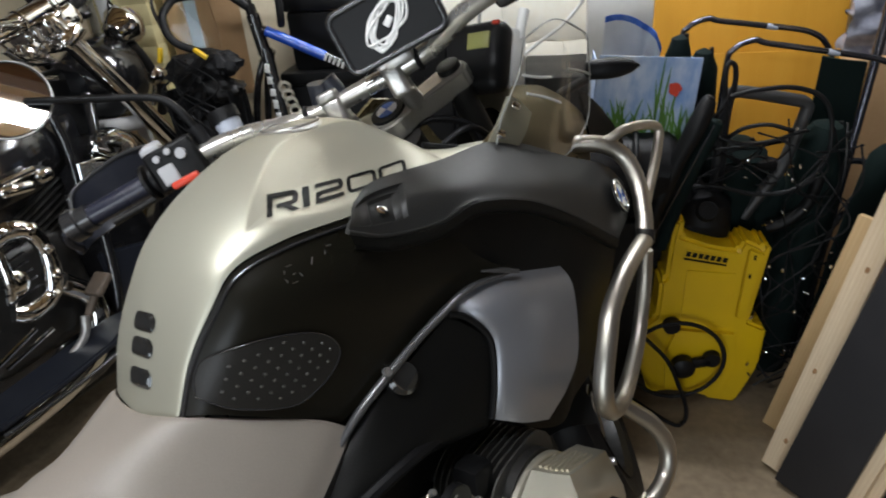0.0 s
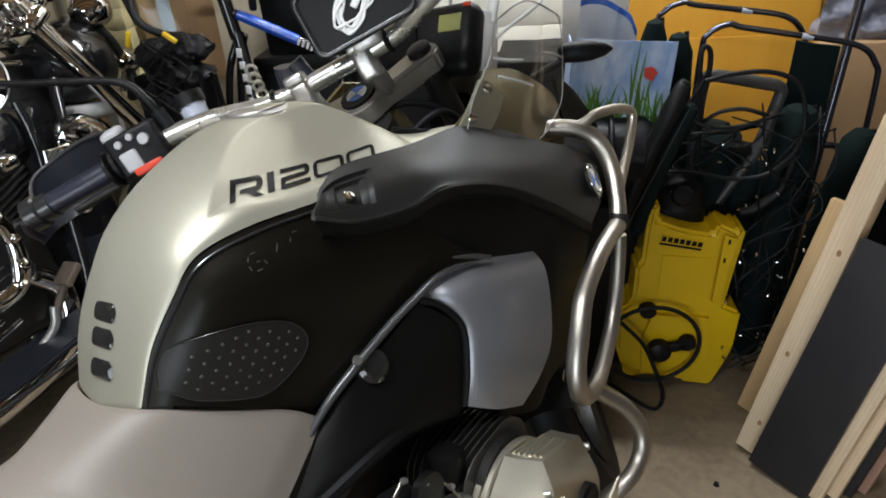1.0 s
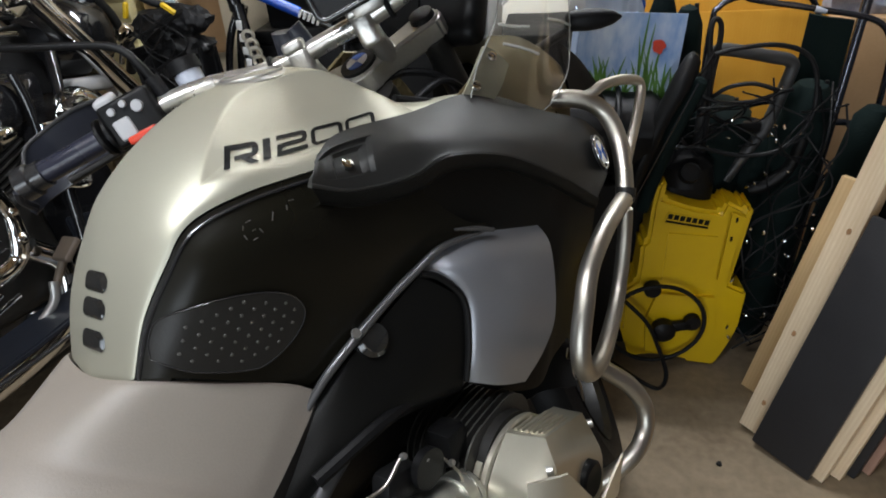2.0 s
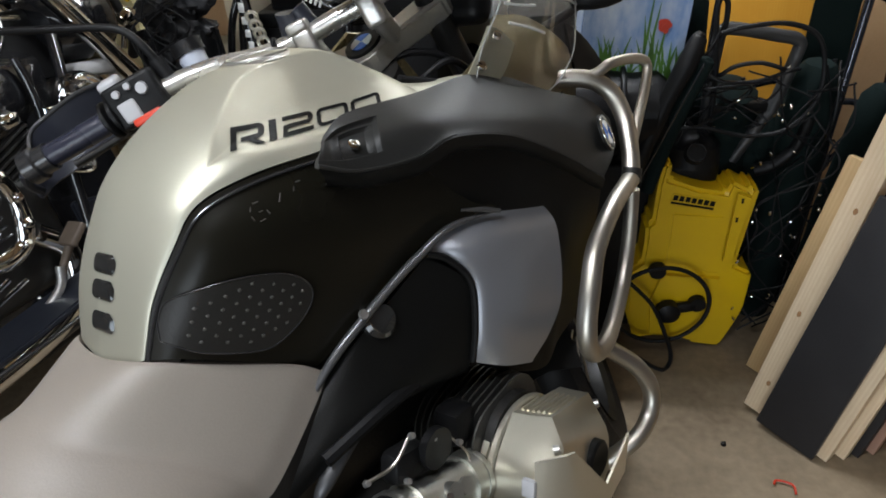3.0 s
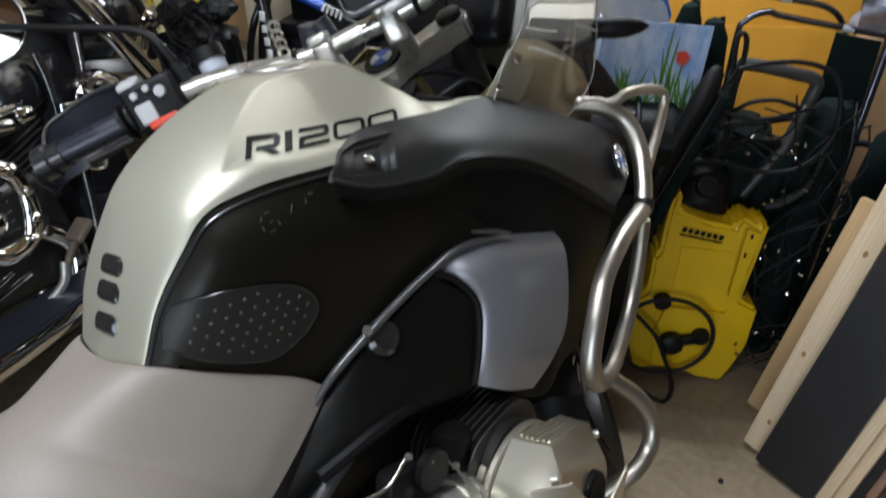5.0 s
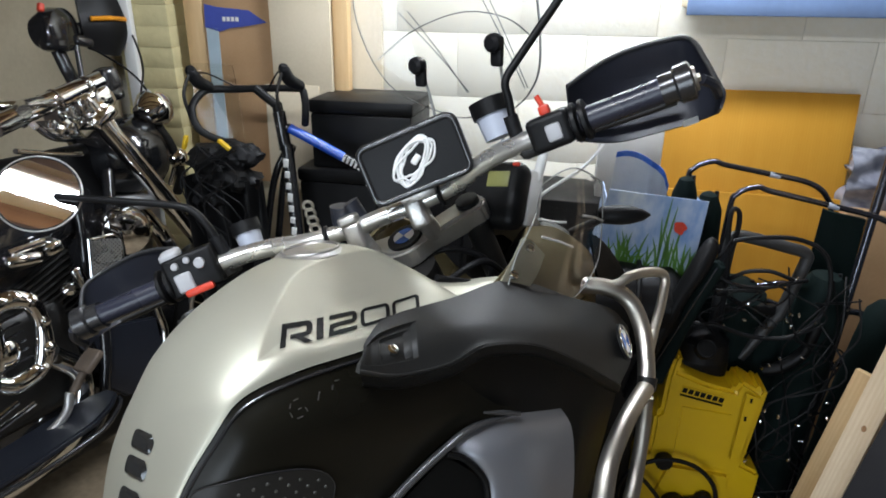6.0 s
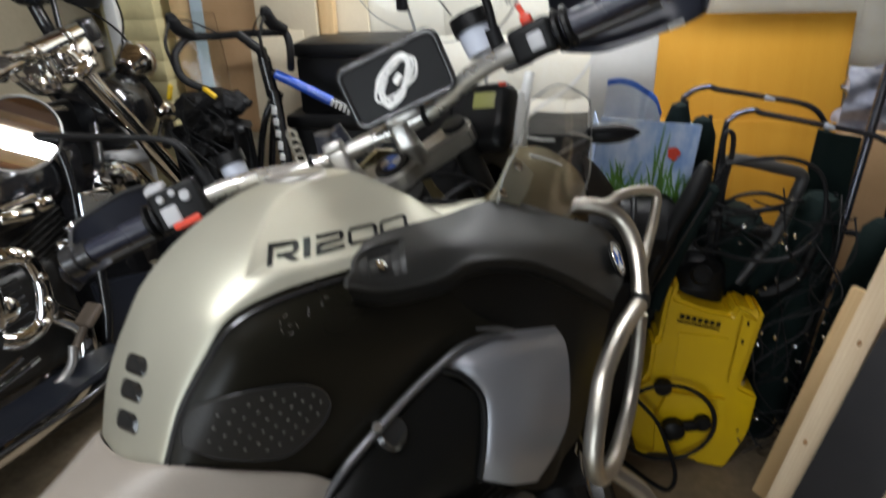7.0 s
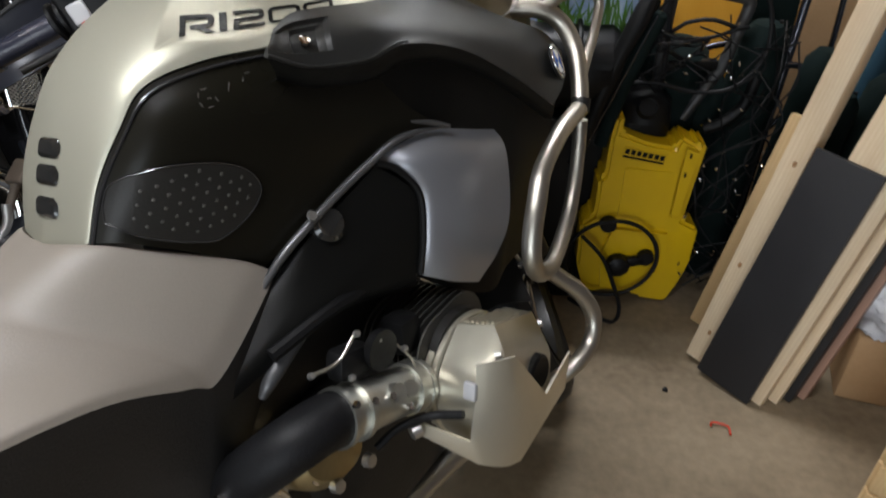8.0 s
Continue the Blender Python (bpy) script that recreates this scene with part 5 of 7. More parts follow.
for i in range(46):
    a = i / 46 * 2 * math.pi * 6.3
    coil.append(PH @ pose(0, 0, 0, 0, 0, 38 + 12 * math.sin(i * 0.6)) @ Vector(((0.036 + 0.008 * cr.uniform(-1, 1)) * math.cos(a), (0.018 + 0.006 * cr.uniform(-1, 1)) * math.sin(a), 0.004 + 0.0009 * (i % 5))))
steered("white_cable", tube(coil, 0.0019, 330, 7), WHITE, hold, "coiled white charging cable")
steered("cable_plug", box(0.016, 0.010, 0.007, PH @ pose(0.004, 0.0, 0.007, 0, 0, 35), 0.002), WHITE, hold)
steered("holder_mount", join(rod((1.03, -0.075, 1.30), (1.06, -0.075, 1.265), 0.016), box(0.04, 0.05, 0.03, pose(1.055, -0.075, 1.27), 0.008)), ALU, hold)
# loose small clamps, socket and bracket on the bar
steered("accessory_socket", join(lathe([(0, 0), (0.016, 0), (0.018, 0.035), (0, 0.035)], pose(1.075, 0.075, 1.262, 20, -10, 0), 18), lathe([(0, 0), (0.014, 0), (0.015, 0.03), (0, 0.03)], pose(1.075, 0.042, 1.265, -10, -10, 0), 18)), GUARD, bar, "dark accessory socket")
steered("perforated_strip", join(*[ring(0.008, 0.0028, pose(1.06 + 0.004 * i, 0.115, 1.275 + 0.013 * i, 0, 70, 0), 16, 6) for i in range(4)]), STEEL, bar, "perforated steel strip")
part("white_wire", tube([(1.30, -0.10, 1.20), (1.33, -0.14, 1.235), (1.40, -0.18, 1.265), (1.46, -0.2, 1.31), (1.45, -0.17, 1.33)], 0.003, 24, 7), WHITE, bike, "thin white wire")
for i, p in enumerate(([(1.09, 0.02, 1.15), (1.16, -0.04, 1.17), (1.22, -0.08, 1.12), (1.2, -0.05, 1.0)], [(1.12, -0.05, 1.12), (1.17, -0.1, 1.15), (1.24, -0.1, 1.1)], [(1.05, -0.1, 1.16), (1.13, -0.12, 1.12), (1.18, -0.09, 1.05)])):
    part("cable", tube(p, 0.006, 20, 8), RUBBER, bike)
part("steering_head", join(rod((1.10, 0, 1.15), (1.25, 0, 0.85), 0.045, 20), box(0.3, 0.16, 0.1, pose(1.2, 0, 1.02, 0, 30, 0), 0.03)), DARK, bike)


def wheel(parent, cx, cz, r, width, m):
    tyre = [(r - 0.10, -width / 2 + 0.01), (r - 0.04, -width / 2), (r - 0.012, -width / 3), (r, 0), (r - 0.012, width / 3), (r - 0.04, width / 2), (r - 0.10, width / 2 - 0.01)]
    base = m @ pose(cx, 0, cz, 90, 0, 0)
    w = part("wheel", lathe([(0, -0.05), (0.035, -0.05), (0.035, 0.05), (0, 0.05)], base, 20), DARK, parent, "spoked wheel")
    part("tyre", lathe(tyre + tyre[:1], base, 48), RUBBER, w, "black tyre")
    part("rim", lathe([(r - 0.115, -width / 3), (r - 0.095, -width / 2.2), (r - 0.11, 0), (r - 0.095, width / 2.2), (r - 0.115, width / 3), (r - 0.125, 0), (r - 0.115, -width / 3)], base, 40), DARK, w)
    for i in range(20):
        a, b = 2 * math.pi * i / 20, 2 * math.pi * (i + 0.8) / 20
        z = 0.04 if i % 2 else -0.04
        part("spoke", rod(base @ Vector((0.03 * math.cos(a), 0.03 * math.sin(a), z)), base @ Vector(((r - 0.115) * math.cos(b), (r - 0.115) * math.sin(b), 0)), 0.0025, 6), STEEL, w)
    return w


wheel(bike, 0.0, 0.335, 0.335, 0.15, Matrix())
wheel(bike, 1.53, 0.345, 0.345, 0.11, STEER)
steered("front_mudguard", surf([[(1.53 + 0.37 * math.cos(radians(a)), y, 0.345 + 0.37 * math.sin(radians(a)) - abs(y) * 0.25) for a in (20, 55, 90, 125, 160)] for y in (-0.07, 0, 0.07)], 20, 8, 0.004), PLASTIC)
part("swingarm", join(rod((0.5, -0.09, 0.42), (0.0, -0.12, 0.335), 0.05, 16), rod((0.0, -0.13, 0.335), (0.0, 0.05, 0.335), 0.05, 16)), DARK, bike)
part("side_stand", tube([(0.62, 0.14, 0.28), (0.60, 0.24, 0.15), (0.585, 0.315, 0.062)], 0.014, 10, 10), STEEL, bike)
part("silencer", rod((-0.25, -0.22, 0.60), (0.25, -0.20, 0.45), 0.06, 20), STEEL, bike)
part("rear_frame", tube([(0.75, -0.13, 0.80), (0.5, -0.14, 0.78), (0.1, -0.14, 0.88), (-0.2, -0.12, 0.95)], 0.014, 20, 10), DARK, bike)
part("under_tank_frame", join(box(0.40, 0.20, 0.16, pose(0.88, 0, 0.86), 0.05, 3), box(0.36, 0.36, 0.20, pose(1.10, 0, 0.94), 0.06, 3)), INK, bike)

# ---- black and chrome cruiser parked beyond the tourer ----
cruiser = thing("cruiser_motorcycle", "black cruiser motorcycle with chrome fork and engine parts", "motorcycle", pose(-1.545, 1.162, 0, -8, 0, 62))


def cp(name, bm, mat, parent=None, label=""):
    return part(name, bm, mat, parent or cruiser, label)


for y in (-0.11, 0.11):
    leg = cp("fork_tube", rod((0.955, y, 1.225), (1.27, y, 0.64), 0.033, 20), CHROME, None, "chrome fork tube")
    cp("fork_slider", rod((1.245, y, 0.70), (1.37, y, 0.31), 0.036, 20), CHROME, leg)
    cp("fork_cap", lathe([(0, 0), (0.028, 0), (0.026, 0.016), (0.012, 0.022), (0, 0.022)], aim((0.955, y, 1.222), (0.80, y, 1.50)), 18), CHROME, leg)
cp("upper_yoke", join(box(0.10, 0.34, 0.045, pose(0.975, 0, 1.175, 0, -28, 0), 0.018, 3), box(0.07, 0.12, 0.07, pose(0.93, 0, 1.20, 0, -28, 0), 0.02, 3)), CHROME, None, "chrome fork yoke")
cp("lower_yoke", box(0.09, 0.19, 0.05, pose(1.10, 0.04, 0.97, 0, -28, 0), 0.018, 3), BLACKPAINT)
CB = [(0.60, -0.42, 1.235), (0.66, -0.30, 1.245), (0.78, -0.18, 1.245), (0.90, -0.09, 1.235), (0.93, 0, 1.235)]
cbar = cp("handlebar", tube(CB + flip_y(CB)[-2::-1], 0.0165, 60, 14), CHROME, None, "wide chrome handlebar")
for y in (-0.06, 0.06):
    cp("riser", join(rod((0.945, y, 1.18), (0.93, y, 1.25), 0.02, 14), box(0.05, 0.035, 0.05, pose(0.93, y, 1.24), 0.01)), CHROME, cbar)
for i in range(5):
    cp("bar_fitting", lathe([(0, 0), (0.016, 0), (0.018, 0.018), (0.008, 0.026), (0, 0.026)], pose(0.80 + 0.03 * i, -0.16 + 0.022 * i, 1.165 - 0.012 * (i % 2), 30 * i, 20, 0), 12), CHROME, cbar)
cp("brake_pipe", tube([(0.7, -0.26, 1.19), (0.80, -0.16, 1.14), (0.92, -0.08, 1.12)], 0.012, 16, 10), CHROME, cbar)
cp("brake_pipe", tube([(0.64, -0.24, 1.13), (0.76, -0.17, 1.10), (0.90, -0.10, 1.07)], 0.008, 16, 10), CHROME, cbar)
cp("bar_bracket", join(tube([(0.66, -0.13, 1.195), (0.78, -0.12, 1.225), (0.90, -0.11, 1.255), (1.03, -0.10, 1.285)], 0.030, 24, 16), box(0.13, 0.06, 0.075, pose(0.985, -0.105, 1.225, 0, -14, 0), 0.02, 3)), CHROME, cbar, "heavy chrome bar bracket")
for x, z in ((0.74, 1.213), (0.86, 1.243), (0.97, 1.27)):
    cp("clamp_band", ring(0.031, 0.005, aim((x, -0.113, z), (x + 0.1, -0.10, z + 0.025)), 22, 8), CHROME, cbar)
cp("bracket_cap", box(0.055, 0.08, 0.075, pose(1.055, -0.10, 1.285, 0, -14, 0), 0.016, 3), RAILM, cbar, "black bar end block")
cp("engine_shroud", join(box(0.75, 0.16, 0.46, pose(0.50, 0.0, 0.34), 0.04, 3), box(0.40, 0.10, 0.46, pose(0.86, 0.05, 0.86), 0.05, 3), box(0.36, 0.10, 0.5, pose(0.66, -0.02, 0.62), 0.05, 3)), TOOLBLACK, None, "black shrouding behind the chrome")
cp("crossbar", join(box(0.06, 0.24, 0.035, pose(1.05, 0.06, 1.235, 0, 0, 0), 0.014, 3), box(0.09, 0.06, 0.05, pose(1.13, 0.02, 1.235), 0.018, 3)), BLACKPAINT, cbar)
cp("control_stem", join(tube([(1.00, 0.05, 1.20), (1.08, 0.16, 1.23), (1.17, 0.27, 1.27), (1.16, 0.28, 1.34), (1.15, 0.29, 1.42)], 0.024, 30, 14)), RAILM, cbar, "gloss black control stem")
cp("mirror_arm", join(rod((1.21, 0.26, 1.42), (1.165, 0.22, 1.25), 0.010), box(0.07, 0.04, 0.035, pose(1.235, 0.255, 1.425, 0, 15, 0), 0.012, 3)), RAILM, cbar)
ctrl = cp("switch_block", join(lathe([(0, -0.06), (0.06, -0.055), (0.082, 0), (0.074, 0.05), (0.045, 0.065), (0, 0.065)], pose(1.165, 0.30, 1.470, 90, 0, 20), 24), box(0.09, 0.07, 0.12, pose(1.14, 0.265, 1.455, 0, 12, 0), 0.022, 3), box(0.09, 0.08, 0.05, pose(1.24, 0.30, 1.47), 0.015, 3)), BLACKPAINT, cbar, "black handlebar switch housing")
cp("red_button", box(0.02, 0.02, 0.03, pose(1.105, 0.24, 1.545, 0, 20, 0), 0.005), RED, ctrl)
cp("bolt", lathe([(0, 0), (0.012, 0), (0.010, 0.006), (0, 0.006)], aim((1.165, 0.236, 1.50), (1.10, -0.1, 1.52)), 12), CHROME, ctrl)
pod = cp("mirror_shell", surf([[(1.27, 0.29, 1.60), (1.34, 0.275, 1.625), (1.42, 0.28, 1.62), (1.475, 0.30, 1.585)], [(1.25, 0.27, 1.49), (1.35, 0.245, 1.49), (1.42, 0.255, 1.48), (1.462, 0.30, 1.47)], [(1.26, 0.28, 1.40), (1.31, 0.265, 1.375), (1.355, 0.27, 1.37), (1.40, 0.30, 1.395)]], 16, 14, 0.02), TOOLBLACK, cbar, "black mirror shell with an amber strip")
cp("amber_strip", tube([(1.275, 0.232, 1.502), (1.345, 0.218, 1.499), (1.41, 0.226, 1.493)], 0.009, 10, 8), ORANGE, pod, "amber reflector strip")
cp("brake_cable", tube([(1.40, 0.28, 1.55), (1.43, 0.24, 1.45), (1.36, 0.12, 1.32), (1.25, 0.02, 1.22)], 0.004, 24, 6), RUBBER, cbar)
cp("clutch_cable", tube([(1.26, 0.27, 1.41), (1.30, 0.12, 1.30), (1.27, 0.0, 1.20), (1.22, -0.04, 1.08)], 0.004, 24, 6), RUBBER, cbar)
for x, z, r in ((1.235, 1.165, 0.070), (1.285, 0.980, 0.038)):
    lampb = cp("indicator", lathe([(0, -r), (r * 0.6, -r * 0.8), (r, -r * 0.1), (r * 0.95, r * 0.35), (r * 0.6, r * 0.75), (0, r * 0.9)], pose(x, -0.05, z, 0, 70, 0), 24), CHROME, None, "round chrome indicator")
    cp("stalk", rod((x, -0.05, z), (x - 0.02, 0.0, z - 0.10), 0.010), CHROME, lampb)
cp("indicator_bar", tube([(1.23, -0.06, 1.10), (1.26, -0.06, 1.03), (1.30, -0.03, 0.92), (1.31, 0.03, 0.84)], 0.018, 16, 12), DARK)
cp("head_lamp", lathe([(0.02, -0.16), (0.10, -0.13), (0.135, -0.04), (0.135, 0.06), (0.12, 0.085), (0, 0.09)], pose(1.14, 0.03, 1.02, 0, 84, 0), 32), BLACKPAINT, None, "black headlamp shell")
cp("fuel_tank", surf([[(0.90, 0.0, 0.98), (0.70, 0.0, 1.02), (0.45, 0, 0.98), (0.28, 0, 0.86)], [(0.90, -0.09, 0.95), (0.70, -0.14, 0.98), (0.45, -0.14, 0.93), (0.28, -0.07, 0.84)], [(0.88, -0.10, 0.86), (0.70, -0.17, 0.87), (0.45, -0.16, 0.83), (0.28, -0.08, 0.80)], [(0.86, -0.05, 0.80), (0.70, -0.12, 0.79), (0.45, -0.12, 0.78), (0.28, -0.05, 0.77)]], 30, 20, 0.01), BLACKPAINT, None, "glossy black teardrop tank")
cp("tank_far_half", surf([[(0.90, 0.0, 0.98), (0.70, 0.0, 1.02), (0.45, 0, 0.98), (0.28, 0, 0.86)], [(0.90, 0.09, 0.95), (0.70, 0.14, 0.98), (0.45, 0.14, 0.93), (0.28, 0.07, 0.84)], [(0.86, 0.05, 0.80), (0.70, 0.12, 0.79), (0.45, 0.12, 0.78), (0.28, 0.05, 0.77)]], 30, 16, 0.01), BLACKPAINT)
eng = cp("engine_block", box(0.40, 0.26, 0.36, pose(0.52, 0, 0.50), 0.05, 3), DARK, None, "black finned twin engine")
for i in range(9):
    cp("fin", box(0.22, 0.24, 0.008, pose(0.66, 0, 0.60 + 0.02 * i, 0, -20, 0), 0.002), DARK, eng)
    cp("fin", box(0.22, 0.24, 0.008, pose(0.42, 0, 0.60 + 0.02 * i, 0, 20, 0), 0.002), DARK, eng)
cp("side_cover", prism([(0.25, 0.26), (0.90, 0.26), (1.0, 0.45), (0.97, 0.88), (0.62, 0.93), (0.25, 0.84)], 0.03, pose(0, -0.07, 0, 90, 0, 0), 0.008), BLACKPAINT, None, "black engine side cover")
# chrome covers and pushrod tubes
U = [(0.46, -0.20, 0.72), (0.505, -0.225, 0.745), (0.555, -0.235, 0.72), (0.570, -0.235, 0.65), (0.555, -0.235, 0.575), (0.525, -0.23, 0.525), (0.46, -0.225, 0.51), (0.42, -0.22, 0.53)]
ub = cp("chrome_cover", tube(U, 0.027, 48, 14, taper=(0.9, 1.15, 1, 0.85, 1.05, 0.95, 1.1, 0.9)), CHROME, None, "bent chrome engine cover")
for i, q in enumerate((U[1], U[2], U[3], U[4], U[5])):
    lump = 0.011 + 0.004 * (i % 2)
    cp("cover_bolt", lathe([(0, 0), (lump * 1.3, 0), (lump * 1.3, 0.006), (lump, 0.008), (lump, 0.018), (lump * 0.6, 0.022), (0, 0.022)], aim(q, (q[0] - 0.03 + 0.02 * i, q[1] - 0.2, q[2] + 0.08)) @ pose(0, 0, 0.016), 12), CHROME, ub)
for i in range(6):
    cp("barrel_fin", box(0.10, 0.012, 0.006, pose(0.475, -0.215, 0.56 + 0.026 * i, 0, -8, 0), 0.002), BLACKPAINT, ub)
cp("pushrod_tube", join(tube([(0.47, -0.21, 0.74), (0.455, -0.215, 0.62), (0.44, -0.2, 0.55)], 0.016, 12, 12), lathe([(0, 0), (0.03, 0), (0.035, 0.02), (0.02, 0.03), (0, 0.03)], pose(0.47, -0.2, 0.60, 90, 0, 0), 16)), CHROME)
cp("rocker_cover", join(box(0.10, 0.09, 0.035, pose(0.585, -0.19, 0.835, 0, 8, 0), 0.014, 3), box(0.06, 0.06, 0.04, pose(0.68, -0.185, 0.84, 10, -6, 0), 0.014, 3), rod((0.56, -0.2, 0.86), (0.66, -0.2, 0.865), 0.012)), CHROME)
cp("chrome_fitting", join(lathe([(0, 0), (0.018, 0), (0.02, 0.02), (0.010, 0.03), (0, 0.03)], pose(0.685, -0.19, 0.70, 70, 0, 0), 14), box(0.035, 0.03, 0.12, pose(0.74, -0.19, 0.70, 0, -15, 0), 0.012, 3), lathe([(0, 0), (0.014, 0), (0.014, 0.02), (0, 0.02)], pose(0.72, -0.2, 0.65, 70, 0, 0), 12)), CHROME)
# perforated chrome cover ahead of the engine
grille = cp("horn_cover", lathe([(0.0, -0.05), (0.075, -0.05), (0.085, 0.0), (0.07, 0.035), (0.03, 0.05), (0, 0.05)], pose(0.93, -0.17, 0.81, 100, 0, -30), 26), CHROME, None, "perforated chrome cover")
G0, GW, GH = Vector((0.774, -0.225, 0.835)), Vector((0.098, 0.0, -0.030)), Vector((-0.040, 0.0, -0.175))


def on_grille(a, b, lift):
    return G0 + GW * a + GH * b + Vector((0, -lift, 0))


back = bmesh.new()
for lift in (0.0, -0.012):
    back.faces.new([back.verts.new(on_grille(a, b, lift)) for a, b in ((0, 0), (1, 0), (1, 1), (0, 1))])
cp("grille_back", back, INK, grille)
cp("grille_rim", tube([on_grille(a, b, 0.003) for a, b in ((0, 0), (1, 0), (1, 1), (0, 1))], 0.005, 60, 8, closed=True), CHROME, grille)
for sgn in (1, -1):
    for i in range(-7, 16):
        # clip each diagonal wire to the panel
        b0, rise = i / 15, 0.52
        lo, hi = max(0.0, -b0 / rise), min(1.0, (1 - b0) / rise)
        if hi - lo > 0.1:
            q = [on_grille(a if sgn > 0 else 1 - a, b0 + rise * a, 0.004 + 0.0015 * sgn) for a in (lo, hi)]
            cp("mesh_wire", rod(q[0], q[1], 0.0023, 5), BARM, grille)
cp("leg_shield", prism([(0.74, 0.545), (0.96, 0.49), (0.955, 0.38), (0.89, 0.30), (0.79, 0.27), (0.735, 0.33)], 0.02, pose(0, -0.15, 0, 90, 0, 0), 0.006), material("slate_panel", (0.012, 0.014, 0.020), 0.34), None, "slate blue lower leg panel")
cp("leg_shield_edge", tube([(0.97, -0.165, 0.52), (0.975, -0.168, 0.42), (0.93, -0.168, 0.32), (0.84, -0.165, 0.265)], 0.014, 20, 12), CHROME, None, "chrome panel edge")
cp("frame_tube", tube([(0.97, -0.10, 1.00), (0.90, -0.15, 0.85), (0.80, -0.17, 0.66), (0.74, -0.17, 0.40), (0.62, -0.17, 0.22), (0.2, -0.17, 0.22)], 0.018, 30, 12), BLACKPAINT)
cp("side_tube", tube([(0.80, -0.16, 0.98), (0.80, -0.16, 0.87), (0.76, -0.16, 0.64)], 0.014, 14, 10), BLACKPAINT)
cp("brake_pedal", join(box(0.075, 0.07, 0.022, pose(0.635, -0.29, 0.505, 0, -35, 0), 0.007, 3), tube([(0.625, -0.285, 0.49), (0.57, -0.28, 0.43), (0.52, -0.28, 0.37)], 0.012, 12, 10)), material("brown_pedal_rubber", (0.10, 0.075, 0.055), 0.6), None, "worn rubber brake pedal")
cp("pedal_arm", tube([(0.56, -0.285, 0.44), (0.53, -0.285, 0.385), (0.45, -0.26, 0.33)], 0.013, 12, 10), ALU)
fbd = cp("floorboard", prism([(0.20, -0.09), (0.40, -0.10), (0.56, -0.09), (0.64, -0.05), (0.69, 0.0), (0.69, 0.045), (0.64, 0.07), (0.20, 0.07)], 0.02, pose(0, -0.29, 0.318, 0, -3, 0), 0.006), material("slate_panel", (0.012, 0.014, 0.020), 0.34), None, "long slate blue rider floorboard")
cp("floorboard_rim", tube([(0.20, -0.382, 0.318), (0.40, -0.392, 0.322), (0.56, -0.382, 0.330), (0.64, -0.342, 0.337), (0.692, -0.29, 0.342), (0.69, -0.24, 0.342)], 0.007, 40, 10), RAILM, fbd)
for i in range(2):
    cp("linkage", rod((0.28 + 0.05 * i, -0.24, 0.42 - 0.01 * i), (0.44 + 0.04 * i, -0.25, 0.47 - 0.025 * i), 0.007, 8), CHROME)
cp("exhaust", tube([(0.60, -0.16, 0.52), (0.66, -0.17, 0.42), (0.58, -0.17, 0.26), (0.3, -0.16, 0.20), (-0.2, -0.18, 0.22), (-0.6, -0.2, 0.24)], 0.034, 40, 16), CHROME, None, "chrome exhaust pipe")
cp("seat", surf([[(0.30, y, 0.80 - 1.5 * y * y) for y in (-0.14, -0.07, 0, 0.07, 0.14)], [(0.05, y, 0.72 - 1.5 * y * y) for y in (-0.18, -0.09, 0, 0.09, 0.18)], [(-0.20, y, 0.80 - 1.5 * y * y) for y in (-0.16, -0.08, 0, 0.08, 0.16)]], 16, 16, 0.06), VINYL_DARK)
wheel(cruiser, 1.36, 0.31, 0.31, 0.12, Matrix())
wheel(cruiser, -0.15, 0.34, 0.34, 0.16, Matrix())
cp("front_mudguard", surf([[(1.36 + 0.335 * math.cos(radians(a)), y, 0.31 + 0.335 * math.sin(radians(a)) - abs(y) * 0.5) for a in (30, 60, 90, 130, 170)] for y in (-0.09, -0.04, 0, 0.04, 0.09)], 24, 10, 0.005), BLACKPAINT)
cp("rear_mudguard", surf([[(-0.15 + 0.38 * math.cos(radians(a)), y, 0.34 + 0.38 * math.sin(radians(a)) - abs(y) * 0.3) for a in (20, 60, 100, 140, 190)] for y in (-0.11, 0, 0.11)], 24, 8, 0.005), BLACKPAINT)
cp("side_stand", tube([(0.3, 0.14, 0.24), (0.27, 0.28, 0.10), (0.26, 0.35, 0.062)], 0.014, 10, 10), STEEL)
cp("pale_cloth", box(0.16, 0.20, 0.05, pose(1.07, 0.0, 0.865, 0, 10, 0), 0.02, 3), material("pale_grey_cover", (0.42, 0.42, 0.42), 0.7), None, "pale grey folded cover")

# ---- pressure washer ----
washer = thing("pressure_washer", "yellow and black upright pressure washer with a coiled cable", "pressure washer", at(0.915, 0.765, 0, 0, 0, 4))


def wp(name, bm, mat, parent=None, label=""):
    return part(name, bm, mat, parent or washer, label)


SHELL = [(-0.150, 0.03), (-0.10, 0.045), (0.008, 0.036), (0.02, 0.016), (0.113, 0.0), (0.140, 0.07), (0.163, 0.146), (0.168, 0.285), (0.116, 0.312), (0.122, 0.373), (0.142, 0.565), (0.124, 0.572), (0.118, 0.560), (0.066, 0.590), (0.055, 0.555), (-0.015, 0.568), (-0.098, 0.600), (-0.094, 0.652), (-0.118, 0.645), (-0.126, 0.580), (-0.132, 0.466), (-0.147, 0.452), (-0.145, 0.409), (-0.15, 0.33), (-0.185, 0.30), (-0.185, 0.15)]
shell = wp("front_shell", prism(SHELL, 0.10, pose(0, -0.02, 0, 90, 0, 0), 0.010), YELLOW, None, "yellow plastic front shell")
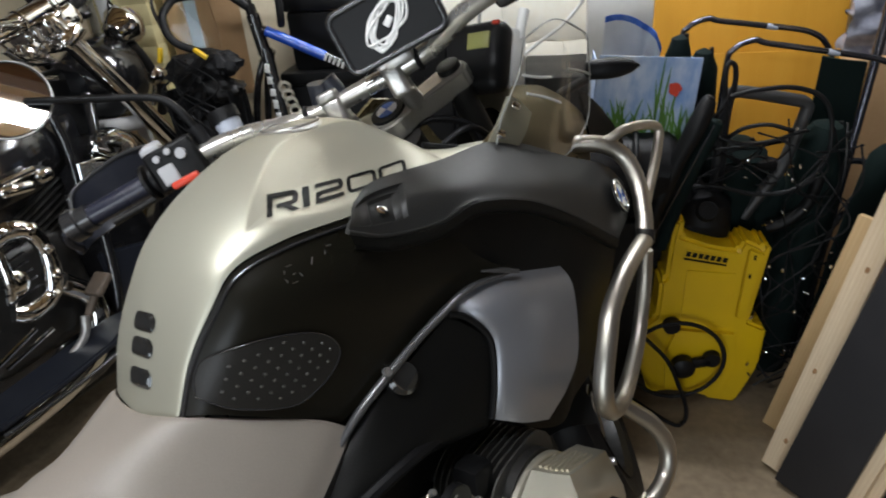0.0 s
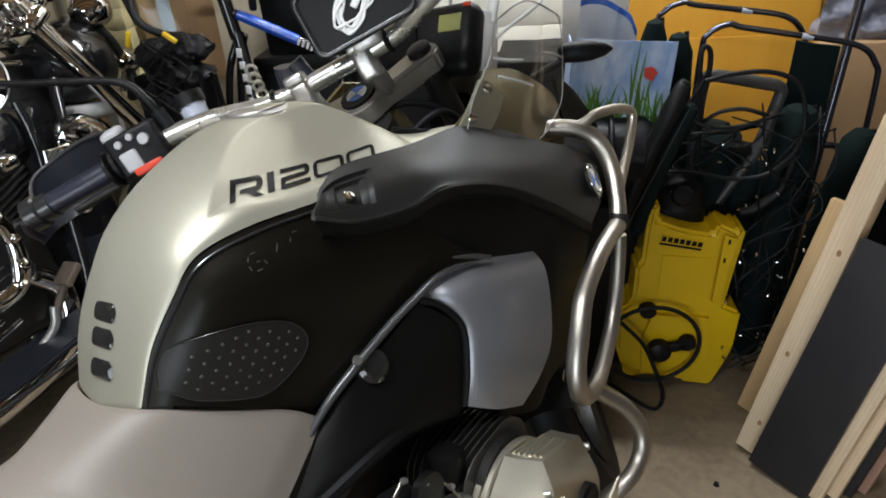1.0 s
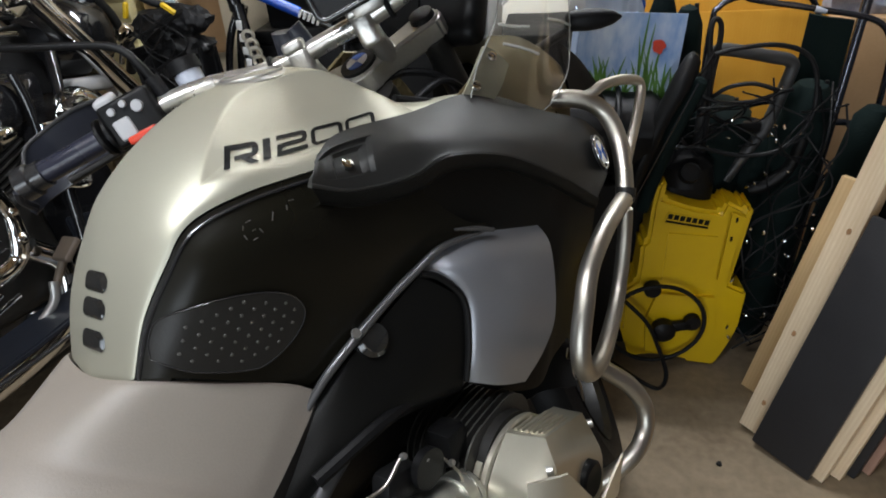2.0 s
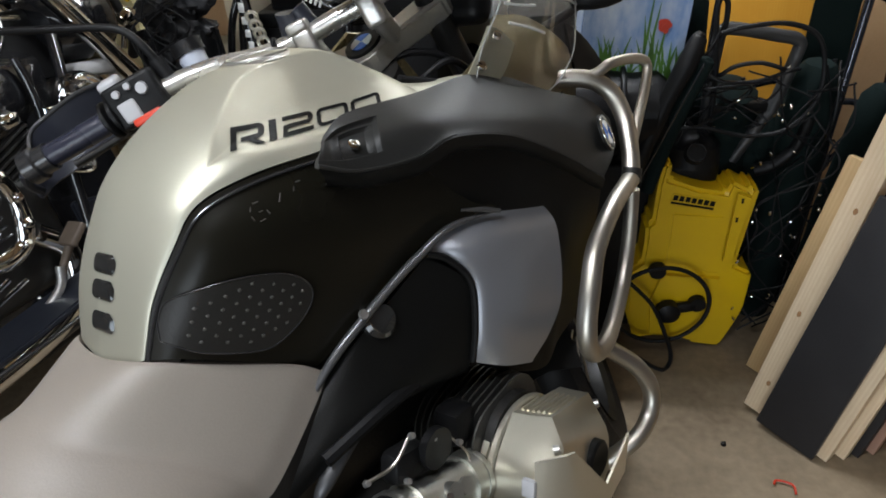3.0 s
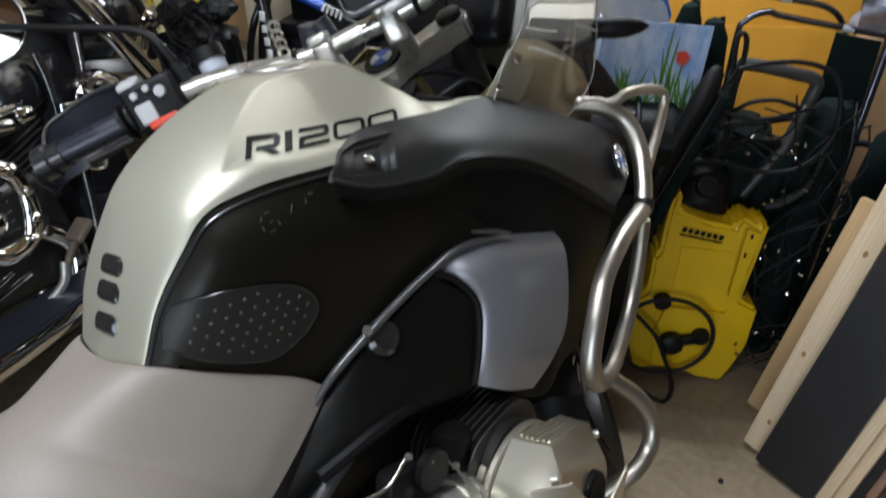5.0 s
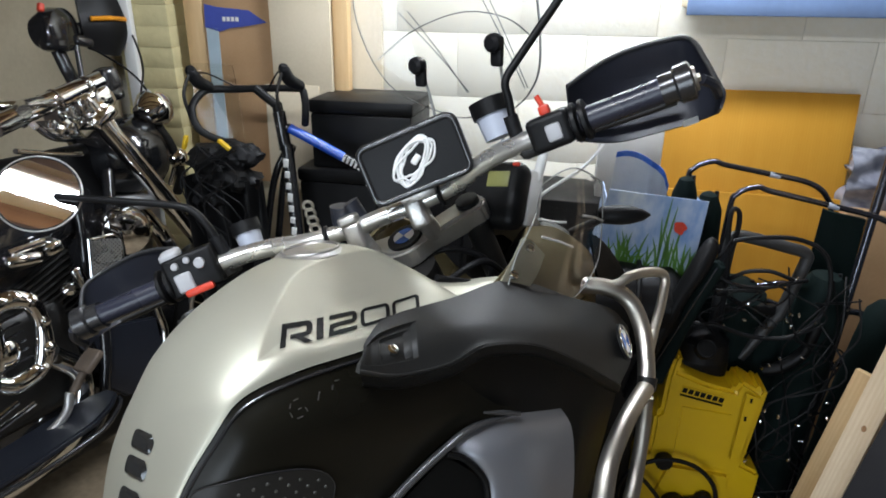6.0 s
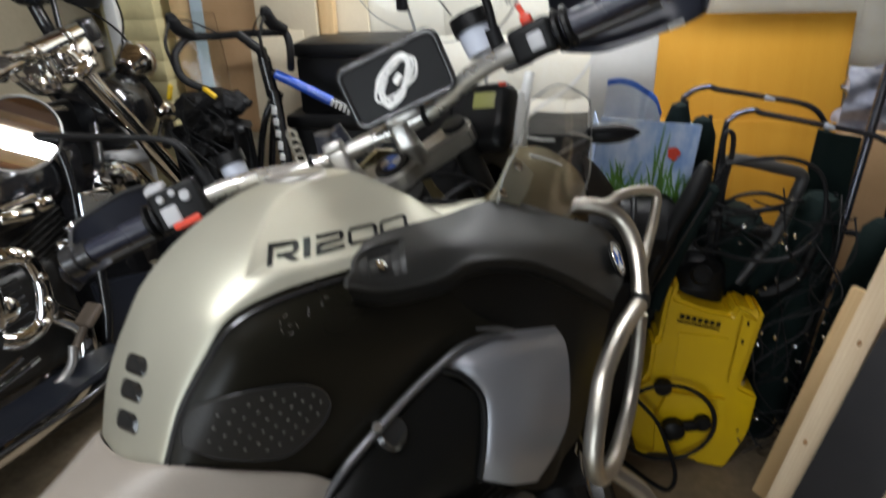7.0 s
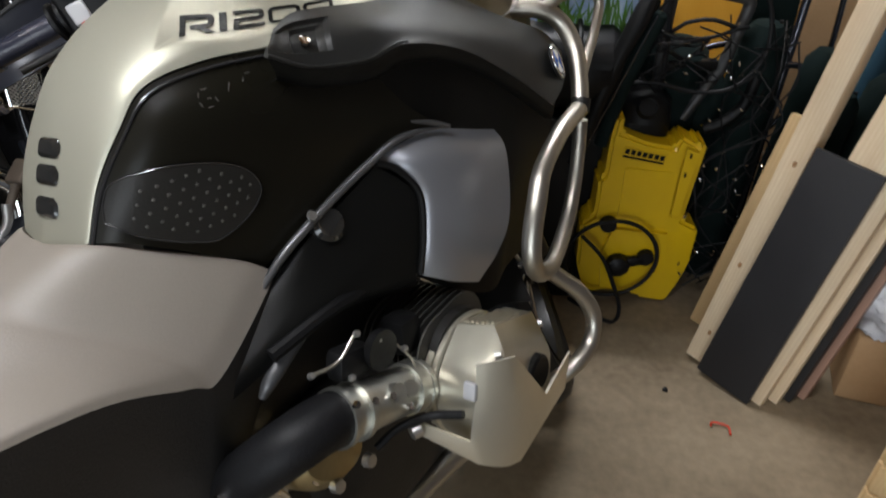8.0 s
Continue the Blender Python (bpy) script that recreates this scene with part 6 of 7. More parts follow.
wp("front_bulge", join(prism([(-0.12, 0.06), (0.075, 0.03), (0.105, 0.17), (0.085, 0.29), (-0.10, 0.31), (-0.13, 0.2)], 0.030, pose(0, -0.105, 0, 90, 0, 0), 0.014), prism([(-0.085, 0.33), (0.05, 0.31), (0.062, 0.485), (-0.082, 0.50)], 0.012, pose(0, -0.112, 0, 90, 0, 0), 0.005), prism([(0.070, 0.33), (0.105, 0.325), (0.128, 0.545), (0.078, 0.565)], 0.014, pose(0, -0.112, 0, 90, 0, 0), 0.006)), YELLOW, shell)
wp("name_plate", box(0.125, 0.002, 0.030, pose(-0.028, -0.1225, 0.534, 0, 12, 0), 0), YELLOW, shell)
for i in range(7):
    wp("print_bar", box(0.0125, 0.0016, 0.015, pose(-0.078 + 0.0165 * i, -0.1245, 0.5485 - 0.0036 * i, 0, 12, 0), 0), INK, shell)
wp("print_bar", box(0.118, 0.0016, 0.006, pose(-0.032, -0.1245, 0.5225, 0, 12, 0), 0), INK, shell)
wp("vent_slot", box(0.006, 0.003, 0.014, pose(0.098, -0.127, 0.535), 0), INK, shell)
wp("vent_slot", box(0.006, 0.003, 0.014, pose(0.092, -0.127, 0.475), 0), INK, shell)
wp("motor_cowl", join(box(0.15, 0.16, 0.16, pose(-0.022, 0.02, 0.56), 0.04, 4), lathe([(0, 0), (0.078, 0), (0.070, 0.05), (0.04, 0.075), (0, 0.085)], pose(-0.024, -0.01, 0.61), 24)), TOOLBLACK, None, "black motor cowl")
wp("dial", join(lathe([(0, 0), (0.030, 0), (0.027, 0.020), (0, 0.023)], pose(-0.03, -0.07, 0.652, 55, 0, 0), 20), ring(0.024, 0.0035, pose(-0.03, -0.087, 0.664, 55, 0, 0), 24, 8)), TOOLBLACK, None, "round pressure dial")
wp("back_shell", box(0.25, 0.16, 0.50, pose(-0.01, 0.06, 0.27), 0.04, 3), TOOLBLACK)
for x in (-0.12, 0.12):
    wp("wheel", lathe([(0, 0), (0.085, 0), (0.09, 0.02), (0.085, 0.04), (0, 0.04)], pose(x + (0.03 if x > 0 else -0.07), 0.10, 0.09, 0, 90, 0), 24), TOOLBLACK)
HANDLE = [(0.015, 0.03, 0.58), (0.012, 0.03, 0.80), (0.016, 0.03, 0.925), (0.028, 0.03, 0.952), (0.07, 0.03, 0.950), (0.17, 0.03, 0.928), (0.204, 0.03, 0.920), (0.219, 0.03, 0.908), (0.219, 0.03, 0.886), (0.200, 0.03, 0.80), (0.182, 0.03, 0.73), (0.165, 0.03, 0.70), (0.10, 0.03, 0.58)]
wp("handle", tube(HANDLE, 0.0165, 110, 12), GREYPLASTIC, None, "dark grey carrying handle")
wp("handle_brace", box(0.17, 0.025, 0.03, pose(0.085, 0.03, 0.74), 0.008), TOOLBLACK)
wp("accessory_hook", tube([(0.16, 0.0, 0.56), (0.20, -0.01, 0.58), (0.25, -0.01, 0.63), (0.27, -0.01, 0.72)], 0.018, 16, 10), TOOLBLACK)
hub = wp("hose_reel_hub", join(lathe([(0, 0), (0.034, 0), (0.034, 0.03), (0.015, 0.04), (0, 0.04)], pose(-0.066, -0.14, 0.175, 90, 0, 0), 18), box(0.10, 0.02, 0.034, pose(-0.03, -0.150, 0.185, 0, -12, 0), 0.008), lathe([(0, 0), (0.026, 0), (0.024, 0.02), (0, 0.02)], pose(0.016, -0.14, 0.20, 90, 0, 0), 16)), TOOLBLACK, None, "black hose reel hub")
wp("hose_knob", lathe([(0, 0), (0.026, 0), (0.024, 0.02), (0, 0.02)], pose(-0.107, -0.13, 0.315, 90, 0, 0), 16), TOOLBLACK)
wp("hose_loop", join(ring(0.138, 0.0065, pose(-0.092, -0.165, 0.205, 90, 8, 0)), tube([(-0.185, -0.165, 0.29), (-0.12, -0.18, 0.22), (-0.08, -0.185, 0.13), (-0.05, -0.19, 0.04), (-0.06, -0.21, 0.0), (-0.10, -0.22, 0.008), (-0.2, -0.12, 0.012)], 0.0065, 40, 8)), RUBBER, None, "black hose loops")


# thick black cable thrown in wide loops over the washer's handle
cable = thing("power_cable", "thick black power cable looped over the washer handle", "cable", ROOM)
for pts, r in (([(0.80, -0.72, 0.715), (0.82, -0.80, 0.714), (0.91, -0.815, 0.718), (1.011, -0.81, 0.692), (1.11, -0.81, 0.706), (1.174, -0.80, 0.778), (1.178, -0.79, 0.87), (1.145, -0.79, 0.947), (1.071, -0.79, 0.978), (0.975, -0.80, 0.976), (0.921, -0.80, 0.962)], 0.0062),
               ([(0.92, -0.76, 0.83), (0.936, -0.79, 0.853), (0.968, -0.80, 0.878), (1.024, -0.80, 0.885), (1.076, -0.80, 0.870), (1.11, -0.77, 0.852)], 0.0058),
               ([(0.90, -0.77, 0.85), (0.913, -0.79, 0.847), (0.959, -0.80, 0.835), (1.03, -0.80, 0.839), (1.09, -0.80, 0.860), (1.125, -0.78, 0.860)], 0.0055),
               ([(0.932, -0.77, 0.66), (0.926, -0.78, 0.843), (0.909, -0.775, 0.991), (0.913, -0.77, 1.039), (0.932, -0.765, 1.025), (0.932, -0.77, 0.961), (0.911, -0.78, 0.893)], 0.0070),
               ([(0.80, -0.76, 0.80), (0.86, -0.79, 0.86), (0.905, -0.79, 0.93), (0.93, -0.77, 0.98)], 0.0045)):
    part("loop", tube(pts, r, 50, 8), RUBBER, cable)
lights = thing("light_string", "tangled dark light string with small clear bulbs", "light string", at(1.17, 0.80))
rnd = random.Random(7)
for _ in range(9):
    part("wire", tube([(rnd.uniform(-0.12, 0.10), rnd.uniform(-0.08, 0.05), 0.08 + 0.11 * j + rnd.uniform(-0.04, 0.04)) for j in range(8)], 0.0026, 50, 6), RUBBER, lights)
for i in range(30):
    q = Vector((rnd.uniform(-0.14, 0.10), rnd.uniform(-0.11, 0.0), rnd.uniform(0.1, 0.88)))
    part("bulb", lathe([(0.001, 0), (0.003, 0.002), (0.0038, 0.009), (0.002, 0.014), (0, 0.015)], aim(q, q + Vector((rnd.uniform(-1, 1), rnd.uniform(-1, 0.2), rnd.uniform(-1, 1)))), 8), CHROME, lights)
bulbs = thing("light_string", "tangled light string lying over the washer handle", "light string", at(0.93, 0.76))
for _ in range(6):
    part("wire", tube([(rnd.uniform(-0.1, 0.15), rnd.uniform(-0.08, 0.05), 0.70 + 0.03 * j + rnd.uniform(-0.04, 0.04)) for j in range(6)], 0.0026, 40, 6), RUBBER, bulbs)
for i in range(10):
    q = Vector((rnd.uniform(-0.08, 0.18), rnd.uniform(-0.10, -0.04), rnd.uniform(0.72, 0.90)))
    part("bulb", lathe([(0.001, 0), (0.003, 0.002), (0.0038, 0.009), (0.002, 0.014), (0, 0.015)], aim(q, q + Vector((rnd.uniform(-1, 1), rnd.uniform(-1, 0.2), rnd.uniform(-1, 1)))), 8), CHROME, bulbs)


# ---- folding chairs, boards and bags by the far wall ----
def folding_chair(m, w, h, slope, hang, rise, label):
    c = thing("folding_chair", label, "chair", m, "folded garden chairs")
    top = [(-w / 2 - 0.02, 0.05, 0), (-w / 2, 0, h * 0.5), (-w / 2 + 0.006, 0, h - 0.10), (-w / 2 + 0.022, 0, h - 0.03), (-w / 2 + 0.075, 0, h - 0.006), (-w / 2 + 0.11, 0, h - 0.006 - slope * 0.05), (0, 0, h - 0.006 - slope * (w / 2 - 0.07)), (w / 2 - 0.08, 0, h - 0.006 - slope * (w - 0.14)), (w / 2 - 0.022, 0, h - 0.03 - slope * w), (w / 2 - 0.006, 0, h - 0.10 - slope * w), (w / 2 + 0.0, 0, h * 0.5), (w / 2 + 0.02, 0.05, 0)]
    f = part("frame", tube(top, 0.0085, 110, 12), TUBE, c, "dark tubular chair frame")
    part("label_sleeve", rod((0.02, 0, h - 0.006 - slope * (w / 2 - 0.05)), (0.050, 0, h - 0.006 - slope * (w / 2 - 0.02)), 0.0089, 12), FILLER, f, "pale paper sleeve")
    part("front_frame", tube([(-w / 2 + 0.03, -0.05, 0), (-w / 2 + 0.035, -0.045, h * 0.62), (0, -0.045, h * 0.64), (w / 2 - 0.035, -0.045, h * 0.60), (w / 2 - 0.03, -0.05, 0)], 0.010, 50, 10), TUBE, c)
    part("canvas", surf([[(x, -0.02 - 0.012 * math.sin(9 * x + 8 * z) - 0.006 * math.sin(60 * x + 5 * z), z - slope * max(0.0, x) * (z / h)) for x in (hang, hang + 0.04, hang + 0.08, hang + 0.12)] for z in (0.10, h * 0.35, h * 0.6, h * rise)], 16, 20, 0.012), FOREST, c, "folded dark green canvas")
    part("cross_tube", rod((-w / 2, -0.03, 0.05), (w / 2, -0.03, h * 0.6), 0.009), TUBE, c)
    return c


folding_chair(at(1.055, 0.43), 0.44, 1.09, 0.17, 0.15, 0.74, "folded garden chair with a dark tubular frame")
folding_chair(at(1.20, 0.53), 0.50, 1.045, 0.20, 0.0, 0.95, "folded garden chair with dark green canvas")
single("varnished_board", box(1.27, 0.64, 0.018, pose(0.635, 0, 0), 0.003), PLY, "orange varnished board leaning on the far wall", "board", ROOM @ pose(1.08, -0.27, 0, 0, 0, 90) @ pose(0, 0, 0, 0, -81, 0))
single("varnished_board", box(0.93, 0.60, 0.018, pose(0.465, 0, 0), 0.003), PLY, "shorter orange board leaning in front", "board", ROOM @ pose(1.10, -0.33, 0, 0, 0, 90) @ pose(0, 0, 0, 0, -80, 0))


def canvas_bag(m, h, r, mat, label):
    rows = []
    for k in range(7):
        z = h * k / 6
        rr = r * (0.75, 1.0, 0.95, 1.02, 0.97, 0.95, 0.5)[k]
        rows.append((rr, z))
    rows[6:] = [(0.86 * r, h * 0.95), (0.5 * r, h * 0.99)]
    bm = lathe([(0, 0)] + rows + [(0, h)], None, 20)
    for v in bm.verts:
        v.co.x *= 1 + 0.12 * noise.noise(v.co * 14)
        v.co.y *= 1 + 0.16 * noise.noise(v.co * 11 + Vector((3, 1, 2)))
    ob = thing("chair_bag", label, "bag", m, "bagged camping chairs")
    part("sack", bm, mat, ob)
    part("cord", tube([(r * 0.4, 0, h), (r * 0.9, -0.02, h * 0.7), (r * 0.95, -0.03, h * 0.3)], 0.006, 16, 6), RUBBER, ob)
    return ob


canvas_bag(at(0.888, 0.62, 0, 2, -1), 1.055, 0.046, FOREST, "upright dark green chair bag with a drawstring")
canvas_bag(at(0.826, 0.60, 0, 2, -1), 1.09, 0.042, FOREST, "upright dark green chair bag leaning aside")
canvas_bag(at(1.33, 0.62, 0, 4, 4), 0.78, 0.055, FOREST, "dark green chair bag among folded chairs")
canvas_bag(at(1.17, 0.66, 0, 3, 2), 0.86, 0.075, FOREST, "dark green chair bag behind a light string")
canvas_bag(at(1.06, 0.62, 0, 3, 2), 0.70, 0.07, FOREST, "dark green bag standing behind the washer")
canvas_bag(at(0.97, 0.62, 0, 3, 1), 0.80, 0.10, FOREST, "wide dark green bag standing behind the washer")
canvas_bag(at(1.46, 0.66, 0, 2, 5), 0.98, 0.07, TEAL, "deep blue chair bag beside the timber")
canvas_bag(at(1.28, 0.86, 0, 2, 7), 0.74, 0.05, FOREST, "short dark green bag behind the timber")
canvas_bag(at(1.38, 0.84, 0, 2, 7), 0.78, 0.05, FOREST, "dark green bag leaning by the timber")
leaning = thing("umbrella_bag", "black folded umbrella sleeve leaning by the shopping bag", "bag", ROOM)
part("sleeve", tube([(0.70, -0.89, 0.50), (0.750, -0.89, 0.690), (0.795, -0.88, 0.820), (0.835, -0.87, 0.910), (0.860, -0.85, 0.965), (0.868, -0.85, 0.978)], 0.022, 40, 14, taper=(0.8, 1.05, 1, 1.15, 0.9, 0.35)), TOOLBLACK, leaning)
part("second_sleeve", tube([(0.77, -0.88, 0.56), (0.810, -0.87, 0.720), (0.850, -0.85, 0.830), (0.885, -0.84, 0.900), (0.892, -0.84, 0.915)], 0.022, 40, 14, taper=(0.8, 1, 1.1, 0.9, 0.3)), FOREST, leaning)
part("wire", rod((0.735, -0.93, 0.60), (0.868, -0.91, 0.925), 0.0022, 8), TUBE, leaning, "thin grey wire")
single("steel_pole", rod((0, 0, 0), (0.150, 0.250, 1.23), 0.014), TUBE, "dark steel pole leaning on the wall", "pole", at(1.266, 0.632))
single("wrapped_parcel", surf([[(x, -0.05 * math.cos(5 * x) - 0.014 * math.sin(41 * z + 23 * x) - 0.010 * math.sin(67 * z - 31 * x), z) for x in (-0.15, -0.11, -0.07, -0.03, 0.01, 0.05, 0.09, 0.13, 0.15)] for z in (0, 0.03, 0.06, 0.09, 0.12, 0.15, 0.18, 0.20)], 50, 40, 0.05), SHRINK, "parcel wrapped in crumpled plastic film", "parcel", at(1.53, 0.16, 0.90))
single("parcel_stand", box(0.32, 0.2, 0.90, pose(0, 0, 0.45), 0.01), CARD, "tall cardboard carton under a wrapped parcel", "carton", at(1.54, 0.15))

# shopping bag with a printed meadow
SKYBAG = material("sky_print", (0.12, 0.26, 0.58), 0.45, 0, (0.70, 0.76, 0.80), 11, 0.5, 0.1, 60, stretch=(1, 1, 0.45))
bagm = at(0.682, 0.70, 0.668, 0, 5, 3)
bag = thing("shopping_bag", "shopping bag printed with sky, grass and a poppy", "bag", bagm)
W, D = 0.262, 0.16
part("front_panel", surf([[(x, -D / 2 - 0.008 * math.sin(6 * x + z * 7), z) for x in (-W / 2, -W / 4, 0, W / 4, W / 2)] for z in (0, 0.14, 0.28, 0.40)], 20, 20, 0.003), SKYBAG, bag, "printed sky blue front panel")


def hem_height(x):
    """Top edge of the bag's back, sagging to one side."""
    return 0.468 - 4.0 * (x + 0.075) ** 2 - 0.9 * max(0.0, x - 0.03)


BACKX = [-0.110 + 0.02 * i for i in range(9)]
part("back_panel", surf([[(x, D / 2 - 0.012 * math.sin(37 * x + 7 * k) * k + (0.02 if 0.0 < x < 0.02 else 0) * k, hem_height(x) * k) for x in BACKX] for k in (0, 0.3, 0.6, 0.8, 1.0)], 40, 24, 0.003), material("bag_lining", (0.74, 0.74, 0.72), 0.6, 0, (0.58, 0.59, 0.6), 14, 0.5, 0.5, 30), bag, "pale crumpled bag lining")
part("blue_hem", surf([[(x, D / 2 - 0.006 - 0.012 * math.sin(37 * x + 7) + (0.02 if 0.0 < x < 0.02 else 0), hem_height(x) + dz) for x in BACKX] for dz in (-0.012, -0.004, 0.004)], 40, 4, 0.003), BLUE, bag, "blue hem of the bag")
for s in (-1, 1):
    part("side_panel", surf([[(s * W / 2, y, z) for y in (-D / 2, -D / 6, D / 6, D / 2)] for z in (0, 0.2, 0.375)], 10, 12, 0.003), SKYBAG, bag)
GRASS = material("grass_print", (0.06, 0.16, 0.02), 0.5, 0, (0.10, 0.24, 0.04), 8)
for i in range(60):
    x0 = rnd.uniform(-W / 2 + 0.01, W / 2 - 0.01)
    tall = rnd.uniform(0.02, 0.11) * (0.6 + 0.5 * math.cos(9 * x0)) + (rnd.uniform(0, 0.12) if 0.02 < x0 < 0.08 else 0)
    lean = rnd.uniform(-0.03, 0.03)
    y0 = -D / 2 - 0.011
    part("grass_blade", surf([[(x0 - 0.0025, y0, 0.18), (x0 + lean * 0.4 - 0.003, y0, 0.18 + tall * 0.6), (x0 + lean - 0.0004, y0, 0.18 + tall)], [(x0 + 0.0025, y0, 0.18), (x0 + lean * 0.4 + 0.003, y0, 0.18 + tall * 0.6), (x0 + lean + 0.0004, y0, 0.18 + tall)]], 6, 2, 0.001), GRASS, bag)
for a in range(5):
    part("poppy_petal", prism([(0.012 * math.cos(radians(b)) * (1 + 0.15 * math.sin(3 * b)), 0.009 * math.sin(radians(b))) for b in range(0, 360, 40)], 0.001, pose(0.070 + 0.007 * math.cos(a * 1.26), -D / 2 - 0.013 - 0.0007 * a, 0.322 + 0.008 * math.sin(a * 1.26), 90, 20 * a, 0), 0), material("poppy_print", (0.62, 0.05, 0.02), 0.5), bag)
chest = thing("tool_chest", "dark plastic chest under a shopping bag", "chest", at(0.60, 0.62))
part("body", box(0.42, 0.34, 0.58, pose(0, 0, 0.29), 0.015, 3), TOOLBLACK, chest)
part("lid", box(0.43, 0.35, 0.075, pose(0, 0, 0.6215), 0.015, 3), TOOLBLACK, chest)
for x in (-0.12, 0.12):
    part("latch", box(0.05, 0.014, 0.07, pose(x, -0.178, 0.58), 0.004), GREYPLASTIC, chest)
single("dark_carton", box(0.36, 0.16, 0.64, pose(0, 0, 0.32), 0.012, 3), TOOLBLACK, "tall dark carton beside the washer", "carton", at(0.55, 0.80))
duff = lathe([(0, -0.22), (0.07, -0.215), (0.11, -0.17), (0.118, 0), (0.11, 0.17), (0.07, 0.215), (0, 0.22)], None, 28)
bmesh.ops.subdivide_edges(duff, edges=duff.edges, cuts=2, use_grid_fill=True)
for v in duff.verts:
    v.co *= 1 + 0.10 * noise.noise(v.co * 13)
duffel = thing("duffel_bag", "crumpled black duffel bag lying on a carton", "bag", at(0.60, 0.80, 0.755, 0, 90, 0))
part("sack", duff, TOOLBLACK, duffel)
part("strap", ring(0.121, 0.008, pose(0, 0, 0.09), 30, 8), RUBBER, duffel)
single("white_box", box(0.20, 0.12, 0.30, pose(0, 0, 0.15), 0.008), WHITE, "white box standing behind the bag", "box", at(0.66, 0.33, 0.93))
single("dark_cabinet", box(0.46, 0.30, 0.93, pose(0, 0, 0.465), 0.01), TOOLBLACK, "dark cabinet behind the bag", "cabinet", at(0.58, 0.30))

# black cases against the wall
for u, d, z, w, dp, h, lab in ((-0.20, 0.19, 0.0, 0.62, 0.30, 0.95, "tall black storage case"), (-0.27, 0.18, 0.95, 0.38, 0.28, 0.25, "black case lying on a taller case"), (0.26, 0.18, 0, 0.34, 0.28, 0.86, "black storage case by the wall")):
    cs = thing("storage_case", lab, "case", at(u, d, z), "black storage cases")
    part("body", box(w, dp, h - 0.05, pose(0, 0, (h - 0.05) / 2), 0.012), TOOLBLACK, cs)
    part("lid", box(w + 0.012, dp + 0.012, 0.05, pose(0, 0, h - 0.025), 0.012), TOOLBLACK, cs)
part_strip = thing("cable_reel", "small chrome hook and white cable ends on a case", "cable", at(-0.02, 0.22, 0.951))
part("hook", ring(0.035, 0.006, pose(0.0, 0, 0.085, 90, 0, 20), 24, 8, -40, 200), CHROME, part_strip)
part("base", box(0.06, 0.05, 0.05, pose(0, 0, 0.025), 0.008), TOOLBLACK, part_strip)

# ---- road bicycle with drop bars ----
BIC = at(-0.495, 0.42)
bic = thing("road_bicycle", "black road bicycle with blue top tube and drop bars", "bicycle", BIC)


def bp_(name, bm, mat, parent=None, label=""):
    return part(name, bm, mat, parent or bic, label)


FRAMEB = material("gloss_black_frame", (0.012, 0.012, 0.013), 0.2, 0, coat=0.4)
bp_("down_tube", rod((-0.005, -0.02, 1.06), (0.06, -0.10, 0.42), 0.022, 14), FRAMEB, None, "black bicycle frame")
tt = bp_("top_tube", rod((0.0, -0.02, 1.12), (0.34, 0.0, 0.955), 0.016, 14), FRAMEB)
bp_("blue_band", rod((0.012, -0.021, 1.117), (0.20, -0.0095, 1.023), 0.0172, 14), material("blue_frame_paint", (0.012, 0.075, 0.48), 0.25, coat=0.4), tt, "blue band on the top tube")
for i in range(5):
    bp_("print_bar", box(0.008, 0.002, 0.022, pose(0.205 + 0.014 * i, -0.025, 1.022 - 0.007 * i, 0, 26, 0), 0), WHITE, tt)
for i in range(8):
    bp_("print_bar", box(0.019, 0.003, 0.024 if i % 3 else 0.030, pose(0.001 + 0.0041 * i, -0.0512 - 0.005 * i, 1.0 - 0.040 * i, 0, 6, 0), 0.006 if i % 2 else 0.002), WHITE, tt)
bp_("head_tube", rod((-0.01, -0.02, 1.04), (-0.03, -0.01, 1.17), 0.022, 14), FRAMEB)
bp_("stem", join(rod((-0.03, -0.01, 1.16), (-0.035, -0.01, 1.20), 0.018), rod((-0.035, -0.01, 1.19), (-0.10, -0.03, 1.25), 0.016)), TOOLBLACK)
DROPS = [(-0.155, -0.10, 1.075), (-0.19, -0.13, 1.085), (-0.255, -0.15, 1.125), (-0.285, -0.13, 1.19), (-0.282, -0.06, 1.232), (-0.262, -0.02, 1.238), (-0.20, 0.0, 1.238), (-0.07, 0.0, 1.246), (0.03, 0.0, 1.250), (0.062, -0.01, 1.248), (0.075, -0.02, 1.21), (0.072, -0.02, 1.16), (0.060, 0.0, 1.13)]
dbar = bp_("drop_bar", tube(DROPS, 0.0128, 90, 12), RUBBER, None, "black taped drop handlebar")
for x, z in ((-0.296, 1.245), (0.040, 1.262)):
    hood = bp_("brake_hood", tube([(x + 0.03, -0.03, z), (x + 0.008, -0.07, z + 0.025), (x, -0.09, z + 0.062), (x + 0.004, -0.095, z + 0.075)], 0.019, 14, 12, taper=(0.9, 1.15, 1, 0.6)), RUBBER, dbar, "black rubber brake hood")
    bp_("brake_lever", tube([(x - 0.002, -0.10, z + 0.055), (x - 0.012, -0.13, z - 0.01), (x - 0.006, -0.12, z - 0.085)], 0.006, 12, 8), DARK, hood)
    bp_("brake_cable", tube([(x + 0.01, -0.08, z + 0.055), (x * 0.75 - 0.02, -0.07, z + 0.05), (x * 0.35 - 0.06, -0.04, 1.252)], 0.003, 20, 6), RUBBER, dbar)
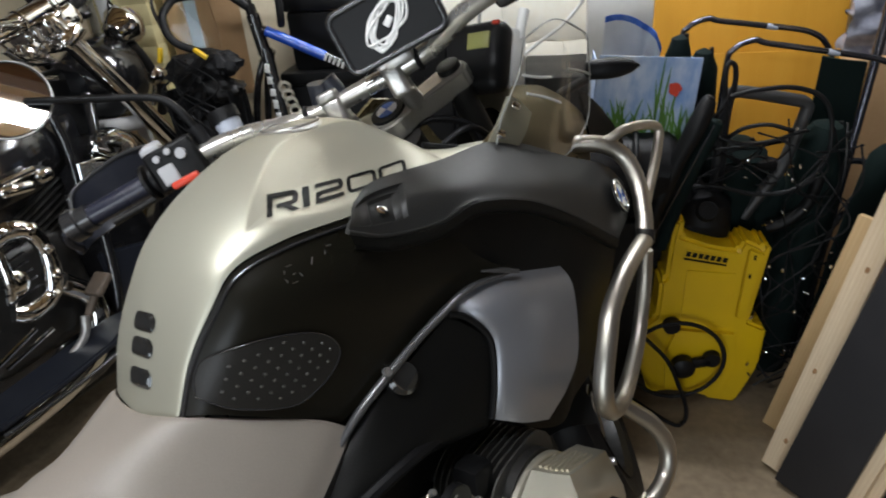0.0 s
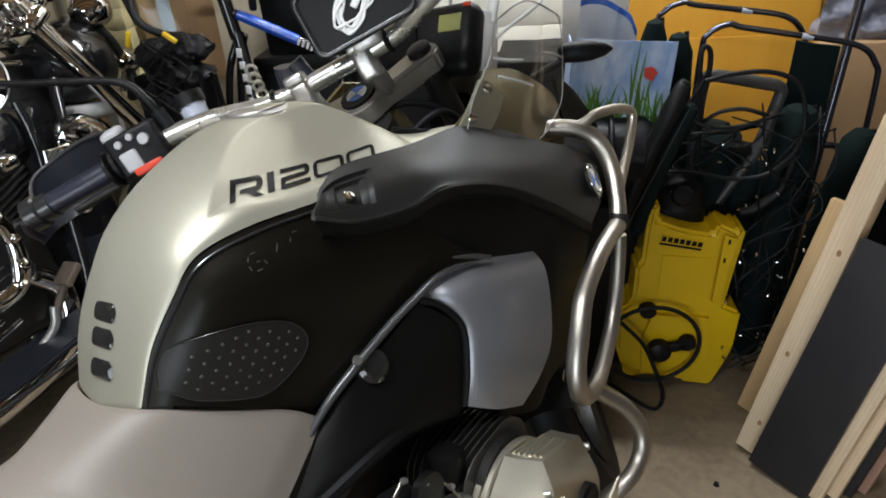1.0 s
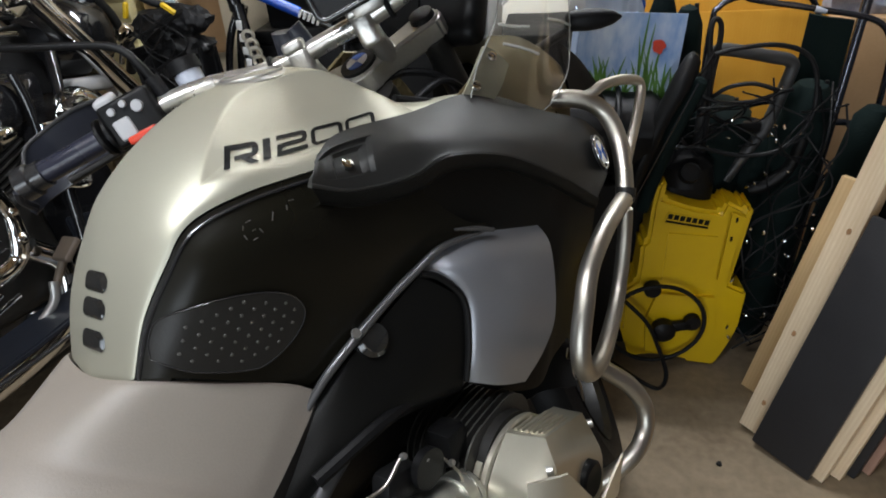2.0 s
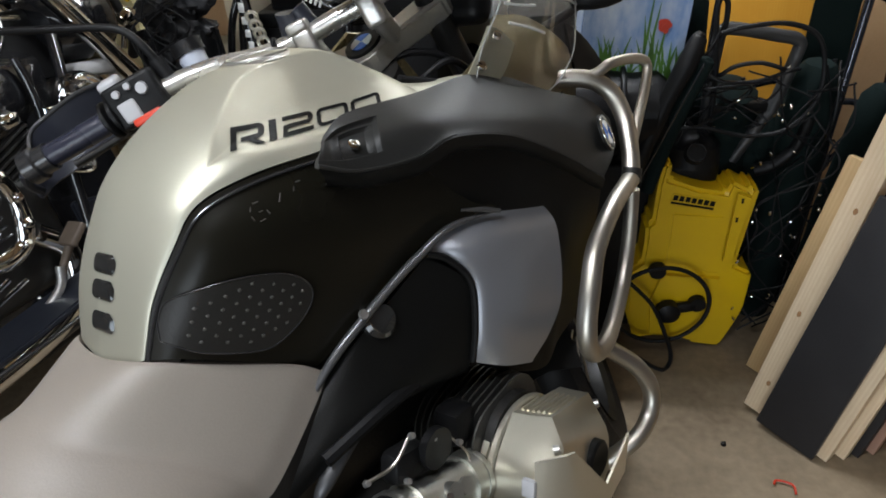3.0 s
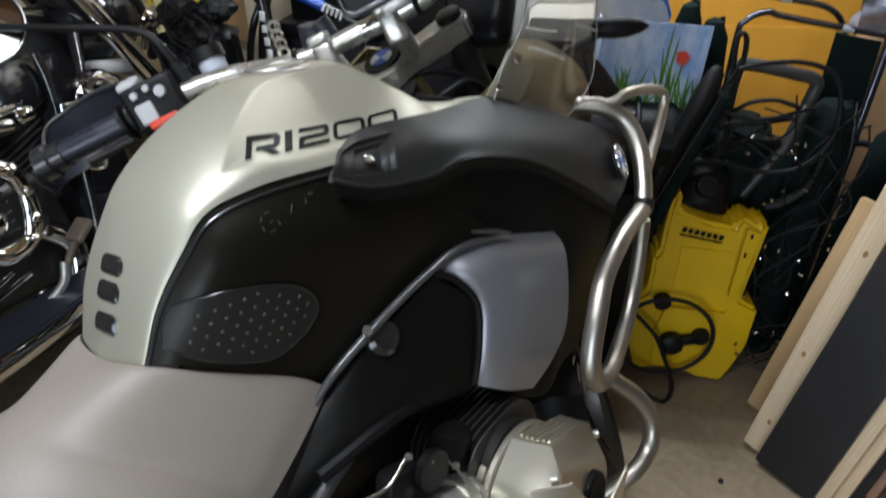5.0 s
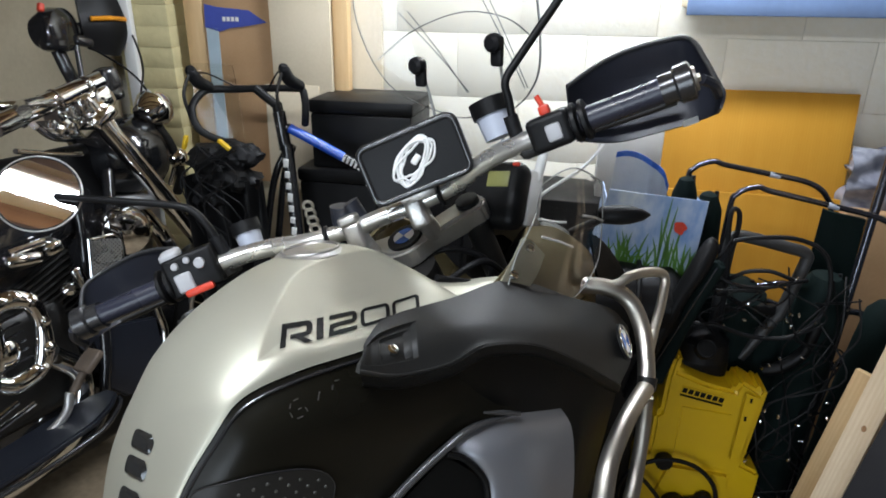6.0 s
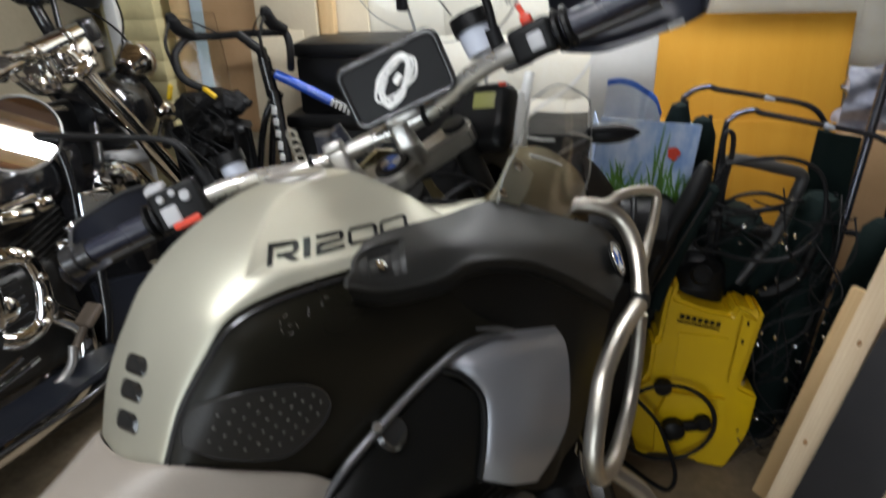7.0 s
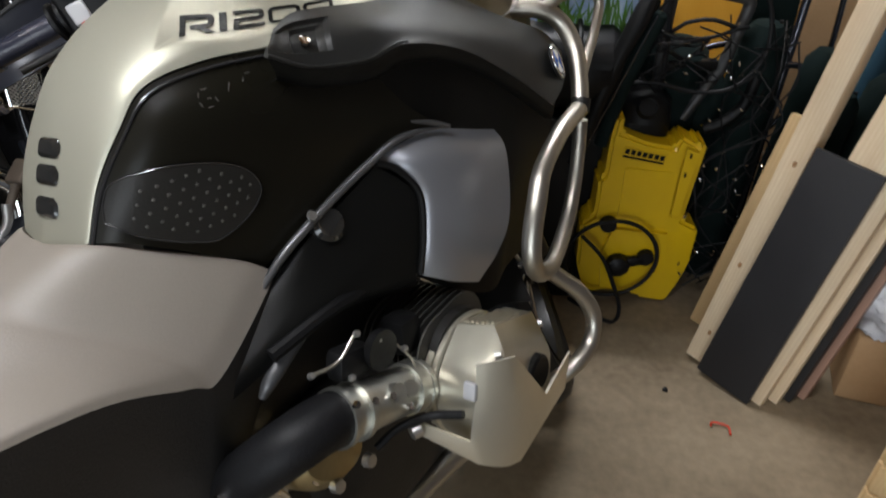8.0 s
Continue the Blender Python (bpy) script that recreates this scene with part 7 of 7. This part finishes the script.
bp_("fork", join(tube([(-0.01, -0.02, 1.04), (-0.06, -0.05, 0.9), (-0.12, -0.10, 0.5)], 0.013, 14, 10), tube([(-0.01, 0.04, 1.04), (-0.06, 0.04, 0.9), (-0.12, 0.02, 0.5)], 0.013, 14, 10)), FRAMEB)
for ang, s in ((-0.06, 0.36), (0.95, 0.36)):
    w = bp_("wheel", ring(0.325, 0.013, pose(ang - 0.07, -0.04 if s else 0, 0.36, 90, 0, 12), 48, 10), RUBBER, None, "slim black bicycle wheel")
    bp_("rim", ring(0.305, 0.011, pose(ang - 0.07, -0.04, 0.36, 90, 0, 12), 48, 8), ALU, w)
bp_("seat_tube", rod((0.34, 0.0, 0.97), (0.28, -0.05, 0.40), 0.016), FRAMEB)
bp_("chain_stay", rod((0.28, -0.05, 0.40), (0.88, -0.03, 0.36), 0.010), FRAMEB)
bp_("saddle", box(0.24, 0.12, 0.04, pose(0.42, 0, 1.02), 0.018, 3), TOOLBLACK)
helmet = thing("cycle_helmet_bag", "black bundle with yellow straps hanging on the bicycle", "bag", at(-0.645, 0.60, 0.0))
for k, (bx, bz, bw, bh) in enumerate(((-0.04, 1.03, 0.10, 0.055), (0.04, 1.05, 0.085, 0.045), (0.0, 0.97, 0.12, 0.05), (-0.06, 0.91, 0.08, 0.05))):
    hb = lathe([(0, -1), (0.55, -0.9), (0.95, -0.35), (1, 0.2), (0.6, 0.85), (0, 1)], None, 22)
    bmesh.ops.subdivide_edges(hb, edges=hb.edges, cuts=2, use_grid_fill=True)
    for v in hb.verts:
        q = v.co * (1 + 0.28 * noise.noise(v.co * 2.6 + Vector((k * 3, 0, 0))) + 0.12 * noise.noise(v.co * 7))
        v.co = Vector((bx + q.x * bw, q.y * 0.06, bz + q.z * bh))
    part("padded_lump", hb, (TOOLBLACK, RUBBER)[k % 2], helmet)
for k in range(7):
    part("strap", tube([(rnd.uniform(-0.12, 0.1), -0.06 - 0.01 * (k % 3), 1.09), (rnd.uniform(-0.12, 0.1), -0.085, 1.0), (rnd.uniform(-0.12, 0.1), -0.08, 0.9), (rnd.uniform(-0.1, 0.12), -0.05, 0.78)], 0.0026, 24, 6), RUBBER, helmet)
for x in (-0.105, 0.035):
    part("yellow_strap", box(0.048, 0.016, 0.013, pose(x, -0.06, 1.10, 0, 38 if x > 0 else -72, 0), 0.004), YELLOW, helmet, "yellow strap end")
part("hanging_cloth", surf([[(-0.16 + 0.30 * i / 12, -0.03 + 0.035 * math.sin(i * 2.1 + z * 3) + 0.02 * math.sin(i * 0.9), z) for i in range(13)] for z in (0.50, 0.66, 0.82, 0.98)], 60, 24, 0.008), TOOLBLACK, helmet, "black cloth hanging in folds")
single("clear_bag", surf([[(x, -0.02 * math.sin(19 * x + 9 * z), z) for x in (-0.09, -0.045, 0, 0.045, 0.09)] for z in (1.0, 1.1, 1.2, 1.3)], 24, 24, 0.002), SCREEN, "crumpled clear plastic bag by the bicycle", "bag", at(-0.86, 0.26))

# ---- timber and boards leaning at the right ----
AX, WD = Vector((0.177, 0.037, 0.68)).normalized(), Vector((0.58, -0.81, 0)).normalized()


def plank(name, base, length, width, thick, mat, label, category, lean=AX, shift=(0.0, 0.0)):
    """A board whose foot's front left corner stands at base, leaning to the right wall. shift: moves along its width and its thickness."""
    lean = Vector(lean).normalized()
    wv = (WD - lean * WD.dot(lean)).normalized()
    nv = lean.cross(wv)
    s = 1 if nv.x > 0 else -1
    foot = Vector((*base, 0)) + WD * shift[0] + s * Vector((nv.x, nv.y, 0)).normalized() * shift[1]
    m = Matrix((lean, wv, nv)).transposed().to_4x4()
    low = max(0.0, -(s * thick * nv).z, -(wv * width).z) + 0.001
    m.translation = Vector((foot.x, foot.y, low)) * K
    ob = part(name, box(length, width, thick, pose(length / 2, width / 2, s * thick / 2), 0.002), mat, None)
    ob.matrix_world = m
    return tagged(ob, label, category, "leaning timber")


post = plank("pine_post", (0.830, 1.258), 2.1, 0.060, 0.06, PINE_PALE, "pale planed pine post with knots", "timber", (0.160, 0.050, 0.68))
KNOT = material("pine_knot", (0.36, 0.19, 0.08), 0.6, 0, (0.24, 0.12, 0.05), 30)
for kx, ky in ((0.10, 0.035), (0.325, 0.026), (0.625, 0.036), (1.02, 0.02), (1.30, 0.034)):
    part("knot", lathe([(0, 0), (0.0056, 0), (0.005, 0.0003), (0, 0.0004)], pose(kx, ky, 0, 180, 0, 0) @ Matrix.Diagonal((1.5, 1, 1, 1)), 14), KNOT, post)
plank("pine_offcut", (0.900, 1.412), 0.685, 0.05, 0.025, PINE, "short brown pine offcut behind the post", "timber", (0.166, 0.045, 0.68))
DB = (0.837, 1.193)
plank("dark_board", DB, 0.69, 0.160, 0.018, LAMINATE, "dark laminated shelf board", "board", (0.172, 0.04, 0.68))
plank("pale_board", DB, 1.7, 0.125, 0.037, PINE_PALE, "pale wide pine board", "timber", AX, (0.062, 0.020))
plank("pale_board", DB, 1.35, 0.150, 0.030, PINE_PALE, "pale pine board behind another", "timber", AX, (0.062, 0.0595))
plank("dark_board", DB, 1.25, 0.170, 0.036, LAMINATE, "dark laminated board among pine boards", "board", AX, (0.062, 0.092))
plank("brown_board", DB, 1.15, 0.190, 0.030, PINKWOOD, "pinkish brown board at the back of the stack", "board", AX, (0.062, 0.131))
carton2 = thing("carton", "cardboard carton with bubble wrap on top", "carton", pose(1.36, 1.12, 0, 0, 0, -24))
part("body", box(0.30, 0.24, 0.22, pose(0, 0, 0.11), 0.006), CARD, carton2)
part("tape", box(0.06, 0.242, 0.222, pose(0.0, 0, 0.111), 0.004), material("brown_tape", (0.40, 0.25, 0.13), 0.35), carton2)
wrap = bmesh.new()
bmesh.ops.create_grid(wrap, x_segments=40, y_segments=30, size=0.5)
for v in wrap.verts:
    v.co = Vector((v.co.x * 0.32, v.co.y * 0.26, 0.235 + 0.02 * noise.noise(v.co * 9) + 0.008 * noise.noise(v.co * 30)))
part("bubble_wrap", wrap, FILM, carton2, "crumpled clear bubble wrap")
crate = thing("wooden_crate", "low brown wooden crate on the floor", "crate", pose(1.30, 0.72, 0, 0, 0, 38))
for i in range(3):
    part("board", box(0.42, 0.018, 0.085, pose(0, 0.17, 0.05 + 0.092 * i), 0.003), PINE, crate)
    part("board", box(0.018, 0.34, 0.085, pose(-0.21, 0, 0.05 + 0.092 * i), 0.003), PINE, crate)
    part("board", box(0.018, 0.34, 0.085, pose(0.21, 0, 0.05 + 0.092 * i), 0.003), PINE, crate)
    part("board", box(0.42, 0.018, 0.085, pose(0, -0.17, 0.05 + 0.092 * i), 0.003), PINE, crate)
single("red_clip", tube([(-0.022, 0, 0.004), (-0.018, 0.012, 0.004), (0.0, 0.014, 0.005), (0.022, 0.010, 0.004), (0.028, -0.014, 0.004)], 0.003, 20, 8), RED, "small bent red plastic clip on the floor", "clip", pose(0.823, 0.99, 0, 0, 0, -25))
single("floor_debris", lathe([(0, 0), (0.008, 0), (0.006, 0.007), (0, 0.009)], None, 8), INK, "small dark crumb on the floor", "debris", pose(0.729, 1.135, -0.002))

# ---- blocks of the far wall and bricks of the pier ----
def shared(name, me, parent, m):
    ob = new(name, me)
    m.translation = m.translation * K
    ob.parent, ob.matrix_basis = parent, m
    return ob


wall = bpy.data.objects["wall_north"]
bw, bh = 0.475, 0.236
bb = box(bw - 0.002, 0.02, bh - 0.002, None, 0.0012, 2)
blk = part("block", bb, CREAM, None)
for r in range(int(high / bh)):
    for c in range(-6, 6):
        u = 0.02 + (c + 0.5 * (r % 2)) * bw
        if west + 0.2 < u < east - 0.2:
            shared("block", blk.data, wall, pose(u, 0.0085 + random.uniform(-0.0003, 0.0003), (r + 0.5) * bh, random.uniform(-0.12, 0.12), 0, 0))
bpy.data.objects.remove(blk)
brick = part("brick", box(0.230, 0.14, 0.0785, None, 0.0016, 2), CREAM_B, None)
for r in range(int(high / 0.079)):
    shared("brick", brick.data, pier, pose(-1.21 + random.uniform(-0.003, 0.003), -0.078 + random.uniform(-0.0012, 0.0012), (r + 0.5) * 0.079, 0, 0, random.uniform(-0.4, 0.4)))
bpy.data.objects.remove(brick)
